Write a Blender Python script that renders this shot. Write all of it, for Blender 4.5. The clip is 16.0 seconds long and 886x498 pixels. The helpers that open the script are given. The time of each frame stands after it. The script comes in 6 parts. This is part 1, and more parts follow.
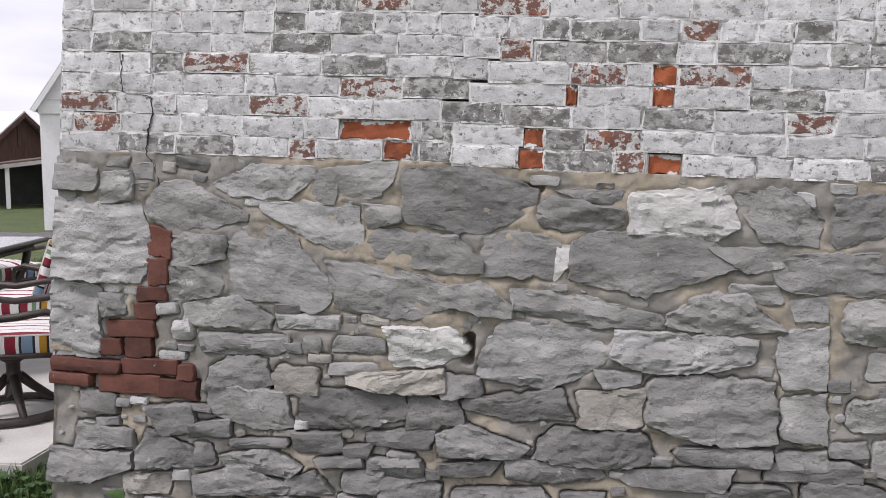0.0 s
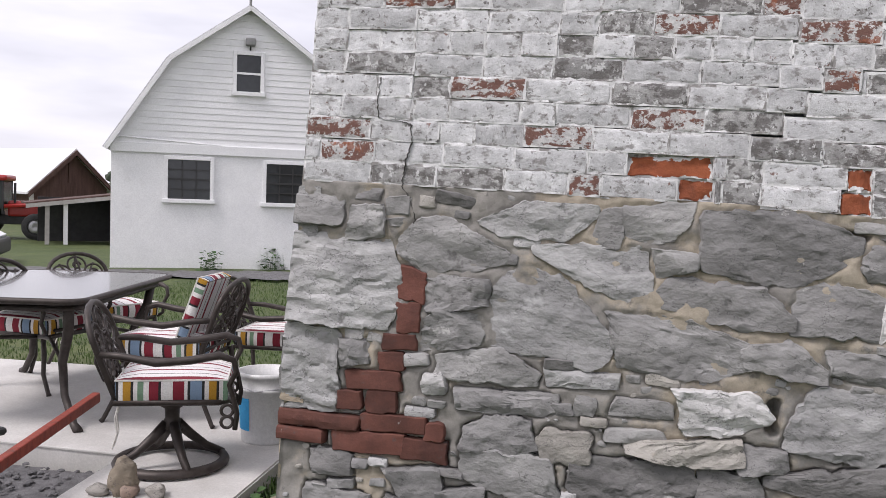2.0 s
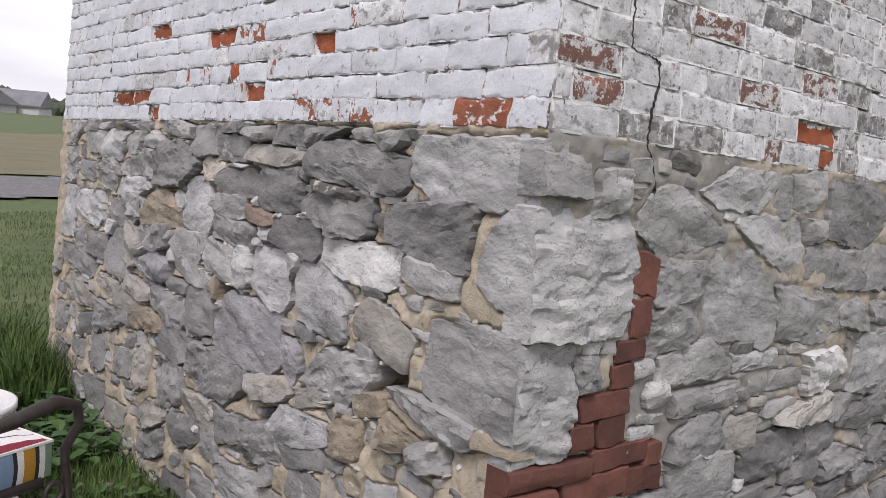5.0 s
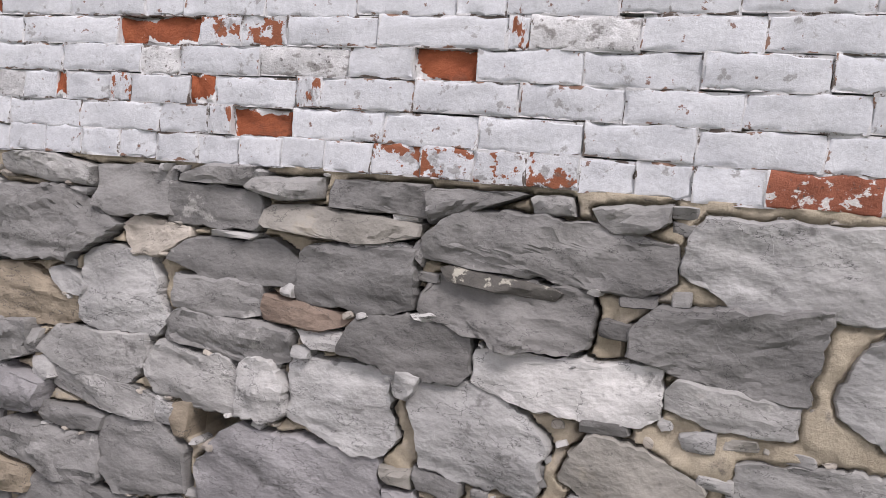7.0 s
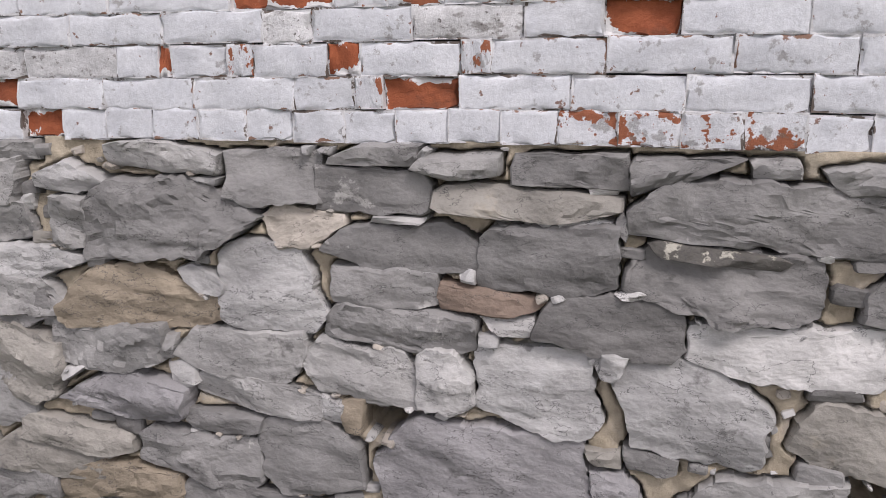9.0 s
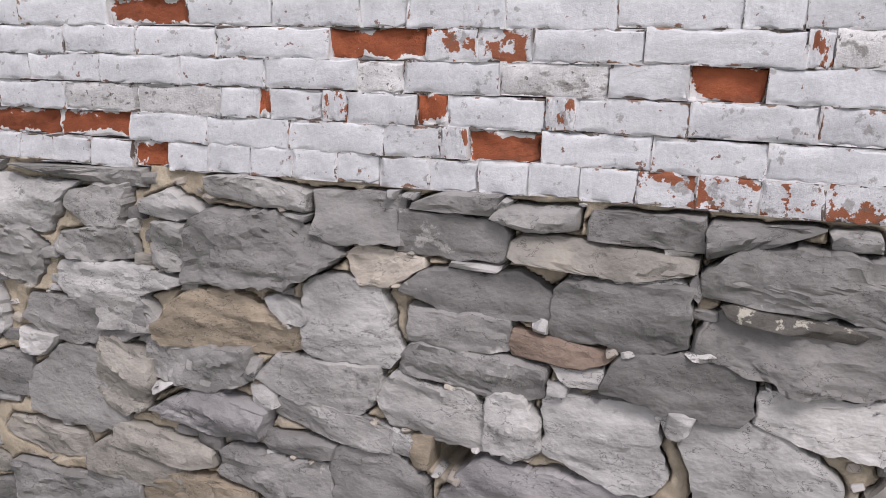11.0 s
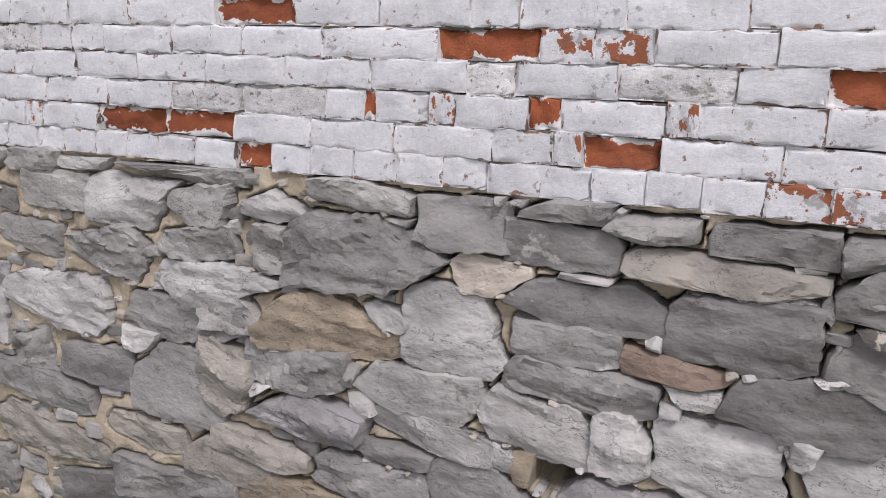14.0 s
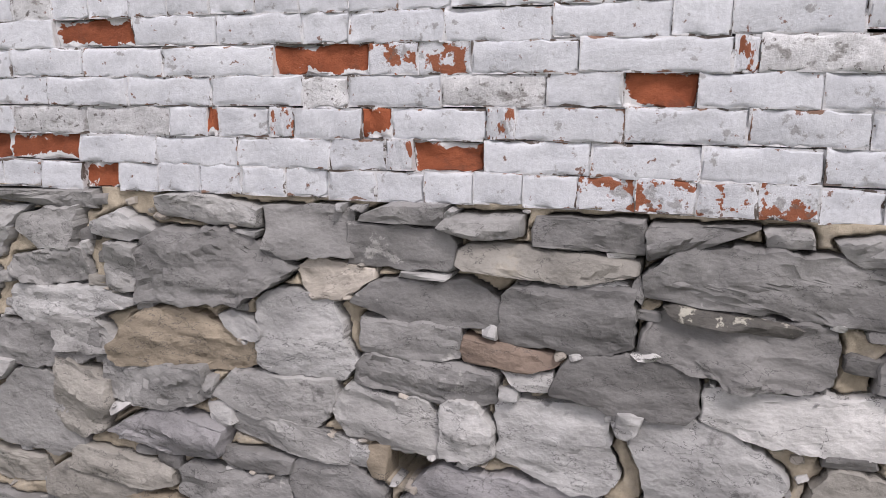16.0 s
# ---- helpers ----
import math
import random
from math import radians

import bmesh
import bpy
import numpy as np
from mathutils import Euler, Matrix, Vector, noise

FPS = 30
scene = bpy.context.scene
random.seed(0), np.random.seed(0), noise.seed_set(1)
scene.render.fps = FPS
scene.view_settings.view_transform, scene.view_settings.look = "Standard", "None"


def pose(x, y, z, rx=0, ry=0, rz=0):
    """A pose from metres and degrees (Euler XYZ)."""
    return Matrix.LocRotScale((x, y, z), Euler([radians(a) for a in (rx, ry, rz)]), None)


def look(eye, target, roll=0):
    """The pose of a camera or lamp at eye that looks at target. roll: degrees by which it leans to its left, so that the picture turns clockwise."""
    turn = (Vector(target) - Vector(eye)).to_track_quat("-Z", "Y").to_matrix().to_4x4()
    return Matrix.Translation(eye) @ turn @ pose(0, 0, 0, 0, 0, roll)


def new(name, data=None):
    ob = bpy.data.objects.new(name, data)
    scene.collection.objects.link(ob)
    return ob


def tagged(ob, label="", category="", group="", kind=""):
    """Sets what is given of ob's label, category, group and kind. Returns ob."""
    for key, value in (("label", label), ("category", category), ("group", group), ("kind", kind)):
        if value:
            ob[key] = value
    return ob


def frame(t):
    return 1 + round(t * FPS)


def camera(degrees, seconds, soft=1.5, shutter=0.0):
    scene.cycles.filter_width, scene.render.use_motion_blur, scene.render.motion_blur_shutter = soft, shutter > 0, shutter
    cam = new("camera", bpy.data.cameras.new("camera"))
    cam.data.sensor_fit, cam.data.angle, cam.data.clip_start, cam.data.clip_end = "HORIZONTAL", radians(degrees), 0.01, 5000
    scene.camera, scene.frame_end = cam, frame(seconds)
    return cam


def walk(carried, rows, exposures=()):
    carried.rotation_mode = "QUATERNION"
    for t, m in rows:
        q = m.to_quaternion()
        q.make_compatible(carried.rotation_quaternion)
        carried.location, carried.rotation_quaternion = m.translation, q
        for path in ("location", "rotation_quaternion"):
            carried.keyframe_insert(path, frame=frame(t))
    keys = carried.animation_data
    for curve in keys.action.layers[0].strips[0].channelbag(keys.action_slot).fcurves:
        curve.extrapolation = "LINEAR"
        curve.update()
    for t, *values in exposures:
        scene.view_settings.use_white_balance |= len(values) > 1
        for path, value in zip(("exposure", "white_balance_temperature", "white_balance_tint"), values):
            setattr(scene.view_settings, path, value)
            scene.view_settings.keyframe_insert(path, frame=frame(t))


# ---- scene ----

# ------------------------------------------------------------ camera
# The old building has settled: its walls lean a little. LEAN carries places of the building's own frame into the level world.
LEAN = Matrix(((0.99875, -0.00175, 0.04988, 0), (0.0, 0.99939, 0.03498, 0), (-0.04991, -0.03493, 0.99814, 0), (0, 0, 0, 1)))
cam = camera(54.25, 16.0, soft=0.7)
PATH = [
    (0, (1.832, -2.822, 1.433), (1.526, -0.853, 1.268), 3.4),
    (0.5, (1.773, -2.85, 1.434), (1.393, -0.893, 1.274), 2.9),
    (1, (1.656, -2.87, 1.397), (1.207, -0.924, 1.274), 5.0),
    (1.5, (1.389, -2.776, 1.371), (0.958, -0.824, 1.303), 5.5),
    (2, (0.978, -2.645, 1.345), (0.608, -0.68, 1.289), 5.1),
    (2.5, (0.554, -2.578, 1.282), (0.326, -0.592, 1.238), 7.8),
    (3, (0.109, -2.423, 1.261), (0.353, -0.44, 1.168), 7.4),
    (3.5, (-0.318, -2.117, 1.266), (0.164, -0.177, 1.186), 4.6),
    (3.6, (-0.413, -2.05, 1.253), (0.117, -0.123, 1.205), 5.4),
    (4, (-0.799, -1.877, 1.279), (0.001, -0.045, 1.211), 4.3),
    (4.2, (-0.947, -1.78, 1.289), (-0.069, 0.016, 1.218), 5.3),
    (6.3, (-1.657, -0.225, 1.316), (0.097, 0.706, 1.084), 4.7),
    (6.5, (-1.694, -0.056, 1.338), (0.078, 0.851, 1.138), 5.7),
    (7, (-1.636, 0.362, 1.443), (0.256, 0.995, 1.308), 4.1),
    (7.5, (-1.589, 0.563, 1.562), (0.369, 0.944, 1.405), 3.3),
    (8, (-1.544, 0.755, 1.603), (0.411, 1.081, 1.336), -0.3),
    (8.5, (-1.555, 0.874, 1.634), (0.38, 1.196, 1.244), -0.8),
    (9, (-1.6, 0.899, 1.652), (0.287, 1.371, 1.19), -0.9),
    (9.2, (-1.616, 0.919, 1.649), (0.258, 1.444, 1.188), 0.7),
    (11.3, (-1.634, 0.874, 1.731), (0.19, 1.572, 1.303), 0.7),
    (11.5, (-1.621, 0.876, 1.733), (0.183, 1.621, 1.294), 0.1),
    (12, (-1.589, 0.92, 1.743), (0.178, 1.75, 1.309), 1.9),
    (12.5, (-1.572, 0.949, 1.731), (0.161, 1.845, 1.293), 2.2),
    (13, (-1.568, 0.95, 1.729), (0.156, 1.861, 1.284), 0.8),
    (13.5, (-1.589, 0.95, 1.733), (0.153, 1.826, 1.287), 0.9),
    (14, (-1.588, 0.952, 1.732), (0.179, 1.78, 1.294), 1.4),
    (14.5, (-1.594, 0.948, 1.731), (0.192, 1.734, 1.294), 1.9),
    (15, (-1.601, 0.925, 1.735), (0.215, 1.645, 1.308), 2.4),
    (15.5, (-1.599, 0.894, 1.737), (0.243, 1.557, 1.329), 2.0),
    (16, (-1.641, 0.812, 1.719), (0.222, 1.422, 1.327), -0.3),
]
walk(cam, [(t, LEAN @ look(eye, aim, roll)) for t, eye, aim, roll in PATH], exposures=[(0, 0.41, 6420, 18), (3.5, 0.40, 6380, 18), (4.2, 0.38, 6380, 18), (6.3, 0.39, 6560, 19), (7, 0.43, 6560, 19), (8, 0.41, 6550, 19), (9, 0.36, 6550, 19), (16, 0.37, 6540, 19)])

# ------------------------------------------------------------ overcast sky and a veiled sun
world = bpy.data.worlds.new("overcast_sky")
scene.world = world
world.use_nodes = True
wn, wl = world.node_tree.nodes, world.node_tree.links
wn.clear()
w_out, w_bg, w_mix = wn.new("ShaderNodeOutputWorld"), wn.new("ShaderNodeBackground"), wn.new("ShaderNodeMix")
w_sky, w_tex, w_map, w_noise, w_ramp = (wn.new("ShaderNodeTexSky"), wn.new("ShaderNodeTexCoord"), wn.new("ShaderNodeMapping"),
                                        wn.new("ShaderNodeTexNoise"), wn.new("ShaderNodeValToRGB"))
w_gain = wn.new("ShaderNodeVectorMath")
w_sky.sky_type, w_sky.sun_disc, w_sky.sun_elevation, w_sky.sun_rotation = "NISHITA", False, radians(53), radians(227)
w_gain.operation = "SCALE"
w_gain.inputs["Scale"].default_value = 0.08
w_mix.data_type = "RGBA"
w_mix.inputs["Factor"].default_value = 0.88
w_map.inputs["Scale"].default_value = (1.0, 1.0, 4.5)
w_noise.inputs["Scale"].default_value, w_noise.inputs["Detail"].default_value = 2.2, 5.0
w_noise.inputs["Roughness"].default_value = 0.5
w_ramp.color_ramp.elements[0].position, w_ramp.color_ramp.elements[0].color = 0.32, (0.69, 0.70, 0.75, 1)
w_ramp.color_ramp.elements[1].position, w_ramp.color_ramp.elements[1].color = 0.62, (1.12, 1.12, 1.14, 1)
for a, b in ((w_tex.outputs["Generated"], w_map.inputs["Vector"]), (w_map.outputs[0], w_noise.inputs["Vector"]),
             (w_noise.outputs[0], w_ramp.inputs[0]), (w_sky.outputs[0], w_gain.inputs[0]), (w_gain.outputs[0], w_mix.inputs["A"]),
             (w_ramp.outputs[0], w_mix.inputs["B"]), (w_mix.outputs["Result"], w_bg.inputs["Color"]), (w_bg.outputs[0], w_out.inputs[0])):
    wl.new(a, b)
w_bg.inputs["Strength"].default_value = 0.86
sun = new("sun", bpy.data.lights.new("sun", "SUN"))
sun.data.energy, sun.data.angle, sun.data.color = 1.75, radians(18), (1.0, 0.97, 0.92)
sun.matrix_world = look((-7.2, -6.8, 13), (0, 0, 0))

# ------------------------------------------------------------ materials
MATS = {}


def ramp_node(nt, stops):
    r = nt.nodes.new("ShaderNodeValToRGB")
    while len(r.color_ramp.elements) < len(stops):
        r.color_ramp.elements.new(0.5)
    for e, (p, c) in zip(r.color_ramp.elements, stops):
        e.position, e.color = p, (*c, 1)
    return r


def shift_coords(nt, stretch, spread=7.0):
    """Object coordinates, stretched, and moved for each object by its own random amount."""
    tc, info, mp, sc = (nt.nodes.new("ShaderNodeTexCoord"), nt.nodes.new("ShaderNodeObjectInfo"), nt.nodes.new("ShaderNodeMapping"),
                        nt.nodes.new("ShaderNodeMath"))
    sc.operation, sc.inputs[1].default_value = "MULTIPLY", spread
    mp.inputs["Scale"].default_value = stretch
    nt.links.new(info.outputs["Random"], sc.inputs[0])
    nt.links.new(tc.outputs["Object"], mp.inputs["Vector"])
    nt.links.new(sc.outputs[0], mp.inputs["Location"])
    return mp.outputs[0], info


def noise_node(nt, vec, scale, detail=6.0, rough=0.6, warp=0.0):
    n = nt.nodes.new("ShaderNodeTexNoise")
    n.inputs["Scale"].default_value, n.inputs["Detail"].default_value = scale, detail
    n.inputs["Roughness"].default_value, n.inputs["Distortion"].default_value = rough, warp
    nt.links.new(vec, n.inputs["Vector"])
    return n.outputs[0]


def mix_node(nt, fac, a, b, blend="MIX"):
    m = nt.nodes.new("ShaderNodeMix")
    m.data_type, m.blend_type = "RGBA", blend
    for sock, val in ((m.inputs["Factor"], fac), (m.inputs["A"], a), (m.inputs["B"], b)):
        if isinstance(val, (int, float)):
            sock.default_value = val
        elif isinstance(val, tuple):
            sock.default_value = (*val, 1)
        else:
            nt.links.new(val, sock)
    return m.outputs["Result"]


def step_node(nt, val, lo, hi, top=1.0):
    m = nt.nodes.new("ShaderNodeMapRange")
    m.interpolation_type = "SMOOTHSTEP"
    m.inputs["From Min"].default_value, m.inputs["From Max"].default_value, m.inputs["To Max"].default_value = lo, hi, top
    nt.links.new(val, m.inputs["Value"])
    return m.outputs[0]


def material(name, dark, light, scale=8.0, stretch=(1, 1, 1), rough=0.85, metal=0.0, bump=0.4, bump_size=0.004, fine=60.0, vary=0.25,
             layers=(), veins=None, coat=0.0, bump_detail=10.0, speckle=0.28, ledges=0.0):
    """A surface of two mixed tones with grain, per-object variation, and layers (colour, noise scale, from, to, amount, stretch)."""
    if name in MATS:
        return MATS[name]
    m = bpy.data.materials.new(name)
    m.use_nodes = True
    nt = m.node_tree
    bs = nt.nodes["Principled BSDF"]
    vec, info = shift_coords(nt, stretch)
    col = ramp_node(nt, [(0.3, dark), (0.7, light)])
    big = noise_node(nt, vec, scale)
    nt.links.new(big, col.inputs[0])
    out = col.outputs[0]
    if vary:
        val = step_node(nt, info.outputs["Random"], -0.2, 1.2, 1.0)
        ton = ramp_node(nt, [(0.0, (1 - vary,) * 3), (1.0, (1 + vary * 0.6,) * 3)])
        nt.links.new(val, ton.inputs[0])
        out = mix_node(nt, 1.0, out, ton.outputs[0], "MULTIPLY")
    for colour, sc, lo, hi, amount, st in layers:
        lv, _ = shift_coords(nt, st, 13.0)
        out = mix_node(nt, step_node(nt, noise_node(nt, lv, sc, 7.0, 0.65), lo, hi, amount), out, colour)
    if veins:
        colour, sc, st, wide, amount = veins
        vv, _ = shift_coords(nt, st, 17.0)
        gap, side = nt.nodes.new("ShaderNodeMath"), nt.nodes.new("ShaderNodeMath")
        gap.operation, gap.inputs[1].default_value, side.operation = "SUBTRACT", 0.5, "ABSOLUTE"
        nt.links.new(noise_node(nt, vv, sc, 6.0, 0.62), gap.inputs[0])
        nt.links.new(gap.outputs[0], side.inputs[0])
        out = mix_node(nt, step_node(nt, side.outputs[0], wide, 0.0, amount), out, colour)
    even, _ = shift_coords(nt, (1, 1, 1), 3.0)
    grain = noise_node(nt, even, fine, 6.0, 0.75)
    out = mix_node(nt, speckle, out, mix_node(nt, 1.0, out, ramp_out(nt, grain), "MULTIPLY"))
    nt.links.new(out, bs.inputs["Base Color"])
    bs.inputs["Roughness"].default_value, bs.inputs["Metallic"].default_value = rough, metal
    bs.inputs["Coat Weight"].default_value = coat
    if bump:
        bn = nt.nodes.new("ShaderNodeBump")
        bn.inputs["Strength"].default_value, bn.inputs["Distance"].default_value = bump, bump_size
        add = nt.nodes.new("ShaderNodeMath")
        add.operation = "ADD"
        nt.links.new(noise_node(nt, vec, scale * 2.3, bump_detail, 0.68), add.inputs[0])
        half = nt.nodes.new("ShaderNodeMath")
        half.operation, half.inputs[1].default_value = "MULTIPLY", 0.12 if ledges else 0.35
        nt.links.new(grain, half.inputs[0])
        nt.links.new(half.outputs[0], add.inputs[1])
        height = add.outputs[0]
        if ledges:  # crisp little scarps where thin sheets have split away
            lv, _ = shift_coords(nt, (1.0, 1.0, 1.6), 29.0)
            for scale_l, count, share in ((3.2, 5.0, 1.0), (9.0, 3.2, 0.4)):
                many, saw, both = (nt.nodes.new("ShaderNodeMath") for _ in range(3))
                many.operation, many.inputs[1].default_value, saw.operation = "MULTIPLY", count, "FRACT"
                both.operation, both.inputs[1].default_value = "MULTIPLY_ADD", ledges * share
                nt.links.new(noise_node(nt, lv, scale_l, 4.0, 0.5, 0.2), many.inputs[0])
                nt.links.new(many.outputs[0], saw.inputs[0])
                nt.links.new(saw.outputs[0], both.inputs[0])
                nt.links.new(height, both.inputs[2])
                height = both.outputs[0]
        nt.links.new(height, bn.inputs["Height"])
        nt.links.new(bn.outputs[0], bs.inputs["Normal"])
    MATS[name] = m
    return m


def ramp_out(nt, val):
    r = ramp_node(nt, [(0.25, (0.35, 0.35, 0.35)), (0.75, (1.45, 1.45, 1.45))])
    nt.links.new(val, r.inputs[0])
    return r.outputs[0]


def tint(c, k):
    return tuple(x * k for x in c)


LONG = (1.0, 1.0, 1.45)
ROUND = (1, 1, 1)
DIRT = ((0.085, 0.082, 0.08), 14.0, 0.60, 0.70, 0.65, ROUND)
LIME = ((0.52, 0.51, 0.49), 11.0, 0.645, 0.69, 0.6, ROUND)
TANNY = ((0.40, 0.345, 0.26), 5.0, 0.60, 0.72, 0.55, ROUND)


def stone_material(key, base, layers):
    return material("stone_" + key, tint(base, 0.56), tint(base, 1.06), scale=6.0, stretch=LONG, rough=0.85, bump=1.0, bump_size=0.0105,
                    fine=110, vary=0.2, layers=layers, veins=((0.065, 0.063, 0.064), 4.0, (1.0, 1.0, 2.2), 0.005, 0.75), bump_detail=3.5, speckle=0.11, ledges=0.5)


STONE = {
    "k": stone_material("near_black", (0.225, 0.22, 0.215), (LIME, DIRT)),
    "d": stone_material("dark_grey", (0.295, 0.29, 0.285), (DIRT, LIME)),
    "g": stone_material("grey", (0.375, 0.37, 0.362), (DIRT, LIME)),
    "l": stone_material("pale_grey", (0.475, 0.472, 0.468), (DIRT, ((0.55, 0.55, 0.55), 7.0, 0.58, 0.7, 0.6, LONG))),
    "w": stone_material("whitish", (0.64, 0.632, 0.622), (DIRT,)),
    "c": stone_material("cream", (0.5, 0.455, 0.4), (DIRT, LIME)),
    "b": stone_material("tan", (0.35, 0.295, 0.225), (DIRT, TANNY)),
    "t": stone_material("rusty", (0.33, 0.25, 0.2), (DIRT, LIME)),
    "e": stone_material("buff_grey", (0.4, 0.38, 0.345), (DIRT, TANNY)),
    "n": stone_material("lichened", (0.15, 0.142, 0.13), (((0.46, 0.44, 0.38), 26.0, 0.56, 0.60, 0.9, ROUND),)),
    "p": stone_material("violet_grey", (0.375, 0.366, 0.375), (DIRT, LIME)),
}
MORTAR = material("lime_mortar", (0.35, 0.30, 0.225), (0.51, 0.445, 0.345), scale=9.0, bump=0.9, bump_size=0.010, fine=90, vary=0.0,
                  layers=(((0.27, 0.26, 0.25), 3.5, 0.56, 0.66, 0.6, ROUND), DIRT))
MORTAR_GREY = material("grey_mortar", (0.20, 0.19, 0.175), (0.31, 0.295, 0.27), scale=6.0, bump=0.6, bump_size=0.006, fine=90, vary=0.0,
                       layers=(((0.40, 0.345, 0.265), 2.6, 0.47, 0.57, 0.8, ROUND), DIRT))
RED = material("bare_brick", (0.27, 0.070, 0.028), (0.43, 0.125, 0.052), scale=16, bump=0.7, bump_size=0.008, fine=120, vary=0.3,
               layers=(((0.14, 0.05, 0.028), 12, 0.55, 0.7, 0.7, ROUND),))


def painted_rim(m, colour, wide, scale, bias=0.42):
    """Old paint left in ragged flakes along the rim of a brick."""
    nt = m.node_tree
    bs = nt.nodes["Principled BSDF"]
    before = bs.inputs["Base Color"].links[0].from_socket
    tc, sep = nt.nodes.new("ShaderNodeTexCoord"), nt.nodes.new("ShaderNodeSeparateXYZ")
    nt.links.new(tc.outputs["Generated"], sep.inputs[0])
    dists = []
    for axis, size in (("X", 0.2), ("Z", 0.07)):
        a, b, c = (nt.nodes.new("ShaderNodeMath") for _ in range(3))
        a.operation, a.inputs[1].default_value = "SUBTRACT", 0.5
        b.operation = "ABSOLUTE"
        c.operation, c.inputs[1].default_value, c.inputs[2].default_value = "MULTIPLY_ADD", -size, size / 2
        nt.links.new(sep.outputs[axis], a.inputs[0])
        nt.links.new(a.outputs[0], b.inputs[0])
        nt.links.new(b.outputs[0], c.inputs[0])
        dists.append(c.outputs[0])
    near, mul = nt.nodes.new("ShaderNodeMath"), nt.nodes.new("ShaderNodeMath")
    near.operation = "MINIMUM"
    nt.links.new(dists[0], near.inputs[0])
    nt.links.new(dists[1], near.inputs[1])
    vec, _ = shift_coords(nt, (1, 1, 1), 23.0)
    mul.operation, mul.inputs[1].default_value = "MULTIPLY_ADD", -wide
    nt.links.new(noise_node(nt, vec, scale, 5.0, 0.6), mul.inputs[0])
    nt.links.new(near.outputs[0], mul.inputs[2])
    lo = -wide * bias
    nt.links.new(mix_node(nt, step_node(nt, mul.outputs[0], lo + 0.0012, lo - 0.0012), before, colour), bs.inputs["Base Color"])


painted_rim(RED, (0.70, 0.70, 0.705), 0.11, 16.0, 0.45)
OLD_RED = material("old_brick", (0.085, 0.033, 0.025), (0.165, 0.062, 0.045), scale=14, bump=0.6, bump_size=0.006, fine=120, vary=0.3,
                   layers=(LIME, DIRT))
GRIME = (0.20, 0.185, 0.175)
SPECK = ((0.085, 0.072, 0.065), 60, 0.60, 0.66, 0.85, ROUND)
PAINT_FRONT = material("weathered_whitewash", (0.46, 0.462, 0.47), (0.75, 0.752, 0.76), scale=22, bump=0.8, bump_size=0.006, fine=130, vary=0.22,
                       layers=((GRIME, 26, 0.53, 0.64, 0.75, (1, 1, 1.5)), SPECK, ((0.19, 0.085, 0.06), 19, 0.665, 0.70, 0.85, ROUND)))
PAINT_SIDE = material("whitewash", (0.56, 0.578, 0.615), (0.69, 0.708, 0.74), scale=12, bump=0.6, bump_size=0.005, fine=110, vary=0.09,
                      layers=((GRIME, 30, 0.60, 0.67, 0.6, ROUND), ((0.20, 0.10, 0.07), 36, 0.655, 0.68, 0.9, ROUND)))
PAINT_WORN = material("flaked_whitewash", (0.42, 0.415, 0.415), (0.70, 0.69, 0.685), scale=20, bump=0.9, bump_size=0.007, fine=120, vary=0.2,
                      layers=(((0.165, 0.070, 0.050), 24, 0.46, 0.51, 0.95, (1, 1, 1.5)), SPECK, ((0.30, 0.10, 0.05), 11, 0.58, 0.62, 0.8, ROUND),
                              ((0.66, 0.65, 0.64), 50, 0.57, 0.60, 0.9, ROUND)))
PAINT_CHIPPED = material("chipped_whitewash", (0.56, 0.575, 0.61), (0.70, 0.715, 0.745), scale=12, bump=0.8, bump_size=0.006, fine=110, vary=0.08,
                         layers=((GRIME, 24, 0.56, 0.62, 0.6, ROUND), ((0.29, 0.10, 0.05), 21, 0.535, 0.55, 1.0, ROUND), ((0.20, 0.115, 0.085), 40, 0.61, 0.63, 0.9, ROUND)))
PAINT_RED = material("half_bare_brick", (0.24, 0.075, 0.04), (0.38, 0.13, 0.075), scale=18, bump=0.9, bump_size=0.007, fine=120, vary=0.15,
                     layers=(((0.70, 0.69, 0.68), 26, 0.55, 0.58, 0.95, (1, 1, 1.6)), SPECK))
PAINT_DARK = material("grimy_whitewash", (0.26, 0.255, 0.25), (0.50, 0.495, 0.49), scale=24, bump=0.9, bump_size=0.007, fine=120, vary=0.25,
                      layers=(((0.12, 0.11, 0.105), 26, 0.47, 0.57, 0.8, (1, 1, 1.5)), SPECK, ((0.66, 0.66, 0.66), 38, 0.58, 0.62, 0.85, ROUND)))
JOINT_FRONT = material("white_joint", (0.62, 0.62, 0.62), (0.82, 0.82, 0.82), scale=30, bump=0.7, bump_size=0.004, fine=120, vary=0.1,
                       layers=((GRIME, 16, 0.50, 0.60, 0.85, ROUND), ((0.06, 0.055, 0.05), 22, 0.62, 0.66, 0.9, ROUND)))
JOINT_SIDE = material("cracked_joint", (0.52, 0.52, 0.53), (0.72, 0.725, 0.74), scale=18, bump=0.7, bump_size=0.004, fine=120, vary=0.1,
                      layers=(((0.10, 0.075, 0.06), 17, 0.535, 0.575, 0.95, ROUND),))
painted_rim(PAINT_SIDE, (0.25, 0.15, 0.11), 0.06, 24.0, 0.535)
painted_rim(PAINT_FRONT, (0.20, 0.18, 0.17), 0.05, 20.0, 0.57)
painted_rim(PAINT_DARK, (0.62, 0.61, 0.61), 0.05, 24.0, 0.54)
painted_rim(PAINT_WORN, (0.70, 0.70, 0.70), 0.05, 24.0, 0.50)
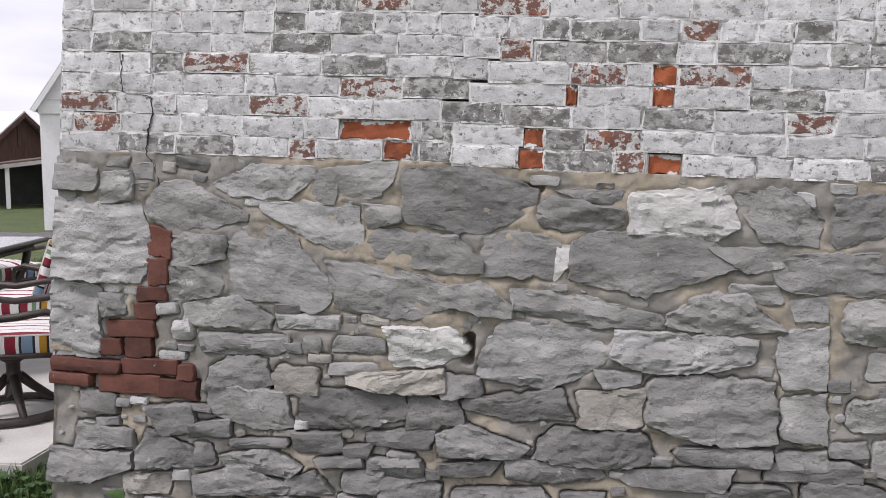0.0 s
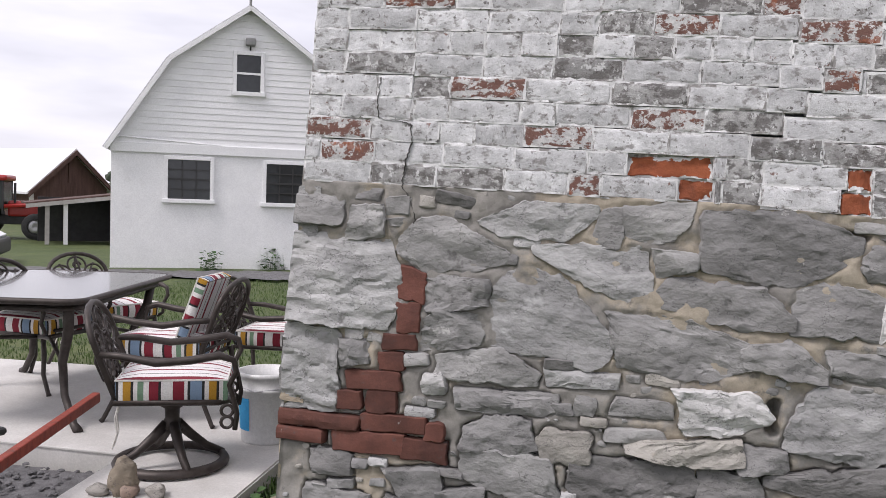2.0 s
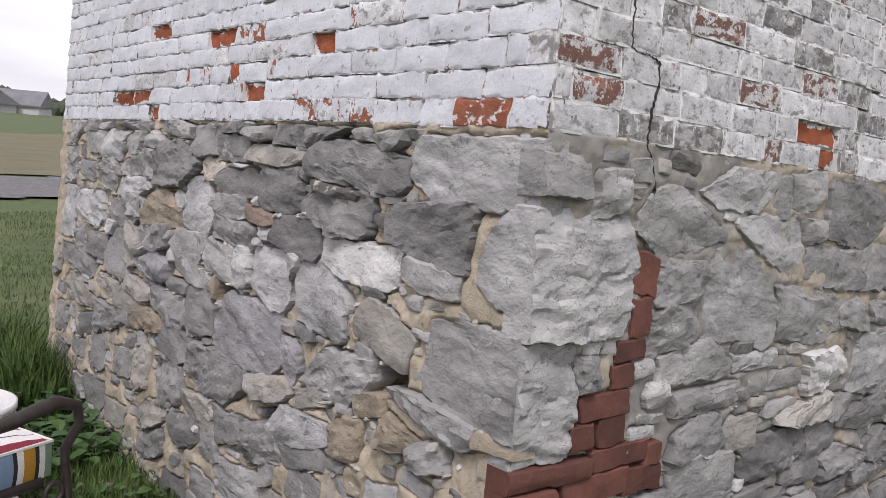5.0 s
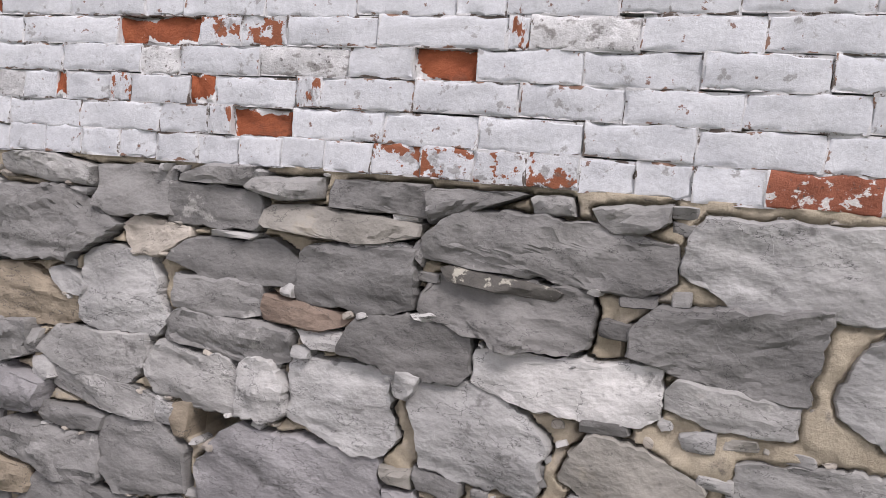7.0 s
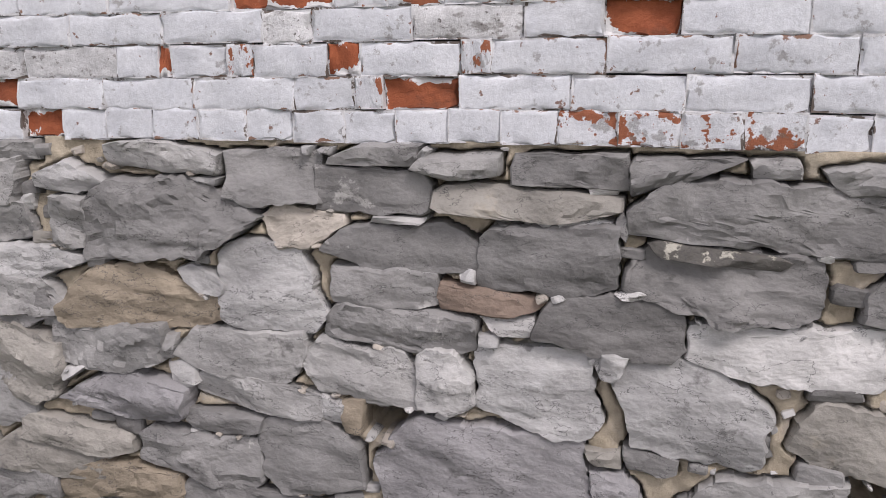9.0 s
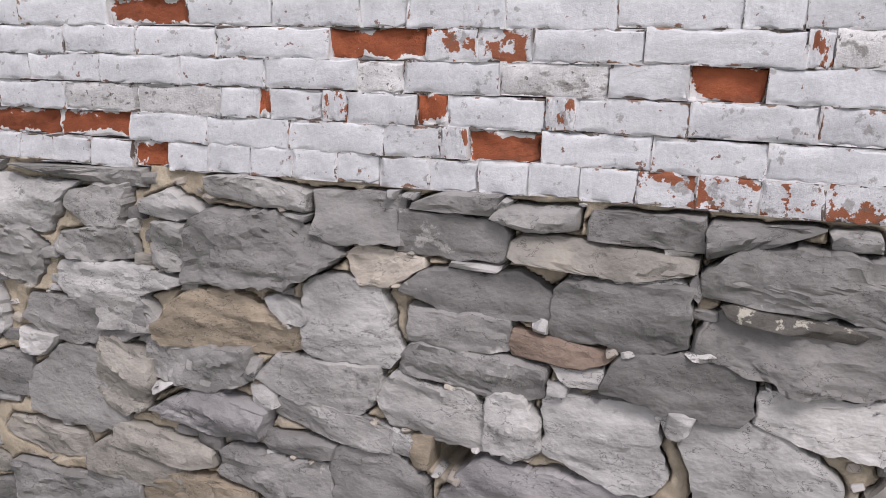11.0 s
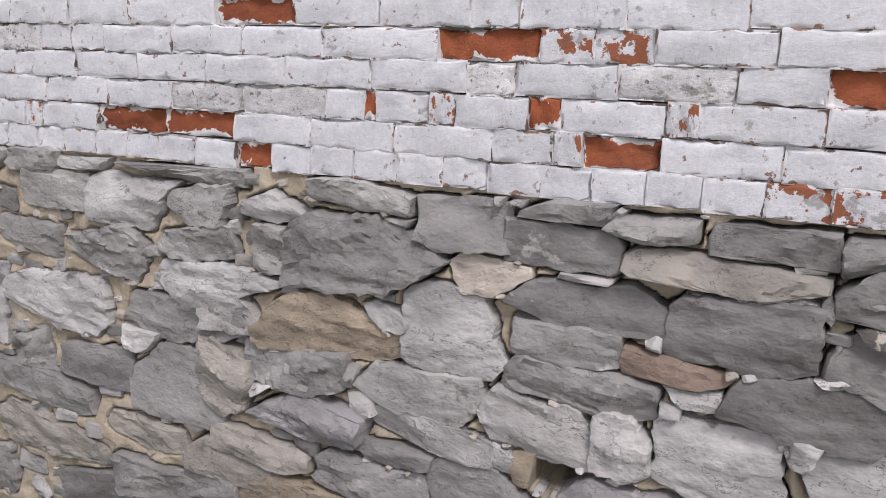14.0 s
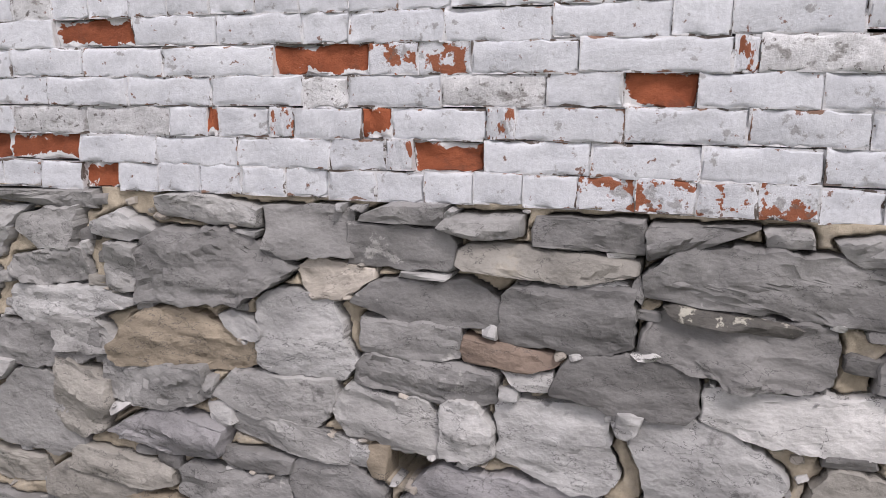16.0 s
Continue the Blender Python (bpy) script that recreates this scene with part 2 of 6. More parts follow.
GRASS_SOIL = material("lawn", (0.050, 0.074, 0.020), (0.090, 0.118, 0.034), scale=1.3, bump=0.9, bump_size=0.03, fine=22, vary=0,
                      layers=(((0.12, 0.125, 0.05), 0.35, 0.5, 0.7, 0.5, ROUND), ((0.025, 0.045, 0.012), 5, 0.52, 0.66, 0.7, ROUND)))
GRAVEL = material("gravel", (0.09, 0.088, 0.09), (0.20, 0.196, 0.20), scale=14, bump=0.9, bump_size=0.02, fine=60, vary=0)
CONCRETE = material("concrete", (0.50, 0.485, 0.465), (0.64, 0.625, 0.60), scale=2.5, bump=0.25, bump_size=0.003, fine=90, vary=0.05,
                    layers=(((0.40, 0.385, 0.36), 1.2, 0.5, 0.72, 0.5, ROUND),))
WHITE = material("white_paint", (0.80, 0.80, 0.81), (0.88, 0.88, 0.885), scale=2, bump=0.15, bump_size=0.003, fine=50, vary=0.04,
                 layers=(((0.55, 0.54, 0.52), 1.5, 0.62, 0.78, 0.4, ROUND),))
BARN_RED = material("barn_red", (0.135, 0.024, 0.022), (0.175, 0.034, 0.030), scale=0.8, stretch=(3, 3, 0.5), bump=0.2, bump_size=0.01, fine=12, vary=0.05)
RUBBLE = material("barn_rubble", (0.20, 0.20, 0.205), (0.48, 0.48, 0.485), scale=3.0, stretch=(1, 1, 1.8), bump=0.9, bump_size=0.05, fine=14, vary=0.1)
GLASS_DARK = material("window_glass", (0.02, 0.022, 0.025), (0.045, 0.05, 0.055), scale=2, rough=0.08, bump=0, vary=0)
METAL_BRONZE = material("bronze_cast_metal", (0.038, 0.030, 0.027), (0.070, 0.058, 0.052), scale=20, rough=0.5, metal=0.4, bump=0.2, bump_size=0.001, vary=0.1)
# Black of plastic and bars, and of the shade painted under the porch.
BLACK = material("black_plastic_and_shade", (0.018, 0.018, 0.019), (0.035, 0.035, 0.036), scale=8, rough=0.6, bump=0.1, vary=0)

# ------------------------------------------------------------ helpers for meshes
def mesh_object(name, bm, mat, parent=None, smooth=False):
    me = bpy.data.meshes.new(name)
    bmesh.ops.recalc_face_normals(bm, faces=bm.faces)
    bm.to_mesh(me)
    bm.free()
    if mat:
        me.materials.append(mat)
    if smooth:
        me.polygons.foreach_set("use_smooth", [True] * len(me.polygons))
    ob = new(name, me)
    ob.parent = parent
    return ob


def part(name, bm, mat, parent, label="", smooth=False):
    ob = mesh_object(name, bm, mat, parent, smooth)
    return tagged(ob, label) if label else ob


def thing(name, label, category, group="", kind="", at=None):
    ob = new(name)
    ob.empty_display_size = 0.1
    if at is not None:
        ob.matrix_basis = at
    return tagged(ob, label, category, group, kind)


def box_bm(x0, y0, z0, x1, y1, z1, bevel=0.0, bm=None, m=None):
    bm = bm or bmesh.new()
    got = bmesh.ops.create_cube(bm, size=1.0)["verts"]
    for v in got:
        v.co = Vector(((x0 + x1) / 2 + v.co.x * (x1 - x0), (y0 + y1) / 2 + v.co.y * (y1 - y0), (z0 + z1) / 2 + v.co.z * (z1 - z0)))
    if bevel:
        edges = list({e for v in got for e in v.link_edges})
        got = bmesh.ops.bevel(bm, geom=edges, offset=bevel, segments=2, affect="EDGES", profile=0.5)["verts"]
    if m:
        for v in got:
            v.co = m @ v.co
    return bm


def tube_bm(points, radius, sides=8, bm=None, closed=False, flat=1.0):
    """A round bar through points; radius may be one number or one per point."""
    bm = bm or bmesh.new()
    pts = [Vector(p) for p in points]
    n, rings, side0 = len(pts), [], None
    for i, p in enumerate(pts):
        a = pts[(i - 1) % n] if closed or i else p
        b = pts[(i + 1) % n] if closed or i < n - 1 else p
        d = (b - a).normalized()
        if side0 is None:
            side0 = d.orthogonal().normalized()
        side0 = (side0 - d * side0.dot(d)).normalized()
        up, r = d.cross(side0), radius[i] if isinstance(radius, (list, tuple)) else radius
        rings.append([bm.verts.new(p + (side0 * math.cos(k * math.tau / sides) + up * flat * math.sin(k * math.tau / sides)) * r) for k in range(sides)])
    for i in range(n if closed else n - 1):
        a, b = rings[i], rings[(i + 1) % n]
        for k in range(sides):
            bm.faces.new((a[k], a[(k + 1) % sides], b[(k + 1) % sides], b[k]))
    if not closed:
        bm.faces.new(rings[0]), bm.faces.new(rings[-1])
    return bm


def lathe_bm(profile, sides=24, bm=None, centre=(0, 0)):
    """A turned shape from (radius, height) pairs."""
    bm = bm or bmesh.new()
    rings = [[bm.verts.new((centre[0] + r * math.cos(k * math.tau / sides), centre[1] + r * math.sin(k * math.tau / sides), z)) for k in range(sides)] for r, z in profile]
    for a, b in zip(rings, rings[1:]):
        for k in range(sides):
            bm.faces.new((a[k], a[(k + 1) % sides], b[(k + 1) % sides], b[k]))
    return bm


def prism_bm(outline, y0, y1, bm=None):
    """An outline in x and z, drawn out along y."""
    bm = bm or bmesh.new()
    a = [bm.verts.new((x, y0, z)) for x, z in outline]
    b = [bm.verts.new((x, y1, z)) for x, z in outline]
    bm.faces.new(a), bm.faces.new(b[::-1])
    for i in range(len(a)):
        j = (i + 1) % len(a)
        bm.faces.new((a[i], b[i], b[j], a[j]))
    return bm


# ------------------------------------------------------------ the old building: two walls meeting at a corner
LEN_FRONT, LEN_SIDE, TOP = 3.25, 3.35, 2.56
FRONT = LEAN
SIDE = LEAN @ pose(0, 0, 0, 0, 0, -90)


def bed_front(u):
    f = min(1, max(0, (u - 1.3) / 0.4))
    return 1.447 + 0.0235 * u - 0.016 * f * f * (3 - 2 * f)


def bed_side(u):
    return 1.447 + 0.02 * min(1, -u / 1.1)


def course_front(u):
    return 0.0695


def course_side(u):
    return 0.0695 - 0.006 * min(1, -u / 1.2)


wall_front = tagged(new("wall_south"), "leaning rubble stone wall with whitewashed brick above", "wall", kind="structure")
wall_side = tagged(new("wall_west"), "rubble stone wall with thick whitewashed brick above", "wall", kind="structure")
wall_front.matrix_basis, wall_side.matrix_basis = FRONT, SIDE

# cavities: centre along the wall, height, half width, half height, depth
HOLES_FRONT = [(1.50, 0.87, 0.02, 0.05, 0.09), (0.66, 0.72, 0.05, 0.02, 0.06), (1.66, 1.415, 0.05, 0.012, 0.04)]
HOLES_SIDE = [(-1.425, 0.89, 0.055, 0.05, 0.25), (-1.05, 0.562, 0.05, 0.055, 0.22), (-0.47, 0.811, 0.08, 0.05, 0.2), (-0.88, 1.26, 0.012, 0.09, 0.08),
              (-1.985, 0.78, 0.03, 0.03, 0.1), (-2.43, 0.95, 0.03, 0.02, 0.08)]


# the wall's inner thickness, behind the faces
part("core", box_bm(0.28, 0.28, -0.45, LEN_FRONT, 0.5, TOP), MORTAR, wall_front)
part("core", box_bm(-LEN_SIDE, 0.28, -0.45, -0.28, 0.5, TOP), MORTAR, wall_side)
rear = tagged(new("wall_rear"), "plain closing walls and top of the old building", "wall", kind="structure")
rear.matrix_basis = LEAN
part("wall_end", box_bm(LEN_FRONT - 0.002, 0.03, -0.45, LEN_FRONT + 0.05, LEN_SIDE, TOP), MORTAR, rear)
part("wall_end", box_bm(0.03, LEN_SIDE - 0.002, -0.45, LEN_FRONT, LEN_SIDE + 0.05, TOP), MORTAR, rear)
part("top_slab", box_bm(-0.02, -0.02, TOP + 0.003, LEN_FRONT + 0.07, LEN_SIDE + 0.07, TOP + 0.06), MORTAR, rear)

TAKEN = {"front": [], "side": []}
RINGS = {"front": [], "side": []}
rng = random.Random(11)


def resample(line, n):
    """n + 1 points evenly along a polyline."""
    marks = [0.0]
    for p, q in zip(line, line[1:]):
        marks.append(marks[-1] + (q - p).length)
    out, i = [], 0
    for k in range(n + 1):
        d = marks[-1] * k / n
        while i < len(line) - 2 and marks[i + 1] < d:
            i += 1
        out.append(line[i].lerp(line[i + 1], min(1, max(0, (d - marks[i]) / max(1e-9, marks[i + 1] - marks[i])))))
    return out


def along(line, f):
    k = min(len(line) - 2, int(f * (len(line) - 1)))
    return line[k].lerp(line[k + 1], f * (len(line) - 1) - k)


def rock_mesh(w, h, proud, seed, boxy=5.0, rough=1.0, depth=0.06, corner=0, cell=0.0085, form="", sink=0.3):
    """A split-faced stone: an angular, ragged outline, a worn arris and a cleft, stepped face. x and z across, -y outwards.
    form: from where to where the outline runs along the bottom, right, top and left of its box, in twentieths."""
    r = random.Random(seed)
    short, off = min(w, h), Vector((r.uniform(0, 90), r.uniform(0, 90), r.uniform(0, 90)))
    ju, jz = min(0.05, w * 0.13) * 4 / boxy, min(0.035, h * 0.15) * 4 / boxy
    ends = []  # for each corner the points before, on and after it
    if form:
        b0, b1, r0, r1, t0, t1, l0, l1 = [int(v) / 20 for v in form.split()]
        if corner == -1:
            b0, t0, l0, l1 = 0.0, 0.0, 0.0, 1.0
        if corner == 1:
            b1, t1, r0, r1 = 1.0, 1.0, 0.0, 1.0
        for fx, sz, sx, fz in ((b0, -1, -1, l0), (b1, -1, 1, r0), (t1, 1, 1, r1), (t0, 1, -1, l1)):
            along_x, along_z = Vector(((fx - 0.5) * w, 0, sz * h / 2)), Vector((sx * w / 2, 0, (fz - 0.5) * h))
            ends.append((along_x, (along_x + along_z) / 2, along_z))
    else:
        for sx, sz in ((-1, -1), (1, -1), (1, 1), (-1, 1)):
            p = Vector((sx * (w / 2 - (0.0 if sx == corner else r.uniform(-0.25, 1.0) * ju)), 0, sz * (h / 2 - r.uniform(-0.25, 1.0) * jz)))
            cut = 0.0 if sx == corner else r.choice((0.0, 0.12, 0.3, 0.5)) * 4 / boxy
            along_x = p - Vector((sx * cut * min(w, 2.5 * h) * 0.5, 0, 0))
            along_z = p - Vector((0, 0, sz * cut * h * 0.5))
            ends.append((along_x, (along_x + along_z) / 2, along_z))
    bl, br, tr, tl = ends
    lines = [[bl[1], bl[0], br[0], br[1]], [br[1], br[2], tr[2], tr[1]], [tl[1], tl[0], tr[0], tr[1]], [bl[1], bl[2], tl[2], tl[1]]]
    nu, nv = max(3, min(52, int(w / cell))), max(3, min(30, int(h / cell)))
    lines = [resample(l, n) for l, n in zip(lines, (nu, nv, nu, nv))]
    amp = min(0.014, short * 0.105)

    def ragged(p):
        if corner and abs(p.x - corner * w / 2) < 0.004:
            return p.copy()
        return p + p.normalized() * amp * noise.fractal(p * 20 + off, 0.75, 2.1, 4)

    bottom, right, top, left = [[ragged(p) for p in l] for l in lines]

    def stops(n, size):
        inner = [k / n for k in range(1, n)]
        e1, e2 = min(0.0016 / size, 0.04), min(0.0055 / size, 0.12)
        return [0.0, e1, e2] + [f for f in inner if e2 * 1.3 < f < 1 - e2 * 1.3] + [1 - e2, 1 - e1, 1.0]

    su, sv = stops(nu, w), stops(nv, h)
    planes = [(r.uniform(-1, 1), r.uniform(-1, 1), r.uniform(0.1, 0.8)) for _ in range(4)]
    lean, terrace, cleave = r.uniform(-0.25, 0.25), r.uniform(0.25, 0.85), r.uniform(0.05, 0.25)

    def relief(p):
        x, z = p.x / w * 2, p.z / h * 2
        facet = min(a * x + b * z + c for a, b, c in planes) - 0.1
        q = Vector((p.x * 5.5, 0, (p.z + lean * p.x) * 12)) + off
        hgt = 0.5 * noise.fractal(q, 0.75, 2.1, 5) + 0.3 * (0.45 - abs(noise.fractal(q * 0.9 + Vector((5, 5, 5)), 0.8, 2.0, 3)))
        st = (noise.fractal(q * 0.8 + Vector((9, 2, 4)), 0.8, 2.0, 4) + 0.4 * facet) * 2.4
        stepd = (math.floor(st) + min(1, max(0, (st - math.floor(st)) * 5 - 2))) / 2.4
        seam = noise.fractal(Vector((p.x * 4, 3, (p.z + lean * p.x) * 40)) + off, 0.8, 2.0, 3)
        return (0.55 * facet + terrace * stepd + 0.6 * hgt + cleave * seam) * proud * rough

    verts, faces, nx, nz = [], [], len(su), len(sv)
    drop = (sink, -0.68, -0.97)
    for j, t in enumerate(sv):
        for i, f in enumerate(su):
            p = (along(bottom, f) * (1 - t) + along(top, f) * t + along(left, t) * (1 - f) + along(right, t) * f
                 - (bottom[0] * (1 - f) * (1 - t) + bottom[-1] * f * (1 - t) + top[0] * (1 - f) * t + top[-1] * f * t))
            gi, gj = (i if corner != -1 or i > nx / 2 else 2), j
            gi = min(gi, nx - 1 - i) if corner != 1 else i
            g = min(gi, gj, nz - 1 - gj, 2)
            y = drop[g] * proud - (relief(p) if g else 0) * (0.7 if g == 1 else 1.0)
            verts.append((p.x, min(y, 0.012), p.z))
    for j in range(nz - 1):
        for i in range(nx - 1):
            a = j * nx + i
            faces.append((a, a + 1, a + nx + 1, a + nx))
    ring = [i for i in range(nx)] + [j * nx + nx - 1 for j in range(1, nz)] + [(nz - 1) * nx + i for i in range(nx - 2, -1, -1)] + [j * nx for j in range(nz - 2, 0, -1)]
    n = len(verts)
    for v in ring:
        verts.append((verts[v][0], depth, verts[v][2]))
    for k in range(len(ring)):
        l = (k + 1) % len(ring)
        faces.append((ring[l], ring[k], n + k, n + l))
    me = bpy.data.meshes.new("stone")
    me.from_pydata(verts, [], faces)
    me.polygons.foreach_set("use_smooth", [True] * len(me.polygons))
    me.set_sharp_from_angle(angle=radians(27))
    return me, [(verts[v][0], verts[v][2]) for v in ring[::2]]


def place_rock(side, u, z, w, h, tilt, mat, proud, name="stone", record=True, **more):
    corner = 0
    if side == "front" and u - w / 2 < 0.07 and w > 0.07:
        r, proud = u + w / 2, 0.02
        u, w, corner, tilt = (r - 0.010) / 2, r + 0.010, -1, tilt * 0.2
    if side == "side" and u + w / 2 > -0.07 and w > 0.07:
        l, proud = u - w / 2, 0.02
        u, w, corner, tilt = (l - 0.001) / 2, -0.001 - l, 1, tilt * 0.2
    me, ring = rock_mesh(w, h, proud, int(abs(u * 7919 + z * 104729) * 100) + (1 if side == "front" else 2), corner=corner, **more)
    me.materials.append(mat)
    ob = new(name, me)
    ob.parent = wall_front if side == "front" else wall_side
    ob.matrix_basis = pose(u, 0.006 if side == "front" else 0.008, z, 0, -tilt, 0)
    ca, sa = math.cos(math.radians(tilt)), math.sin(math.radians(tilt))
    if w > 0.085:  # small chips sit bedded in the mortar
        RINGS[side].append(np.array([(u + x * ca - y * sa, z + x * sa + y * ca) for x, y in ring]))
    if record:
        TAKEN[side].append((u, z, w, h, math.radians(tilt)))
    return ob


def front_stone(u, z, w, h, tilt, tone, form=""):
    more = min(0.017, h * 0.18)
    place_rock("front", u, z, w + more, h + more, tilt, STONE[tone], rng.uniform(0.012, 0.022), boxy=rng.uniform(3.2, 5), rough=1.1, form=form)


def side_stone(u, z, w, h, tilt, tone, form=""):
    more = min(0.017, h * 0.18)
    place_rock("side", u, z, w + more, h + more, tilt, STONE[tone], rng.uniform(0.014, 0.032), boxy=rng.uniform(3.7, 6.5), rough=0.85, form=form)


def front_brick(u, z, w, h, tilt, tone):
    place_rock("front", u, z, w * 1.12, h * 1.12, tilt, OLD_RED, 0.012, name="brick", boxy=14, rough=0.35)


front_stone(0.071, 1.358, 0.150, 0.084, 6, "g", "1 18 5 20 20 20 19 20")
front_stone(0.220, 1.330, 0.125, 0.094, 10, "g", "0 19 20 20 5 20 0 1")
front_stone(0.174, 1.137, 0.372, 0.274, 0, "l", "1 18 10 12 0 17 19 20")
front_stone(0.513, 1.281, 0.352, 0.160, 6, "g", "5 7 3 7 4 10 9 14")
front_stone(0.760, 1.384, 0.357, 0.104, 2, "l", "4 15 13 19 8 9 8 8")
front_stone(1.126, 1.403, 0.202, 0.103, 8, "g", "8 14 12 20 1 20 5 6")
front_stone(1.472, 1.361, 0.439, 0.208, 2, "d", "10 13 10 14 10 11 3 19")
front_stone(1.835, 1.329, 0.271, 0.090, -6, "d", "2 12 10 11 2 19 9 12")
front_stone(2.159, 1.367, 0.346, 0.155, 2, "w", "14 15 5 5 17 17 1 17")
front_stone(2.450, 1.377, 0.252, 0.164, -2, "d", "8 19 8 9 11 11 10 16")
front_stone(0.944, 1.241, 0.370, 0.150, -2, "l", "14 15 2 3 6 18 14 17")
front_stone(1.185, 1.286, 0.127, 0.076, 2, "g", "2 2 7 19 0 1 20 20")
front_stone(1.332, 1.181, 0.394, 0.122, -2, "d", "12 12 3 9 2 15 6 11")
front_stone(1.651, 1.201, 0.249, 0.152, 2, "d", "0 20 0 14 8 8 0 14")
front_stone(2.088, 1.191, 0.544, 0.191, 0, "d", "8 9 12 12 3 15 4 15")
front_stone(2.358, 1.228, 0.230, 0.076, 6, "d", "10 10 4 4 6 17 20 20")
front_stone(1.788, 1.176, 0.036, 0.114, -2, "w", "1 2 10 20 20 20 19 19")
front_stone(0.832, 1.091, 0.385, 0.250, -8, "l", "2 17 4 9 4 10 13 14")
front_stone(0.532, 1.131, 0.201, 0.110, 2, "d", "1 1 5 19 0 0 20 20")
front_stone(0.531, 1.016, 0.191, 0.122, 2, "g", "0 0 5 18 5 5 0 10")
front_stone(0.650, 0.926, 0.316, 0.104, 0, "g", "0 14 2 9 11 11 0 12")
front_stone(1.218, 1.043, 0.438, 0.163, -2, "g", "2 13 6 14 8 9 18 19")
front_stone(1.515, 1.045, 0.245, 0.095, -6, "g", "2 15 1 8 10 10 11 11")
front_stone(1.870, 1.028, 0.496, 0.086, -8, "g", "1 11 9 18 6 7 13 14")
front_stone(2.308, 1.056, 0.360, 0.117, 4, "g", "7 8 2 2 6 13 4 9")
front_stone(0.940, 0.912, 0.223, 0.049, 2, "l", "1 1 3 20 0 20 19 20")
front_stone(0.718, 0.817, 0.313, 0.068, 4, "d", "10 17 7 19 0 0 2 20")
front_stone(1.361, 0.863, 0.296, 0.125, 4, "w", "3 11 9 9 0 15 20 20")
front_stone(1.753, 0.863, 0.430, 0.207, 0, "l", "11 11 12 19 3 3 3 9")
front_stone(2.195, 0.916, 0.443, 0.124, 2, "l", "4 9 7 18 0 14 7 20")
front_stone(2.554, 0.930, 0.145, 0.193, 6, "l", "2 19 20 20 19 20 9 18")
front_stone(1.251, 0.733, 0.339, 0.076, 6, "e", "11 12 2 3 19 20 10 18")
front_stone(1.991, 0.808, 0.150, 0.059, 2, "l", "4 5 9 20 0 20 20 20")
front_stone(0.092, 0.850, 0.169, 0.258, 2, "l", "20 20 0 0 18 19 1 19")
front_stone(0.222, 0.914, 0.089, 0.083, 4, "d", "1 1 3 20 0 20 19 20")
front_stone(0.751, 0.594, 0.308, 0.134, 0, "g", "11 12 3 3 0 17 7 20")
front_stone(1.118, 0.624, 0.367, 0.124, 4, "k", "4 8 6 6 0 19 4 20")
front_stone(1.400, 0.642, 0.183, 0.097, 6, "k", "0 0 2 3 1 18 0 0")
front_stone(1.671, 0.698, 0.358, 0.094, 6, "k", "9 20 0 0 18 18 8 14")
front_stone(1.980, 0.719, 0.204, 0.120, 4, "e", "16 18 20 20 20 20 0 17")
front_stone(2.290, 0.737, 0.394, 0.213, 0, "d", "12 12 3 4 5 19 5 17")
front_stone(2.577, 0.742, 0.136, 0.159, 2, "g", "20 20 0 0 19 19 2 17")
front_stone(0.446, 0.517, 0.180, 0.093, 6, "d", "7 7 2 3 0 19 20 20")
front_stone(0.603, 0.507, 0.154, 0.062, 6, "d", "0 19 19 20 20 20 0 13")
front_stone(0.203, 0.427, 0.214, 0.095, 0, "g", "0 0 7 18 0 0 0 20")
front_stone(0.439, 0.416, 0.198, 0.125, 6, "d", "0 0 0 9 4 4 0 9")
front_stone(0.183, 0.318, 0.266, 0.112, 8, "d", "8 8 11 12 18 19 4 19")
front_stone(0.783, 0.471, 0.229, 0.032, 6, "d", "1 1 1 2 19 19 19 19")
front_stone(0.996, 0.497, 0.173, 0.065, 6, "k", "6 20 20 20 0 20 4 20")
front_stone(1.145, 0.478, 0.101, 0.047, 12, "k", "15 15 20 20 0 20 3 20")
front_stone(1.289, 0.534, 0.236, 0.067, 8, "k", "18 18 20 20 20 20 8 19")
front_stone(1.563, 0.558, 0.301, 0.100, 4, "d", "1 17 8 8 6 6 12 14")
front_stone(1.943, 0.577, 0.386, 0.113, 2, "k", "5 14 6 6 3 17 3 11")
front_stone(2.340, 0.591, 0.305, 0.055, 4, "d", "7 19 20 20 20 20 8 19")
front_stone(0.790, 0.406, 0.304, 0.086, 2, "d", "3 17 8 8 12 12 12 12")
front_stone(1.073, 0.436, 0.179, 0.040, 8, "k", "4 20 0 0 19 19 16 17")
front_stone(1.529, 0.464, 0.219, 0.047, 8, "d", "11 16 20 20 20 20 2 18")
front_stone(1.808, 0.481, 0.330, 0.066, 0, "d", "1 10 10 17 0 0 20 20")
front_stone(0.720, 0.329, 0.347, 0.094, 8, "d", "17 19 5 6 11 11 1 14")
front_stone(0.379, 0.282, 0.188, 0.069, 6, "e", "16 17 20 20 20 20 1 19")
front_stone(2.206, 0.500, 0.355, 0.068, 6, "d", "17 18 20 20 20 20 6 19")
front_stone(0.972, 0.348, 0.164, 0.075, 8, "d", "20 20 0 0 13 13 1 13")
front_stone(1.166, 0.382, 0.139, 0.085, 2, "d", "17 17 20 20 20 20 1 15")
front_stone(2.580, 0.606, 0.148, 0.062, 8, "g", "19 20 20 20 19 20 1 18")
front_stone(2.557, 1.089, 0.110, 0.070, 6, "l", "3 20 0 20 20 20 18 18")
front_stone(1.123, 0.850, 0.178, 0.050, 2, "g", "0 20 0 19 2 3 0 0")
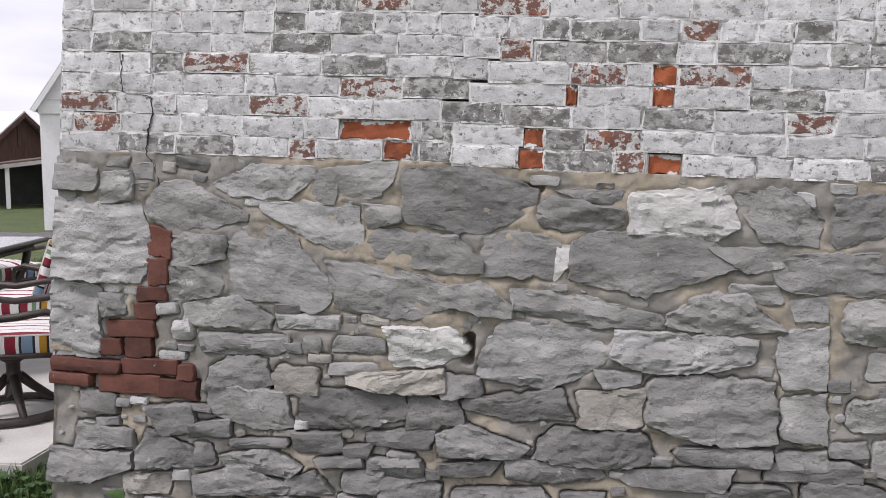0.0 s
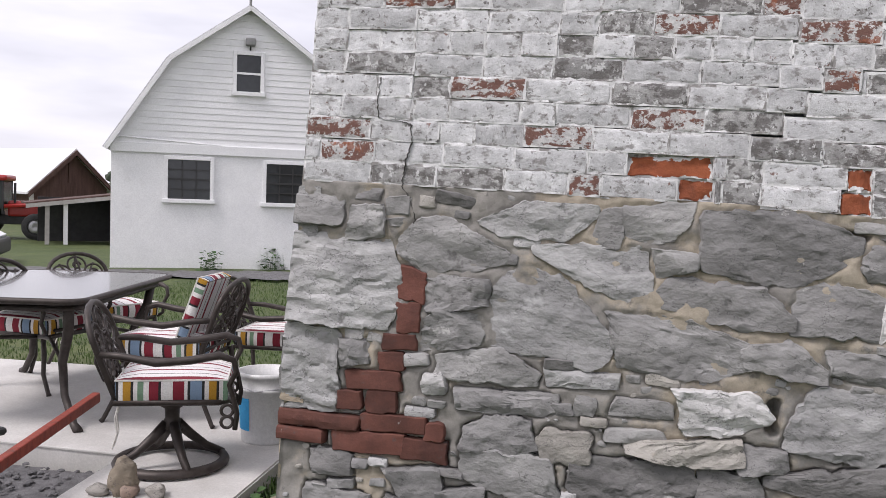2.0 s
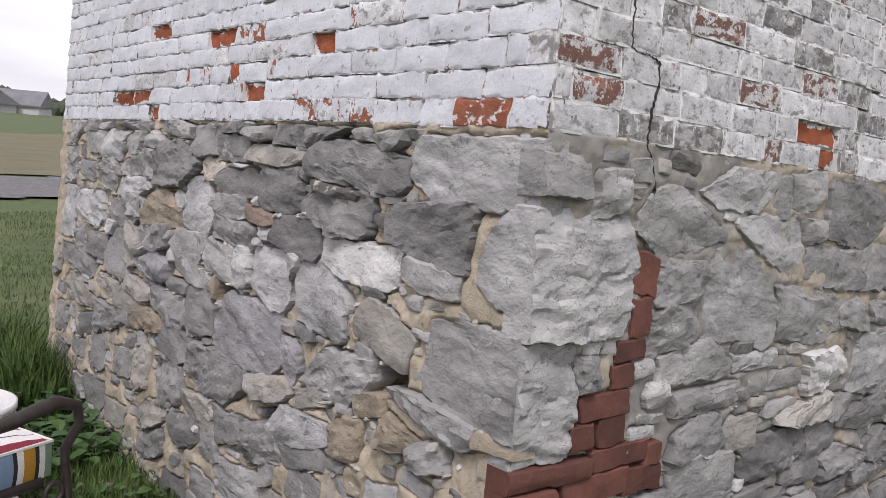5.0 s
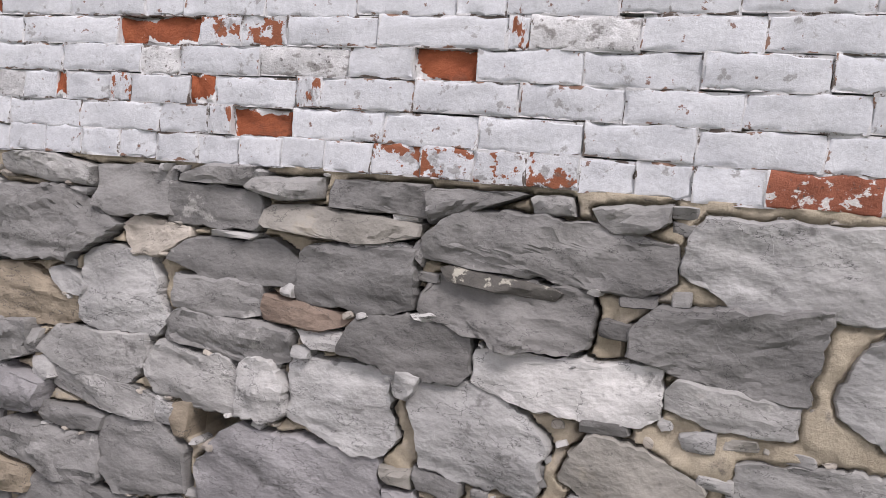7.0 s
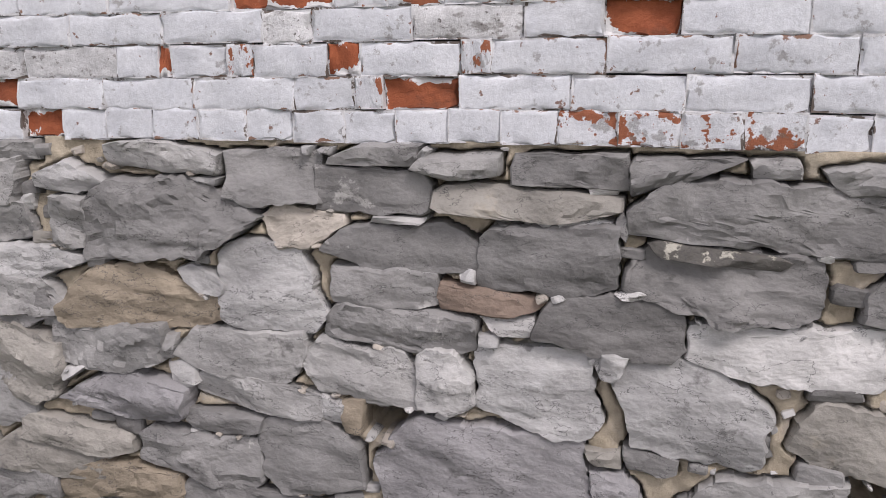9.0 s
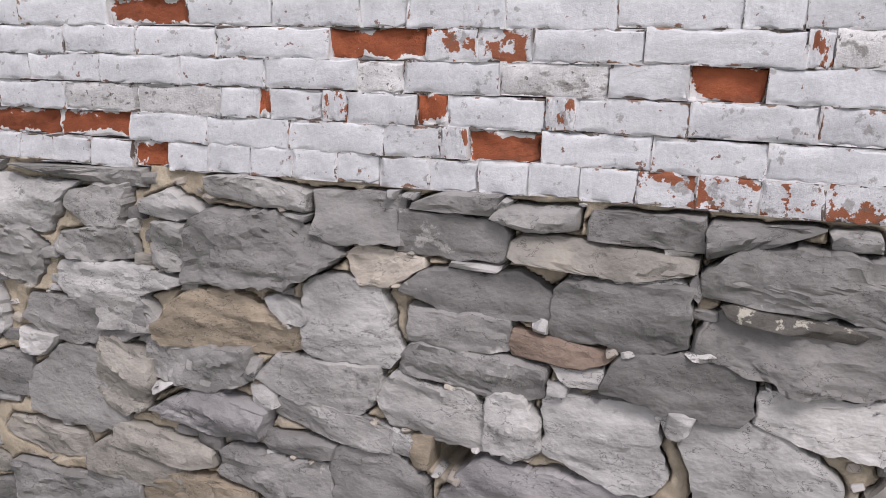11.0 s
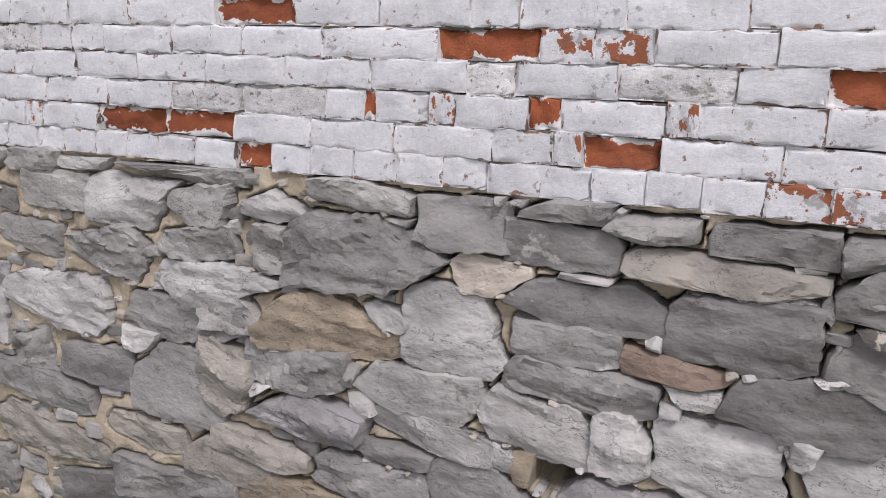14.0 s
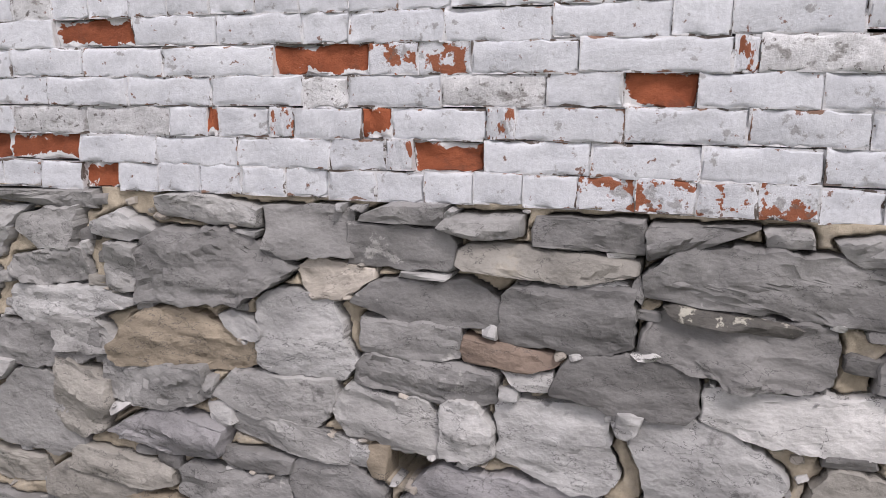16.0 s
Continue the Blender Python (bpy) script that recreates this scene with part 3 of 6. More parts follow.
front_stone(1.849, 1.401, 0.250, 0.045, 0, "k", "11 20 0 20 19 20 17 18")
front_stone(0.174, 0.557, 0.135, 0.073, 2, "k", "2 3 2 19 0 0 20 20")
front_stone(0.319, 1.341, 0.074, 0.030, 2, "d")
front_stone(0.983, 1.379, 0.078, 0.142, 3, "g")
front_stone(2.694, 1.375, 0.190, 0.163, 3, "d")
front_stone(2.521, 1.429, 0.057, 0.046, 2, "l")
front_stone(2.623, 1.205, 0.361, 0.144, 3, "d")
front_stone(2.396, 1.123, 0.168, 0.062, 3, "g")
front_stone(2.739, 1.061, 0.149, 0.132, 4, "g")
front_stone(0.488, 0.847, 0.073, 0.069, 4, "w")
front_stone(0.698, 0.716, 0.258, 0.112, 4, "d")
front_stone(1.123, 0.764, 0.197, 0.043, 4, "g")
front_stone(1.481, 0.736, 0.141, 0.076, 5, "d")
front_stone(0.912, 0.706, 0.172, 0.110, 5, "e")
front_stone(2.771, 0.770, 0.130, 0.097, 5, "g")
front_stone(0.582, 0.409, 0.073, 0.080, 5, "k")
front_stone(2.611, 0.572, 0.284, 0.064, 5, "d")
front_stone(1.280, 0.437, 0.201, 0.062, 5, "d")
front_stone(1.335, 0.347, 0.233, 0.105, 6, "d")
front_stone(1.639, 0.364, 0.339, 0.095, 6, "d")
front_stone(2.461, 0.489, 0.196, 0.052, 6, "k")
front_stone(2.713, 0.490, 0.289, 0.104, 6, "d")
front_stone(1.907, 0.391, 0.164, 0.075, 6, "d")
front_brick(0.392, 1.147, 0.083, 0.098, -5, "r")
front_brick(0.389, 1.044, 0.073, 0.091, 4, "r")
front_brick(0.366, 0.964, 0.102, 0.051, 4, "r")
front_brick(0.346, 0.901, 0.080, 0.057, 4, "r")
front_brick(0.292, 0.835, 0.171, 0.060, 4, "r")
front_brick(0.221, 0.764, 0.080, 0.062, 4, "r")
front_brick(0.326, 0.770, 0.096, 0.066, 4, "r")
front_brick(0.140, 0.686, 0.225, 0.048, 5, "r")
front_brick(0.369, 0.704, 0.204, 0.055, 3, "r")
front_brick(0.502, 0.694, 0.059, 0.059, 2, "r")
front_brick(0.293, 0.637, 0.218, 0.064, 3, "r")
front_brick(0.475, 0.631, 0.137, 0.065, 0, "r")
front_brick(0.103, 0.633, 0.083, 0.042, 4, "r")
side_stone(-1.886, 1.305, 0.416, 0.164, 2, "d", "11 12 10 10 4 12 0 13")
side_stone(-1.652, 1.393, 0.195, 0.100, 0, "d", "6 7 2 20 19 20 4 19")
side_stone(-1.439, 1.444, 0.208, 0.040, 0, "d", "18 19 20 20 8 20 1 4")
side_stone(-1.442, 1.371, 0.221, 0.080, -2, "d", "0 1 1 14 0 19 0 20")
side_stone(-1.271, 1.422, 0.177, 0.047, 2, "g", "9 9 4 20 3 20 10 10")
side_stone(-1.057, 1.419, 0.211, 0.059, 0, "d", "19 20 9 20 20 20 2 19")
side_stone(-1.138, 1.354, 0.356, 0.056, -4, "e", "12 13 11 20 5 20 2 16")
side_stone(-1.589, 1.300, 0.173, 0.083, 10, "c", "3 10 7 11 6 6 15 16")
side_stone(-1.669, 1.162, 0.231, 0.183, 0, "l", "6 17 4 5 5 16 3 17")
side_stone(-1.393, 1.254, 0.332, 0.090, 4, "d", "10 10 1 11 4 16 11 11")
side_stone(-1.420, 1.177, 0.214, 0.074, 0, "d", "14 15 3 3 0 20 2 20")
side_stone(-1.097, 1.247, 0.264, 0.128, 2, "d", "13 13 2 3 3 20 2 14")
side_stone(-1.390, 1.093, 0.317, 0.084, -6, "d", "15 16 5 6 3 19 1 9")
side_stone(-1.199, 1.159, 0.208, 0.050, -4, "t", "0 12 10 16 0 0 20 20")
side_stone(-0.978, 1.121, 0.275, 0.112, -2, "k", "18 18 5 6 3 20 4 7")
side_stone(-1.111, 0.974, 0.242, 0.177, -2, "l", "13 17 4 5 0 18 6 20")
side_stone(-1.297, 0.986, 0.117, 0.122, 2, "w", "0 16 3 13 12 13 0 19")
side_stone(-1.482, 0.990, 0.258, 0.111, -6, "g", "4 20 0 12 3 17 11 11")
side_stone(-1.759, 0.998, 0.310, 0.122, 2, "g", "13 16 11 20 4 20 11 11")
side_stone(-1.714, 0.918, 0.293, 0.070, -8, "g", "10 10 4 19 7 7 4 16")
side_stone(-2.073, 1.010, 0.276, 0.103, 0, "g", "9 14 5 20 19 20 1 19")
side_stone(-2.044, 0.901, 0.315, 0.099, -10, "p", "0 12 6 20 8 20 0 0")
side_stone(-1.986, 1.127, 0.396, 0.133, 2, "b", "2 15 3 10 5 11 3 6")
side_stone(-1.834, 1.170, 0.116, 0.046, -22, "l", "12 12 7 16 5 16 10 10")
side_stone(-1.859, 0.758, 0.283, 0.114, -4, "d", "13 14 3 20 2 20 6 15")
side_stone(-2.172, 0.781, 0.300, 0.066, -6, "e", "0 14 8 9 3 19 0 14")
side_stone(-1.598, 0.784, 0.225, 0.165, 0, "d", "4 5 3 14 2 12 6 17")
side_stone(-0.822, 0.962, 0.294, 0.186, -8, "l", "4 19 4 13 2 12 15 16")
side_stone(-1.172, 1.108, 0.110, 0.040, 2, "w", "7 8 2 3 0 19 20 20")
side_stone(-2.110, 1.388, 0.188, 0.064, -6, "l", "0 11 9 9 8 8 0 8")
side_stone(-1.896, 1.435, 0.265, 0.055, -4, "g", "1 19 14 15 9 9 14 15")
side_stone(-2.128, 1.292, 0.079, 0.118, -10, "g", "0 0 1 20 20 20 0 18")
side_stone(-2.212, 1.206, 0.228, 0.053, 6, "l", "12 13 5 6 1 12 1 1")
side_stone(-0.846, 1.433, 0.197, 0.059, 14, "d", "0 1 6 8 2 2 0 16")
side_stone(-0.694, 1.429, 0.090, 0.034, 0, "g", "2 20 0 0 18 18 18 19")
side_stone(-1.888, 0.951, 0.064, 0.054, 10, "w", "2 2 3 20 0 20 19 20")
side_stone(-0.979, 1.039, 0.049, 0.042, 12, "w", "4 13 18 20 0 0 20 20")
side_stone(-1.208, 1.080, 0.040, 0.023, 4, "l", "2 19 19 20 0 20 20 20")
side_stone(-2.158, 0.941, 0.093, 0.027, 14, "w", "4 4 19 19 0 0 20 20")
side_stone(-1.808, 1.383, 0.083, 0.017, -2, "l", "17 17 20 20 20 20 19 19")
side_stone(-1.571, 1.448, 0.024, 0.019, 6, "l", "12 12 20 20 0 20 20 20")
side_stone(-1.533, 1.448, 0.042, 0.017, 4, "l", "13 13 20 20 20 20 19 19")
side_stone(-1.341, 1.436, 0.016, 0.048, -28, "l", "0 17 20 20 6 20 0 1")
side_stone(-1.391, 1.315, 0.116, 0.014, 0, "w", "0 18 10 20 20 20 0 19")
side_stone(-1.083, 1.314, 0.233, 0.018, 6, "w", "19 19 18 19 0 0 7 20")
side_stone(-0.990, 1.382, 0.061, 0.014, 2, "w", "2 18 18 19 0 0 19 20")
side_stone(-1.919, 1.019, 0.048, 0.050, 2, "g", "0 11 19 20 20 20 0 19")
side_stone(-1.542, 0.900, 0.044, 0.059, -2, "l", "19 20 0 15 0 0 3 20")
side_stone(-0.956, 1.317, 0.024, 0.049, -16, "d", "20 20 0 14 3 3 10 10")
side_stone(-1.802, 0.848, 0.183, 0.047, -4, "d", "11 11 6 20 20 20 5 19")
side_stone(-1.496, 0.888, 0.044, 0.073, 2, "b", "0 15 20 20 20 20 18 19")
side_stone(-0.930, 1.186, 0.074, 0.023, 16, "w", "9 20 0 0 0 13 20 20")
side_stone(-0.983, 0.847, 0.072, 0.036, 0, "e", "6 20 0 0 19 20 19 19")
side_stone(-0.889, 0.847, 0.103, 0.041, -6, "d", "2 3 1 19 0 0 20 20")
side_stone(-1.249, 1.208, 0.034, 0.029, 2, "l", "3 18 19 20 20 20 19 20")
side_stone(-2.322, 0.675, 0.175, 0.122, 0, "d", "0 18 19 20 20 20 0 17")
side_stone(-2.077, 0.683, 0.307, 0.097, 6, "b", "0 1 1 12 8 8 3 10")
side_stone(-2.285, 0.947, 0.153, 0.178, -6, "e", "0 12 5 17 2 7 0 8")
side_stone(-2.256, 1.123, 0.172, 0.099, 4, "g", "0 17 6 7 12 13 0 16")
side_stone(-0.702, 1.341, 0.483, 0.117, -2, "d", "17 18 6 16 4 11 3 10")
side_stone(-0.770, 1.211, 0.340, 0.133, -4, "k", "11 11 5 11 3 19 6 15")
side_stone(-0.649, 1.086, 0.365, 0.105, 0, "w", "10 17 4 20 20 20 6 18")
side_stone(-0.967, 1.041, 0.050, 0.055, -12, "l", "13 14 20 20 19 20 2 18")
side_stone(-0.354, 1.185, 0.344, 0.156, 4, "d", "13 18 19 20 3 20 8 13")
side_stone(-0.339, 1.080, 0.229, 0.069, -6, "g", "8 9 4 20 2 20 4 12")
side_stone(-0.541, 1.412, 0.143, 0.050, 6, "g", "5 11 8 20 18 20 17 20")
side_stone(-0.394, 1.019, 0.063, 0.040, 0, "l", "4 20 20 20 20 20 12 12")
side_stone(-0.222, 1.347, 0.424, 0.154, -2, "l", "4 14 4 18 1 2 7 10")
side_stone(-0.073, 1.159, 0.173, 0.232, -4, "l", "15 16 2 18 11 17 5 9")
side_stone(-0.151, 0.887, 0.340, 0.222, 6, "g", "10 15 3 20 20 20 4 19")
side_stone(-0.280, 0.753, 0.336, 0.076, -6, "g", "16 16 8 20 8 20 10 15")
side_stone(-1.224, 0.779, 0.456, 0.218, -4, "p", "2 15 7 9 4 18 10 11")
side_stone(-0.506, 0.918, 0.245, 0.127, -12, "e", "7 8 2 16 3 10 4 12")
side_stone(-0.714, 0.758, 0.371, 0.144, 2, "g", "6 14 13 20 8 20 4 4")
side_stone(-0.871, 0.573, 0.323, 0.109, 14, "l", "1 1 1 11 6 6 9 10")
side_stone(-1.445, 0.600, 0.461, 0.154, 0, "d", "8 15 10 19 3 3 6 6")
side_stone(-1.066, 0.639, 0.286, 0.075, 10, "e", "5 15 8 8 15 16 19 19")
side_stone(-0.944, 0.747, 0.085, 0.138, 8, "p", "0 12 11 11 12 13 19 20")
side_stone(-1.793, 0.632, 0.345, 0.121, -2, "d", "11 11 7 19 4 5 3 3")
side_stone(-1.822, 0.469, 0.268, 0.153, 6, "d", "3 4 3 20 0 0 20 20")
side_stone(-1.542, 0.447, 0.245, 0.121, 0, "e", "20 20 0 0 19 19 5 16")
side_stone(-1.289, 0.440, 0.255, 0.117, 2, "d", "3 3 9 19 0 0 20 20")
side_stone(-0.399, 0.690, 0.194, 0.086, 14, "b", "2 17 4 4 6 6 10 10")
side_stone(-0.069, 0.755, 0.090, 0.040, 12, "b", "0 16 19 19 2 3 0 0")
side_stone(-2.547, 1.359, 0.275, 0.117, -2, "l", "12 13 20 20 3 20 1 15")
side_stone(-2.339, 1.369, 0.178, 0.094, 2, "g", "10 18 20 20 19 20 9 16")
side_stone(-2.348, 1.272, 0.236, 0.075, 10, "g", "8 20 0 20 1 2 9 9")
side_stone(-2.302, 1.181, 0.330, 0.088, 2, "l", "3 7 10 10 1 15 8 13")
side_stone(-2.642, 1.242, 0.254, 0.133, -12, "g", "2 18 16 16 15 15 8 8")
side_stone(-2.922, 1.231, 0.222, 0.080, -2, "g", "18 19 19 20 0 20 5 20")
side_stone(-2.836, 1.066, 0.383, 0.145, 0, "l", "12 17 7 8 6 18 8 14")
side_stone(-2.404, 1.079, 0.376, 0.106, 4, "d", "5 15 6 6 2 20 10 11")
side_stone(-2.542, 0.998, 0.127, 0.056, 0, "w", "2 12 19 19 0 0 6 20")
side_stone(-2.942, 0.893, 0.149, 0.123, 16, "g", "20 20 0 20 0 20 10 20")
side_stone(-2.702, 0.902, 0.241, 0.102, 0, "d", "13 14 1 20 20 20 4 19")
side_stone(-2.427, 0.910, 0.294, 0.216, -4, "g", "13 14 2 15 9 9 1 10")
side_stone(-2.955, 0.808, 0.451, 0.089, -6, "d", "12 17 5 18 8 16 7 16")
side_stone(-2.910, 0.652, 0.457, 0.119, -10, "e", "4 5 11 17 3 15 7 7")
side_stone(-2.545, 0.737, 0.271, 0.083, -2, "e", "11 11 6 19 2 3 10 11")
side_stone(-2.486, 0.629, 0.329, 0.133, 14, "d", "0 14 4 7 2 3 3 18")
side_stone(-2.250, 0.725, 0.302, 0.088, -2, "e", "6 12 2 19 4 5 2 11")
side_stone(-2.761, 0.533, 0.216, 0.090, 14, "d", "0 1 1 2 0 19 18 20")
side_stone(-3.143, 1.224, 0.150, 0.134, 0, "g", "0 0 4 4 3 19 0 0")
side_stone(-3.130, 1.019, 0.170, 0.268, -8, "l", "0 3 3 20 19 20 0 19")
side_stone(-2.818, 1.370, 0.229, 0.089, -2, "g", "19 20 20 20 19 20 0 18")
side_stone(-2.704, 1.443, 0.192, 0.031, 2, "l", "15 16 19 19 0 0 1 20")
side_stone(-3.089, 1.409, 0.165, 0.095, 2, "g", "1 9 13 19 0 0 20 20")
side_stone(-2.390, 1.443, 0.379, 0.039, 0, "g", "12 20 0 20 20 20 16 16")
side_stone(-2.242, 1.329, 0.048, 0.033, 2, "w", "0 18 19 20 9 20 0 0")
side_stone(-3.243, 0.757, 0.077, 0.151, -10, "e", "1 2 7 19 0 0 20 20")
side_stone(-0.817, 0.671, 0.170, 0.061, 13, "e")
side_stone(-0.534, 0.722, 0.154, 0.059, 13, "b")
side_stone(-0.273, 0.665, 0.131, 0.080, 15, "d")
side_stone(-0.630, 0.603, 0.131, 0.124, 14, "b")
side_stone(-1.070, 0.470, 0.195, 0.123, 15, "d")
side_stone(-2.071, 0.476, 0.135, 0.185, 12, "e")
side_stone(-1.438, 0.359, 0.124, 0.107, 14, "d")
side_stone(-0.841, 0.487, 0.253, 0.064, 15, "d")
side_stone(-1.937, 0.334, 0.285, 0.118, 14, "e")
side_stone(-1.946, 0.205, 0.263, 0.110, 15, "d")
side_stone(-1.648, 0.346, 0.256, 0.127, 14, "d")
side_stone(-2.890, 1.442, 0.184, 0.059, 2, "g")
side_stone(-0.775, 1.268, 0.270, 0.036, -6, "n")


def free_at(side, u, z, w, h, slack=0.92):
    for su, sz, sw, sh, a in TAKEN[side]:
        du, dz = u - su, z - sz
        x, y = du * math.cos(a) + dz * math.sin(a), -du * math.sin(a) + dz * math.cos(a)
        if abs(x) < (sw + w) / 2 * slack and abs(y) < (sh + h) / 2 * slack:
            return False
    return True


for hole_side, holes in (("front", HOLES_FRONT), ("side", HOLES_SIDE)):
    for hu, hz, hw, hh, _ in holes:
        TAKEN[hole_side].append((hu, hz, hw * 2, hh * 2, 0.0))

# further stones lower down and farther along, then small chinking stones in what gaps are left
TONES = ["g", "g", "d", "l", "e", "d", "g", "k"]


def fill_stones(side, u0, u1, z0, bed, tries, wlo, whi, hlo, hhi, limit, slack=0.92):
    made = 0
    for _ in range(tries):
        w, h = rng.uniform(wlo, whi), rng.uniform(hlo, hhi)
        u, z = rng.uniform(u0 + 0.08 + w / 2, u1 - 0.08 - w / 2), 0
        z = rng.uniform(z0 + h / 2, bed(u) - h / 2 - 0.004)
        if made < limit and free_at(side, u, z, w, h, slack):
            place_rock(side, u, z, w, h, rng.uniform(-7, 7), STONE[rng.choice(TONES)], rng.uniform(0.006, 0.014) if side == "front" else rng.uniform(0.006, 0.018),
                       boxy=6, rough=0.8)
            made += 1


fill_stones("front", 0.0, LEN_FRONT, -0.12, bed_front, 2600, 0.16, 0.32, 0.08, 0.15, 60)
fill_stones("side", -LEN_SIDE, 0.0, -0.12, bed_side, 2600, 0.16, 0.32, 0.09, 0.16, 60)
fill_stones("front", 0.0, LEN_FRONT, -0.1, bed_front, 2500, 0.07, 0.14, 0.04, 0.08, 60)
fill_stones("side", -LEN_SIDE, 0.0, -0.1, bed_side, 3000, 0.06, 0.14, 0.04, 0.08, 70)

fill_stones("side", -3.2, -0.02, 0.3, bed_side, 7000, 0.04, 0.10, 0.022, 0.045, 75, 0.82)
fill_stones("front", 0.05, 2.9, 0.3, bed_front, 4000, 0.05, 0.11, 0.025, 0.05, 45, 0.85)


def chinks(side, u0, u1, bed, tries, limit, tones):
    made = 0
    for _ in range(tries):
        w = rng.uniform(0.014, 0.045)
        h = w * rng.uniform(0.5, 0.9)
        u = rng.uniform(u0 + 0.03, u1 - 0.03)
        z = rng.uniform(0.35, bed(u) - 0.01)
        if made < limit and free_at(side, u, z, w, h):
            place_rock(side, u, z, w, h, rng.uniform(-25, 25), STONE[rng.choice(tones)], 0.005 if side == "front" else rng.uniform(0.004, 0.009), boxy=3.2, cell=0.009)
            made += 1


chinks("front", 0.0, 2.9, bed_front, 1500, 50, "gle")
chinks("side", -3.1, 0.0, bed_side, 5000, 120, "wwcle")


def joint_chips(side, limit, tones):
    """Crumbs of pale lime and stone wedged along the bed joints."""
    beds = [t for t in TAKEN[side] if t[2] > 0.09 and t[3] > 0.05]
    for _ in range(limit):
        su, sz, sw, sh, a = rng.choice(beds)
        f, w = rng.uniform(-0.47, 0.47), rng.uniform(0.012, 0.036)
        du, dz = f * sw, -sh * 0.5 * rng.uniform(0.93, 1.06)
        u, z = su + du * math.cos(a) - dz * math.sin(a), sz + du * math.sin(a) + dz * math.cos(a)
        if u < -0.05 and 0.3 < z < bed_side(u) - 0.012:
            place_rock(side, u, z, w, w * rng.uniform(0.4, 0.75), rng.uniform(-25, 25) + math.degrees(a), STONE[rng.choice(tones)], rng.uniform(0.012, 0.026), record=False, boxy=3.2, cell=0.008)


joint_chips("side", 130, "clewc")

# ------------------------------------------------------------ mortar between the stones
def near_stones(us, zs, rings, reach):
    """How close each place of a grid lies to a stone's outline: 1 under or beside a stone, 0 from reach outwards."""
    best = np.full((len(zs), len(us)), 1.0)
    for ring in rings:
        lo, hi = ring.min(0) - reach, ring.max(0) + reach
        i0, i1, j0, j1 = *np.searchsorted(us, (lo[0], hi[0])), *np.searchsorted(zs, (lo[1], hi[1]))
        if i1 <= i0 or j1 <= j0:
            continue
        X, Z = np.meshgrid(us[i0:i1], zs[j0:j1])
        dist, within = np.full(X.shape, 1.0), np.zeros(X.shape, bool)
        for (x0, z0), (x1, z1) in zip(ring, np.roll(ring, -1, 0)):
            dx, dz = x1 - x0, z1 - z0
            f = np.clip(((X - x0) * dx + (Z - z0) * dz) / (dx * dx + dz * dz + 1e-12), 0, 1)
            dist = np.minimum(dist, np.hypot(X - x0 - f * dx, Z - z0 - f * dz))
            if dz:
                within ^= ((z0 > Z) != (z1 > Z)) & (X < dx * (Z - z0) / dz + x0)
        dist[within] = 0.0
        best[j0:j1, i0:i1] = np.minimum(best[j0:j1, i0:i1], dist)
    f = np.clip((reach - best) / (reach * 0.6), 0, 1)
    return f * f * (3 - 2 * f)


def mortar_bed(name, u0, u1, bed, holes, back, open_joint, step, rough, mat, parent, rings, seed):
    """The uneven mortar face between the stones. It has shrunk from the stones' edges and left narrow open joints there."""
    nu, nz = int((u1 - u0) / step), int(1.9 / step)
    us, zs = np.linspace(u0, u1, nu), np.linspace(-0.45, 1.5, nz)
    close = near_stones(us, zs, rings, 0.007)
    verts, faces = [], []
    for j in range(nz):
        for i in range(nu):
            u, z = float(us[i]), float(zs[j])
            edge = bed(u) + 0.004
            c = float(close[j, i])
            d = back(u, z) + rough * noise.fractal((u * 9 + seed, z * 9, 3.1), 0.7, 2.0, 3)
            for cu, cz, hw, hh, dep in holes:
                if abs(u - cu) < 2 * hw and abs(z - cz) < 2 * hh:
                    q = ((u - cu) / hw) ** 4 + ((z - cz) / hh) ** 4
                    d += dep * max(0.0, min(1.0, (1.4 - q) * 4))
            d = max(d, -0.006) + c * open_joint(u, z)
            if i in (0, nu - 1) and abs(u) < 0.02:
                d = 0.002
            verts.append((u, d, min(z, edge)))
    for j in range(nz - 1):
        for i in range(nu - 1):
            a = j * nu + i
            faces.append((a, a + 1, a + nu + 1, a + nu))
    me = bpy.data.meshes.new(name)
    me.from_pydata(verts, [], faces)
    me.materials.append(mat)
    me.polygons.foreach_set("use_smooth", [True] * len(me.polygons))
    ob = new(name, me)
    ob.parent = parent
    return ob


def lost_front(u, z):
    """Where the pointing is washed out: low down on the front."""
    return max(0.0, min(1.0, (0.95 - z) / 0.3 + 0.8 * noise.noise((u * 3, z * 5, 6.1))))


def lost_side(u, z):
    """It is gone from the middle stretch of the side, and kept towards the corner and the far end."""
    away = max(abs(u + 1.5) / 0.95, (1.1 - z) / 0.45)
    return max(0.0, min(1.0, (1.25 - away) * 2.2 + 0.9 * noise.noise((u * 4, z * 4, 2.2))))


mortar_bed("mortar", 0.002, LEN_FRONT, bed_front, HOLES_FRONT, lambda u, z: 0.001 + 0.010 * lost_front(u, z), lambda u, z: 0.004 + 0.018 * lost_front(u, z),
           0.0065, 0.012, MORTAR_GREY, wall_front, RINGS["front"], 1.7)
mortar_bed("mortar", -LEN_SIDE, -0.002, bed_side, HOLES_SIDE, lambda u, z: 0.0 + 0.010 * lost_side(u, z), lambda u, z: 0.014 + 0.038 * lost_side(u, z),
           0.0052, 0.016, MORTAR, wall_side, RINGS["side"], 8.3)

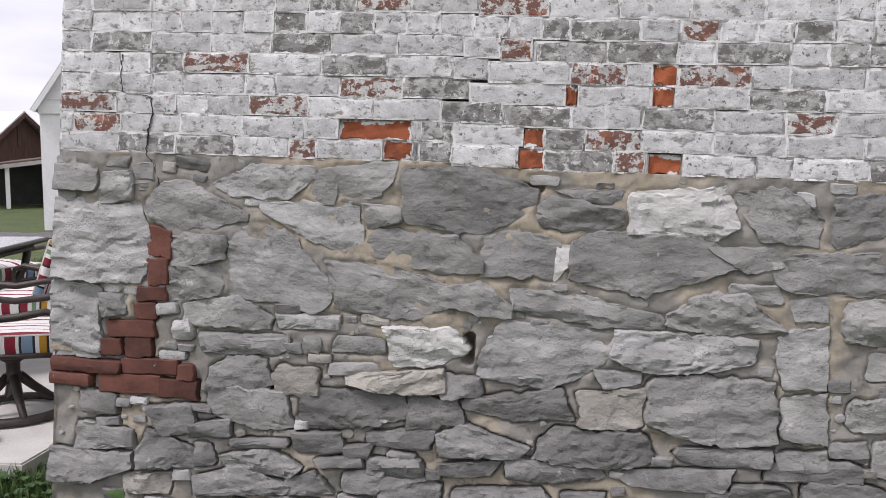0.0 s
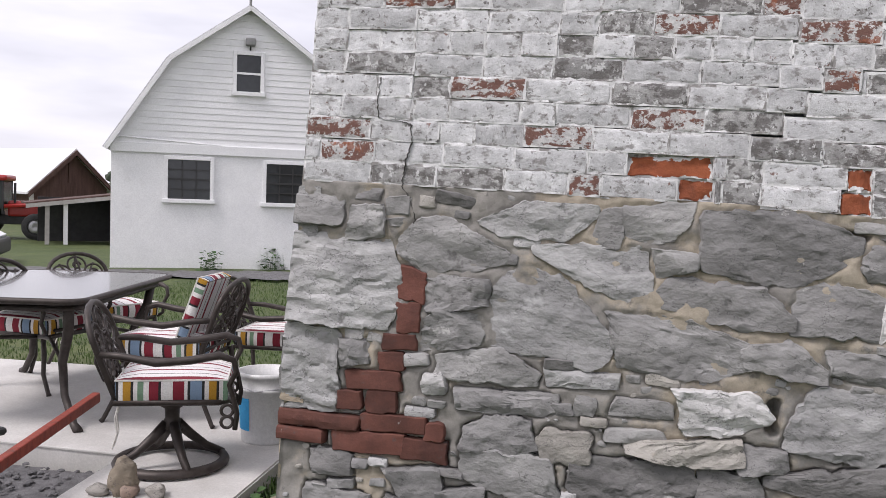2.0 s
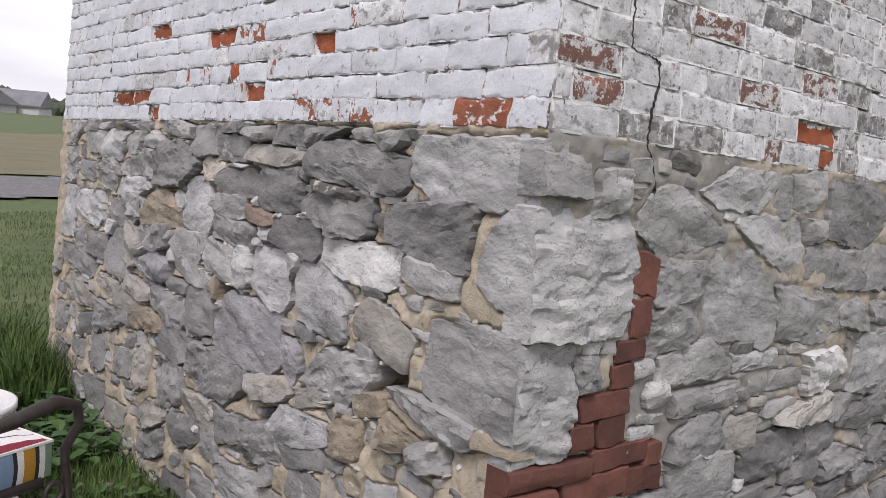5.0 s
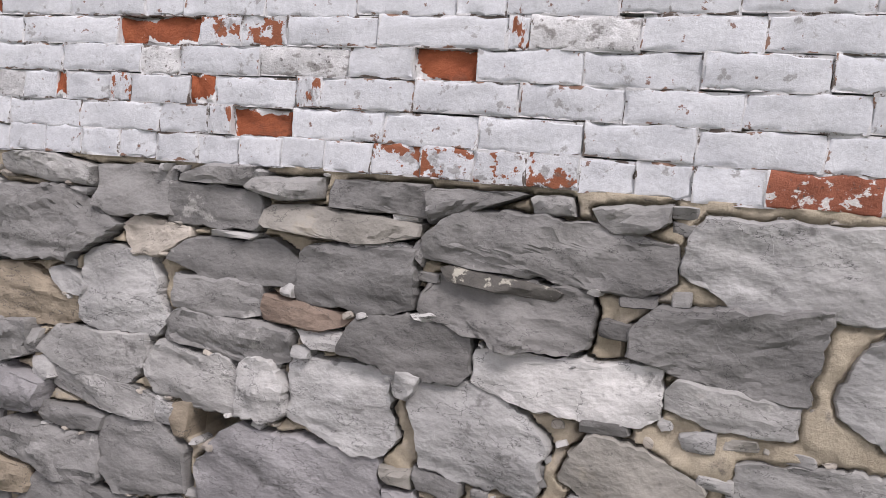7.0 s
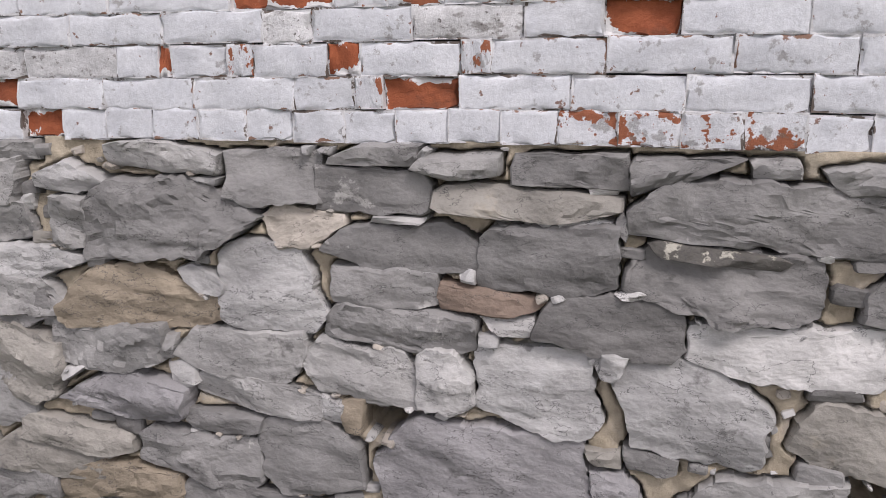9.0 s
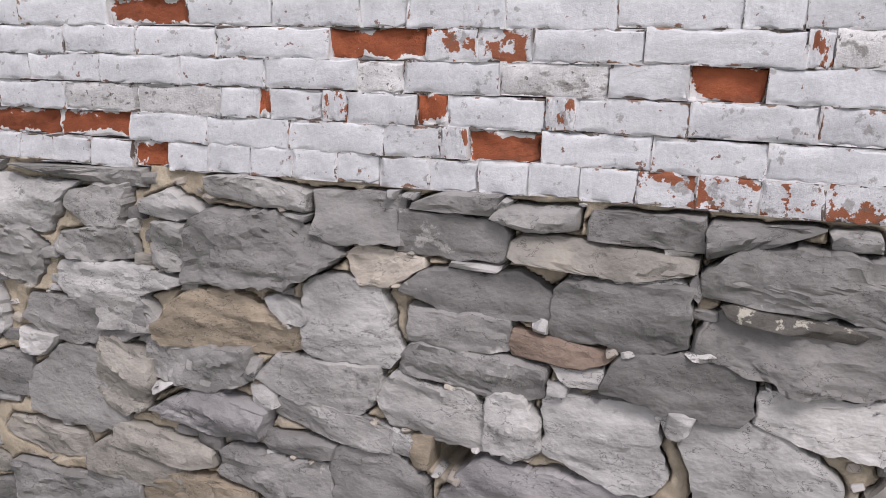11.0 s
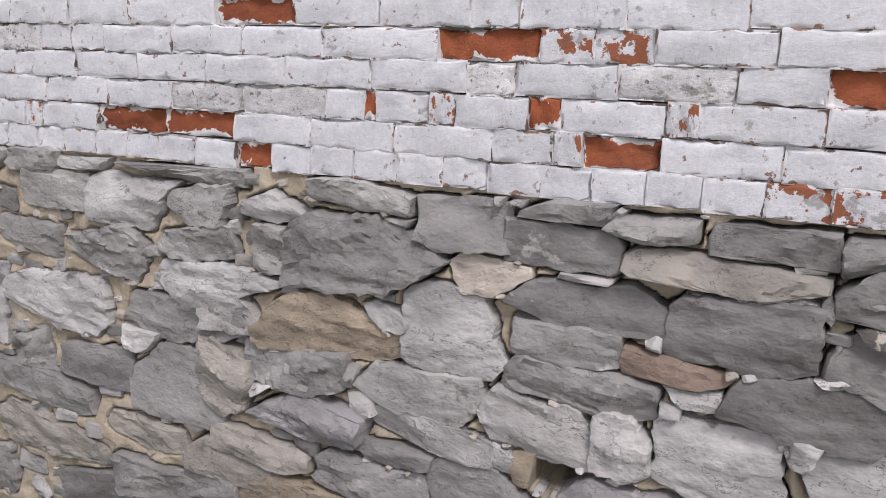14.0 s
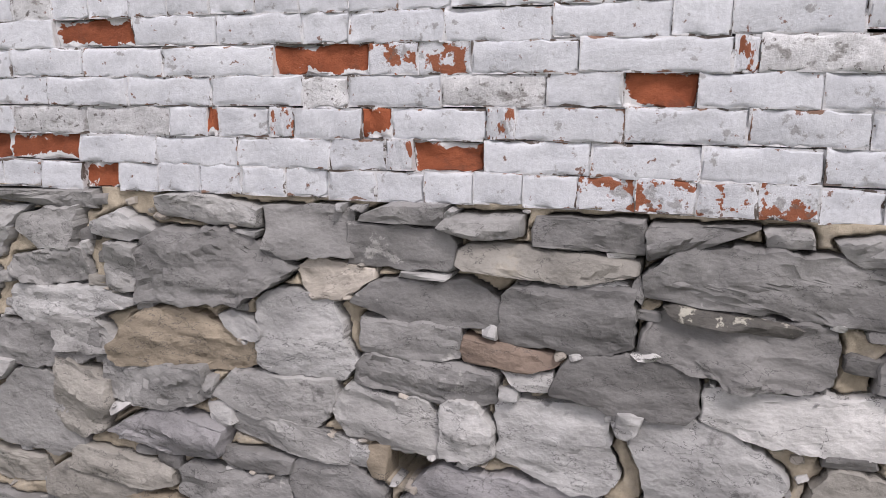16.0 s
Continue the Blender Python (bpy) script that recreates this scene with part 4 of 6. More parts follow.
# ------------------------------------------------------------ whitewashed brickwork
def brick_mesh(w, h, joint, drop, seed, lump):
    """One brick with half of the joint round it: the joint lies behind the face and is a material of its own."""
    r = random.Random(seed)
    off = Vector((r.uniform(0, 50), r.uniform(0, 50), 0))
    ins = [0, joint, joint + 0.003, joint + 0.008]
    n_in = 9 if w > 0.15 else 5
    xs = ins + [joint + 0.008 + (w - 2 * joint - 0.016) * i / n_in for i in range(1, n_in)] + [w - q for q in ins[::-1]]
    zs = ins + [h * 0.4, h * 0.6] + [h - q for q in ins[::-1]]
    sink = [1, 1, 0.2, 0.0]
    verts, faces, joints, nx, nz = [], [], [], len(xs), len(zs)
    for j, z in enumerate(zs):
        for i, x in enumerate(xs):
            gi, gj = min(i, nx - 1 - i), min(j, nz - 1 - j)
            e = max(sink[gi] if gi < 4 else 0, sink[gj] if gj < 4 else 0)
            fill = max(-0.15, 0.4 + 1.9 * noise.noise((x * 22 + off.y, z * 22, 2.0)))
            y = drop * e * fill + lump * noise.fractal((x * 34 + off.x, z * 34, off.y), 0.7, 2, 4)
            inner = gi > 0 and gj > 0
            jx = 0.0075 * noise.noise((x * 38 + off.x, z * 38, 7.0)) if inner else 0
            jz = 0.0075 * noise.noise((x * 38 + off.y, z * 38, 17.0)) if inner else 0
            verts.append((x - w / 2 + jx, y, z - h / 2 + jz))
    for j in range(nz - 1):
        for i in range(nx - 1):
            a = j * nx + i
            faces.append((a, a + 1, a + nx + 1, a + nx))
            joints.append(1 if i in (0, nx - 2) or j in (0, nz - 2) else 0)
    n = len(verts)
    ring = [i for i in range(nx)] + [j * nx + nx - 1 for j in range(1, nz)] + [(nz - 1) * nx + i for i in range(nx - 2, -1, -1)] + [j * nx for j in range(nz - 2, 0, -1)]
    for v in ring:
        verts.append((verts[v][0], 0.09, verts[v][2]))
    for k in range(len(ring)):
        l = (k + 1) % len(ring)
        faces.append((ring[l], ring[k], n + k, n + l))
        joints.append(1)
    me = bpy.data.meshes.new("brick")
    me.from_pydata(verts, [], faces)
    me.polygons.foreach_set("use_smooth", [True] * len(me.polygons))
    me.polygons.foreach_set("material_index", joints)
    me.set_sharp_from_angle(angle=radians(40))
    return me


MESHES = {}


def brick_variant(side, long_one, i, mat):
    key = (side, long_one, i, mat.name)
    if key not in MESHES:
        bare = mat is RED
        joint, drop = (0.0055, 0.0028) if side == "front" else (0.0026, 0.0062)
        me = brick_mesh(0.22 if long_one else 0.108, 0.0695, joint, 0.012 if bare else drop, i * 31 + (7 if long_one else 3), 0.010 if bare else 0.0028 if side == "front" else 0.0042)
        me.materials.append(mat)
        me.materials.append(JOINT_FRONT if side == "front" else JOINT_SIDE)
        MESHES[key] = me
    return MESHES[key]


# bricks that stand out: wall, course, from, to, state
MARKED = {}


def marked(side, course, u0, u1, state):
    MARKED.setdefault((side, course), []).append((u0, u1, state))


for row in ((1, 1.015, 1.263, "bare"), (0, 1.168, 1.273, "bare"), (1, 1.634, 1.700, "bare"), (0, 1.621, 1.706, "bare"), (4, 2.027, 2.105, "bare"),
            (3, 2.030, 2.100, "bare"), (0, 2.031, 2.141, "bare"), (3, 1.760, 1.799, "bare"), (4, 0.459, 0.693, "worn"), (2, 0.699, 0.908, "worn"),
            (3, 1.012, 1.227, "worn"), (6, 2.102, 2.221, "worn"), (5, 1.542, 1.645, "worn"), (2, 2.437, 2.585, "worn"), (0, 0.845, 0.944, "worn")):
    marked("front", *row)
for row in ((1, 0.055, 0.233, "worn"), (2, 0.0, 0.213, "worn"), (0, 1.927, 2.024, "worn"), (1, 1.833, 2.009, "worn"), (4, 1.773, 1.949, "worn"), (0, 1.291, 1.404, "dark"),
            (1, 1.30, 1.404, "dark"), (7, 1.056, 1.242, "worn"), (5, 1.66, 1.88, "dark"), (2, 1.36, 1.56, "dark"), (4, 0.95, 1.17, "dark"), (6, 1.76, 1.98, "dark")):
    marked("front", *row)
for row in ((1, -2.650, -2.440, "bare"), (1, -2.440, -2.230, "bare"), (0, -2.227, -2.127, "bare"), (5, -2.276, -2.060, "bare"), (4, -1.720, -1.506, "bare"),
            (1, -1.413, -1.264, "bare"), (2, -1.524, -1.457, "bare"), (4, -1.506, -1.399, "worn"), (4, -1.399, -1.289, "worn"), (3, -1.000, -0.866, "bare"),
            (0, -0.316, -0.124, "worn_red"), (2, -1.734, -1.678, "worn"), (2, -1.259, -1.202, "worn"), (4, -0.808, -0.764, "worn"), (0, -1.080, -0.969, "worn")):
    marked("side", *row)
for row in ((0, -0.753, -0.649, "worn"), (1, -2.906, -2.840, "worn"), (1, -1.47, -1.413, "worn"), (2, -1.887, -1.859, "bare"), (0, -0.97, -0.86, "dark"), (0, -0.86, -0.753, "dark")):
    marked("side", *row)

STATES = {"bare": RED, "worn": PAINT_WORN, "dark": PAINT_DARK, "worn_red": PAINT_RED}


def lay_course(side, k, u0, u1, parts):
    """Fill one course with bricks between the marked ones. Returns those past the part count for the joined rest."""
    bed, height = (bed_front, course_front) if side == "front" else (bed_side, course_side)
    fixed = sorted(MARKED.get((side, k), []))
    cells, at = [], u0
    unit = 0.222 if side == "front" else 0.209
    headers = (side == "side" and k == 0) or k % 7 == 6
    for f0, f1, state in fixed + [(u1, u1, None)]:
        gap = f0 - at
        if gap > 0.004:
            size = unit / 2 if headers else unit
            first = rng.choice([0.5, 1.0]) if at == u0 else 1.0
            cuts, x = [at], at + size * (0.5 + 0.5 * ((k + (side == "front")) % 2) if at == u0 else first)
            while x < f0 - size * 0.45:
                cuts.append(x)
                x += size * (0.5 if (not headers and rng.random() < (0.22 if side == "front" else 0.12)) else 1.0) * rng.uniform(0.95, 1.05)
            cuts.append(f0)
            cells += [(a, b, None) for a, b in zip(cuts, cuts[1:])]
        if state:
            cells.append((f0, f1, state))
        at = f1
    for a, b, state in cells:
        u, w = (a + b) / 2, b - a
        h = height(u)
        z = bed(u) + (k + 0.5) * h
        if side == "front":
            plain = PAINT_WORN if rng.random() < 0.025 else PAINT_DARK if rng.random() < 0.27 else PAINT_FRONT
        else:
            plain = PAINT_FRONT if rng.random() < 0.10 else PAINT_SIDE
        mat = PAINT_CHIPPED if side == "side" and state in ("worn", "dark") else STATES.get(state, plain)
        me = brick_variant(side, w > 0.15, rng.randrange(5), mat)
        ob = new("brick", me)
        ob.parent = wall_front if side == "front" else wall_side
        tilt = 1.35 if side == "front" else (1.0 if u > -1.1 else 0)
        ob.matrix_basis = Matrix.Translation((u, (0.016 if w > 0.09 else 0.005) if state == "bare" else rng.uniform(-0.002, 0.003), z + rng.uniform(-0.0024, 0.0024))) @ pose(0, 0, 0, rng.uniform(-0.25, 0.25), -tilt * (1 if side == "front" else -1) + rng.uniform(-0.35, 0.35), rng.uniform(-0.4, 0.4)) @ Matrix.Diagonal((w / (0.22 if w > 0.15 else 0.108) * 1.004, 1, h / 0.0695 * 1.006, 1))


def crack(points, seed):
    """A jagged open crack: a dark sliver lying in the face."""
    r = random.Random(seed)
    bm, line = bmesh.new(), []
    for (x0, z0), (x1, z1) in zip(points, points[1:]):
        for k in range(8):
            f = k / 8
            line.append((x0 + (x1 - x0) * f + r.uniform(-0.004, 0.004), z0 + (z1 - z0) * f + r.uniform(-0.003, 0.003)))
    a = [bm.verts.new((x - r.uniform(0.0004, 0.0019), -0.0045, z)) for x, z in line]
    b = [bm.verts.new((x + r.uniform(0.0004, 0.0019), -0.0045, z)) for x, z in line]
    c = [bm.verts.new((x, 0.03, z)) for x, z in line]
    for i in range(len(line) - 1):
        bm.faces.new((a[i], b[i], b[i + 1], a[i + 1])), bm.faces.new((b[i], c[i], c[i + 1], b[i + 1])), bm.faces.new((c[i], a[i], a[i + 1], c[i + 1]))
    part("crack", bm, CRACK, wall_front, "open settlement crack")


CRACK = material("crack_shadow", (0.025, 0.022, 0.02), (0.06, 0.052, 0.045), scale=30, bump=0, vary=0)
crack([(0.236, 1.79), (0.228, 1.725), (0.236, 1.662), (0.30, 1.655), (0.345, 1.65), (0.35, 1.59), (0.335, 1.52), (0.331, 1.455), (0.36, 1.42), (0.383, 1.361), (0.38, 1.29)], 3)

# ------------------------------------------------------------ ground and far buildings
def plane_grid(name, x0, y0, x1, y1, n, hfun, mat, kind="structure", label="", cat=""):
    verts, faces = [], []
    xs = np.concatenate([-np.geomspace(400, 4.2, 20) , np.linspace(-4, 4, n), np.geomspace(4.2, 400, 20)])
    ys = np.concatenate([-np.geomspace(400, 4.2, 20), np.linspace(-4, 6, n), np.geomspace(6.2, 900, 30)])
    for y in ys:
        for x in xs:
            verts.append((float(x), float(y), hfun(float(x), float(y))))
    nx = len(xs)
    for j in range(len(ys) - 1):
        for i in range(nx - 1):
            a = j * nx + i
            faces.append((a, a + 1, a + nx + 1, a + nx))
    me = bpy.data.meshes.new(name)
    me.from_pydata(verts, [], faces)
    me.materials.append(mat)
    me.polygons.foreach_set("use_smooth", [True] * len(me.polygons))
    return tagged(new(name, me), label, cat, kind=kind)


def ground_height(x, y):
    z = 0.02 * noise.noise((x * 0.8, y * 0.8, 0)) if abs(x) < 12 and abs(y) < 14 else 0.0
    if -3.4 < x < -0.45 and -0.6 < y < 3.6:
        z -= 0.03
    return z - 0.01


plane_grid("ground", -400, -400, 400, 900, 90, ground_height, GRASS_SOIL, label="mown green lawn with bare patches", cat="ground")

# ------------------------------------------------------------ paving and gravel
def slab_piece(name, outline, z0, z1, mat, label, cat):
    bm = bmesh.new()
    a = [bm.verts.new((x, y, z1)) for x, y in outline]
    b = [bm.verts.new((x, y, z0)) for x, y in outline]
    bm.faces.new(a), bm.faces.new(b[::-1])
    for i in range(len(a)):
        j = (i + 1) % len(a)
        bm.faces.new((a[j], a[i], b[i], b[j]))
    bmesh.ops.bevel(bm, geom=[e for e in bm.edges if all(v.co.z > z1 - 1e-4 for v in e.verts)], offset=0.008, segments=2, affect="EDGES")
    return tagged(mesh_object(name, bm, mat), label, cat, kind="structure")


slab_piece("pavement", [(-0.46, 0.50), (-0.56, 3.24), (-4.6, 3.12), (-4.6, 1.30), (-1.24, 1.24), (-1.17, 0.46)], -0.1, 0.10, CONCRETE,
           "pale concrete patio slab beside the lawn", "patio")


def strip(name, outline, mat, label, z=0.012, bumps=0.012, step=0.25):
    """A gravel surface: a clipped grid with a rough top."""
    xs, ys = [p[0] for p in outline], [p[1] for p in outline]
    bm = bmesh.new()
    nx, ny = int((max(xs) - min(xs)) / step) + 2, int((max(ys) - min(ys)) / step) + 2
    grid = {}

    def inside(x, y):
        hit = False
        for (x0, y0), (x1, y1) in zip(outline, outline[1:] + outline[:1]):
            if (y0 > y) != (y1 > y) and x < (x1 - x0) * (y - y0) / (y1 - y0) + x0:
                hit = not hit
        return hit

    for j in range(ny):
        for i in range(nx):
            x, y = min(xs) + i * step, min(ys) + j * step
            wob = 0.5 * step * noise.noise((x * 1.7, y * 1.7, 5))
            if inside(x + wob, y + wob):
                grid[i, j] = bm.verts.new((x, y, z + bumps * noise.fractal((x * 2.2, y * 2.2, 1), 0.7, 2, 3)))
    for (i, j), v in grid.items():
        quad = [grid.get(k) for k in ((i, j), (i + 1, j), (i + 1, j + 1), (i, j + 1))]
        if all(quad):
            bm.faces.new(quad)
    return tagged(mesh_object(name, bm, mat, smooth=True), label, "gravel", kind="structure")


strip("road", [(-30, 9.2), (-6, 10.2), (-1.3, 11.6), (1.8, 12.6), (30, 19), (30, 25), (2.3, 16.9), (-1.5, 16.6), (-3.5, 13.2), (-7.9, 11.2), (-30, 7)], GRAVEL,
      "grey gravel farm road", 0.03, 0.015)
strip("gravel_bed", [(-4.4, -0.4), (-1.22, 0.35), (-1.27, 1.2), (-4.4, 1.26)], GRAVEL, "bare gravel beside the patio", 0.015, 0.02, 0.05)
DIRT_TAN = material("tan_dirt", (0.10, 0.095, 0.05), (0.16, 0.14, 0.08), scale=1.2, bump=0.6, bump_size=0.03, fine=18, vary=0)
strip("dirt_patch", [(-3.5, 17.2), (6, 17.3), (24, 24), (24, 60), (4, 40), (-1.5, 27), (-2.8, 21)], DIRT_TAN, "dry tan yard beyond the road", 0.02, 0.015, 0.5)

# ------------------------------------------------------------ white gambrel outbuilding
SIDING_SHADE = WHITE


def window_unit(parent, u0, z0, u1, z1, cols, rows, frame_mat=WHITE, glass=GLASS_DARK, proud=0.03, trim=0.07):
    w = part("window", box_bm(u0, -0.020, z0, u1, -0.004, z1), glass, parent, "dark glass sash window in a white frame")
    for n, b in (("frame_side", (u0 - trim, u0, z0 - trim, z1 + trim)), ("frame_side", (u1, u1 + trim, z0 - trim, z1 + trim)),
                 ("head", (u0, u1, z1, z1 + trim))):
        part(n, box_bm(b[0], -proud - 0.02, b[2], b[1], 0.0, b[3], 0.006), frame_mat, w)
    part("sill", box_bm(u0 - trim * 1.4, -proud - 0.06, z0 - trim * 1.1, u1 + trim * 1.4, 0.0, z0, 0.008), frame_mat, w)
    for k in range(1, cols):
        x = u0 + (u1 - u0) * k / cols
        part("glazing_bar", box_bm(x - 0.012, -0.030, z0, x + 0.012, -0.0205, z1), BLACK, w)
    for k in range(1, rows):
        z = z0 + (z1 - z0) * k / rows
        t = 0.02 if rows == 2 or k == rows // 2 else 0.012
        part("glazing_bar", box_bm(u0, -0.034, z - t, u1, -0.021, z + t), BLACK if cols > 1 else frame_mat, w)
    return w


def gambrel_building():
    at = pose(-7.97, 11.87, 0, 0, 0, 26)
    b = thing("outbuilding", "white gambrel outbuilding with clapboard gable and porch", "building", at=at)
    W, EAVE, D = 4.88, 2.3, 7.0
    part("wall", box_bm(0, 0, -0.1, W, D, EAVE), WHITE, b, "whitewashed masonry wall")
    prof = [(-0.02, EAVE), (1.0, 3.88), (W / 2, 4.92), (W - 1.0, 3.88), (W + 0.02, EAVE)]
    part("gable", prism_bm(prof, 0.03, D), WHITE, b)

    def half(z):
        for (x0, za), (x1, zb) in zip(prof[:3], prof[1:3]):
            if za <= z <= zb:
                return x0 + (x1 - x0) * (z - za) / (zb - za)
        return W / 2
    z = EAVE + 0.02
    while z < 4.78:
        zt, bm = min(z + 0.125, 4.88), bmesh.new()
        lo, hi = half(z), half(zt)
        for x0, x1, x2, x3 in ((lo, W - lo, W - hi, hi),):
            q = [bm.verts.new(c) for c in ((x0, -0.011, z), (x1, -0.011, z), (x2, 0.0, zt), (x3, 0.0, zt))]
            r = [bm.verts.new(c) for c in ((x0, 0.03, z), (x1, 0.03, z), (x2, 0.03, zt), (x3, 0.03, zt))]
            bm.faces.new(q), bm.faces.new((q[1], q[0], r[0], r[1])), bm.faces.new((q[0], q[3], r[3], r[0])), bm.faces.new((q[2], q[1], r[1], r[2])), bm.faces.new((q[3], q[2], r[2], r[3]))
        part("clapboard", bm, WHITE, b)
        z += 0.118
    part("trim_board", box_bm(-0.02, -0.05, EAVE - 0.16, W + 0.02, -0.002, EAVE + 0.02, 0.008), WHITE, b)
    roof_mat = material("pale_roof", (0.42, 0.42, 0.43), (0.6, 0.6, 0.61), scale=3, bump=0.3, vary=0)
    for (x0, z0), (x1, z1) in zip(prof, prof[1:]):
        dx, dz = x1 - x0, z1 - z0
        l = math.hypot(dx, dz)
        nx, nz = -dz / l * 0.05, dx / l * 0.05
        ext = 0.14 if z0 == EAVE else 0
        ex2 = 0.14 if z1 == EAVE else 0
        a, c = (x0 - dx / l * ext, z0 - dz / l * ext), (x1 + dx / l * ex2, z1 + dz / l * ex2)
        part("roof", prism_bm([a, c, (c[0] + nx, c[1] + nz), (a[0] + nx, a[1] + nz)], -0.16, D + 0.1), roof_mat, b)
        part("barge_board", prism_bm([(a[0] - nx, a[1] - nz), (c[0] - nx, c[1] - nz), (c[0] + nx * 0.5, c[1] + nz * 0.5), (a[0] + nx * 0.5, a[1] + nz * 0.5)], -0.2, -0.155), WHITE, b)
    window_unit(b, 1.0, 1.30, 1.76, 2.03, 3, 4)
    window_unit(b, 2.80, 1.28, 3.55, 2.02, 3, 4)
    window_unit(b, 2.21, 3.36, 2.65, 4.05, 1, 2, glass=GLASS_DARK)
    lamp = part("gable_lamp", box_bm(2.36, -0.16, 4.22, 2.54, -0.01, 4.36, 0.02), material("lamp_grey", (0.2, 0.2, 0.2), (0.3, 0.3, 0.3), vary=0), b)
    part("lamp_arm", tube_bm([(2.45, 0, 4.18), (2.45, -0.08, 4.14), (2.45, -0.12, 4.2)], 0.015), BLACK, lamp)
    grey = material("meter_grey", (0.22, 0.22, 0.22), (0.34, 0.34, 0.33), vary=0.1)
    meter = part("meter_box", box_bm(3.9, -0.14, 0.45, 4.08, -0.003, 0.75, 0.02), grey, b, "grey electric meter box")
    part("meter_box", box_bm(3.74, -0.1, 0.36, 3.86, -0.003, 0.66, 0.015), grey, b)
    part("conduit", tube_bm([(4.1, -0.04, 0.45), (4.1, -0.04, -0.05)], 0.025), grey, meter)
    part("cable", tube_bm([(0.1, -0.03, 2.42), (1.6, -0.035, 2.34), (3.5, -0.03, 2.25), (3.75, -0.03, 2.18), (4.05, -0.03, 1.95)], 0.014), WHITE, b)
    part("mast", tube_bm([(W / 2, 0.0, 4.95), (W / 2, 0.0, 5.35)], 0.025), grey, b)
    # porch on the far side
    part("porch_roof", prism_bm([(W, 2.16), (W, 2.28), (W + 1.42, 1.94), (W + 1.42, 1.83)], -0.05, 3.4), WHITE, b)
    for u, y in ((W + 1.16, 0.02), (W + 1.16, 1.3), (W + 1.16, 3.2)):
        part("porch_post", box_bm(u - 0.05, y - 0.05, -0.05, u + 0.05, y + 0.05, 1.93, 0.008), WHITE, b)
    part("porch_bench", box_bm(W + 0.25, 1.5, 0.35, W + 0.8, 2.6, 0.42, 0.01), MATS["tan_dirt"], b)
    return b


gambrel_building()

# ------------------------------------------------------------ red bank barn
LOUVRE = material("weathered_louvre", (0.36, 0.34, 0.32), (0.50, 0.48, 0.46), scale=6, bump=0.3, vary=0.1)


def red_barn():
    b = thing("barn", "large red wooden bank barn on a stone foundation", "barn", at=pose(-5.51, 26.54, 0, 0, 0, math.degrees(math.atan2(2.36, 3.15))))
    part("foundation", box_bm(-5.3, 0.06, -0.1, 4.7, 16, 1.36), RUBBLE, b, "pale rubble stone foundation")
    part("wall", prism_bm([(-5.3, 1.36), (4.7, 1.36), (4.7, 4.95), (-0.3, 7.75), (-5.3, 4.95)], 0.0, 16), BARN_RED, b, "red vertical board wall")
    for k in range(50):
        u = -5.2 + k * 0.2
        top = 4.95 + (7.75 - 4.95) * (1 - abs(u + 0.3) / 5.0)
        part("batten", box_bm(u - 0.01, -0.012, 1.38, u + 0.01, 0.0, top - 0.02), BARN_RED, b)
    roof = material("grey_tin_roof", (0.35, 0.35, 0.36), (0.48, 0.48, 0.49), scale=2, vary=0, rough=0.5)
    for s in (-1, 1):
        part("roof", prism_bm([(-0.3, 7.78), (-0.3, 7.93), (-0.3 + s * 5.5, 4.83), (-0.3 + s * 5.5, 4.68)], -0.35, 16.2), roof, b)
        part("barge_board", prism_bm([(-0.3, 7.62), (-0.3, 7.80), (-0.3 + s * 5.45, 4.74), (-0.3 + s * 5.45, 4.56)], -0.38, -0.33), WHITE, b)
    part("corner_board", box_bm(4.52, -0.05, 1.36, 4.74, 0.1, 4.85, 0.01), WHITE, b)
    part("downpipe", tube_bm([(4.85, -0.05, 4.6), (4.82, -0.02, 4.3), (4.82, -0.02, 0.0)], 0.05), WHITE, b)
    for u, z0, z1, w in ((-1.12, 4.62, 5.62, 0.44), (0.92, 4.66, 5.70, 0.46), (0.90, 2.42, 3.36, 0.46), (3.24, 2.32, 3.38, 0.5), (-0.3, 6.05, 7.05, 0.46), (-1.44, 2.4, 3.36, 0.46), (-3.5, 4.62, 5.62, 0.44)):
        win = part("window", box_bm(u - w / 2, -0.05, z0, u + w / 2, -0.015, z1), LOUVRE, b, "louvred window with white trim and arched head")
        for n, bx in (("frame_side", (u - w / 2 - 0.06, u - w / 2, z0, z1)), ("frame_side", (u + w / 2, u + w / 2 + 0.06, z0, z1)), ("sill", (u - w / 2 - 0.08, u + w / 2 + 0.08, z0 - 0.07, z0))):
            part(n, box_bm(bx[0], -0.09, bx[2], bx[1], 0.0, bx[3]), LOUVRE if n == "sill" else WHITE, win)
        arch = [(u + (w / 2 + 0.06) * math.cos(a), z1 + 0.11 * math.sin(a)) for a in [math.pi * k / 8 for k in range(9)]]
        part("arched_head", prism_bm(arch, -0.09, -0.01), WHITE, win)
        for k in range(9):
            z = z0 + (z1 - z0) * (k + 0.5) / 9
            part("slat", box_bm(u - w / 2, -0.07, z - 0.012, u + w / 2, -0.05, z + 0.012), LOUVRE, win)
    for u, z0, z1, w in ((3.24, 0.55, 1.3, 0.5), (1.1, 0.3, 1.33, 0.5)):
        d = part("basement_door", box_bm(u - w / 2, -0.02, z0, u + w / 2, 0.055, z1), BARN_RED, b)
        for x in (u - w / 2 - 0.06, u + w / 2):
            part("jamb", box_bm(x, -0.04, z0, x + 0.06, 0.055, z1), WHITE, d)


red_barn()

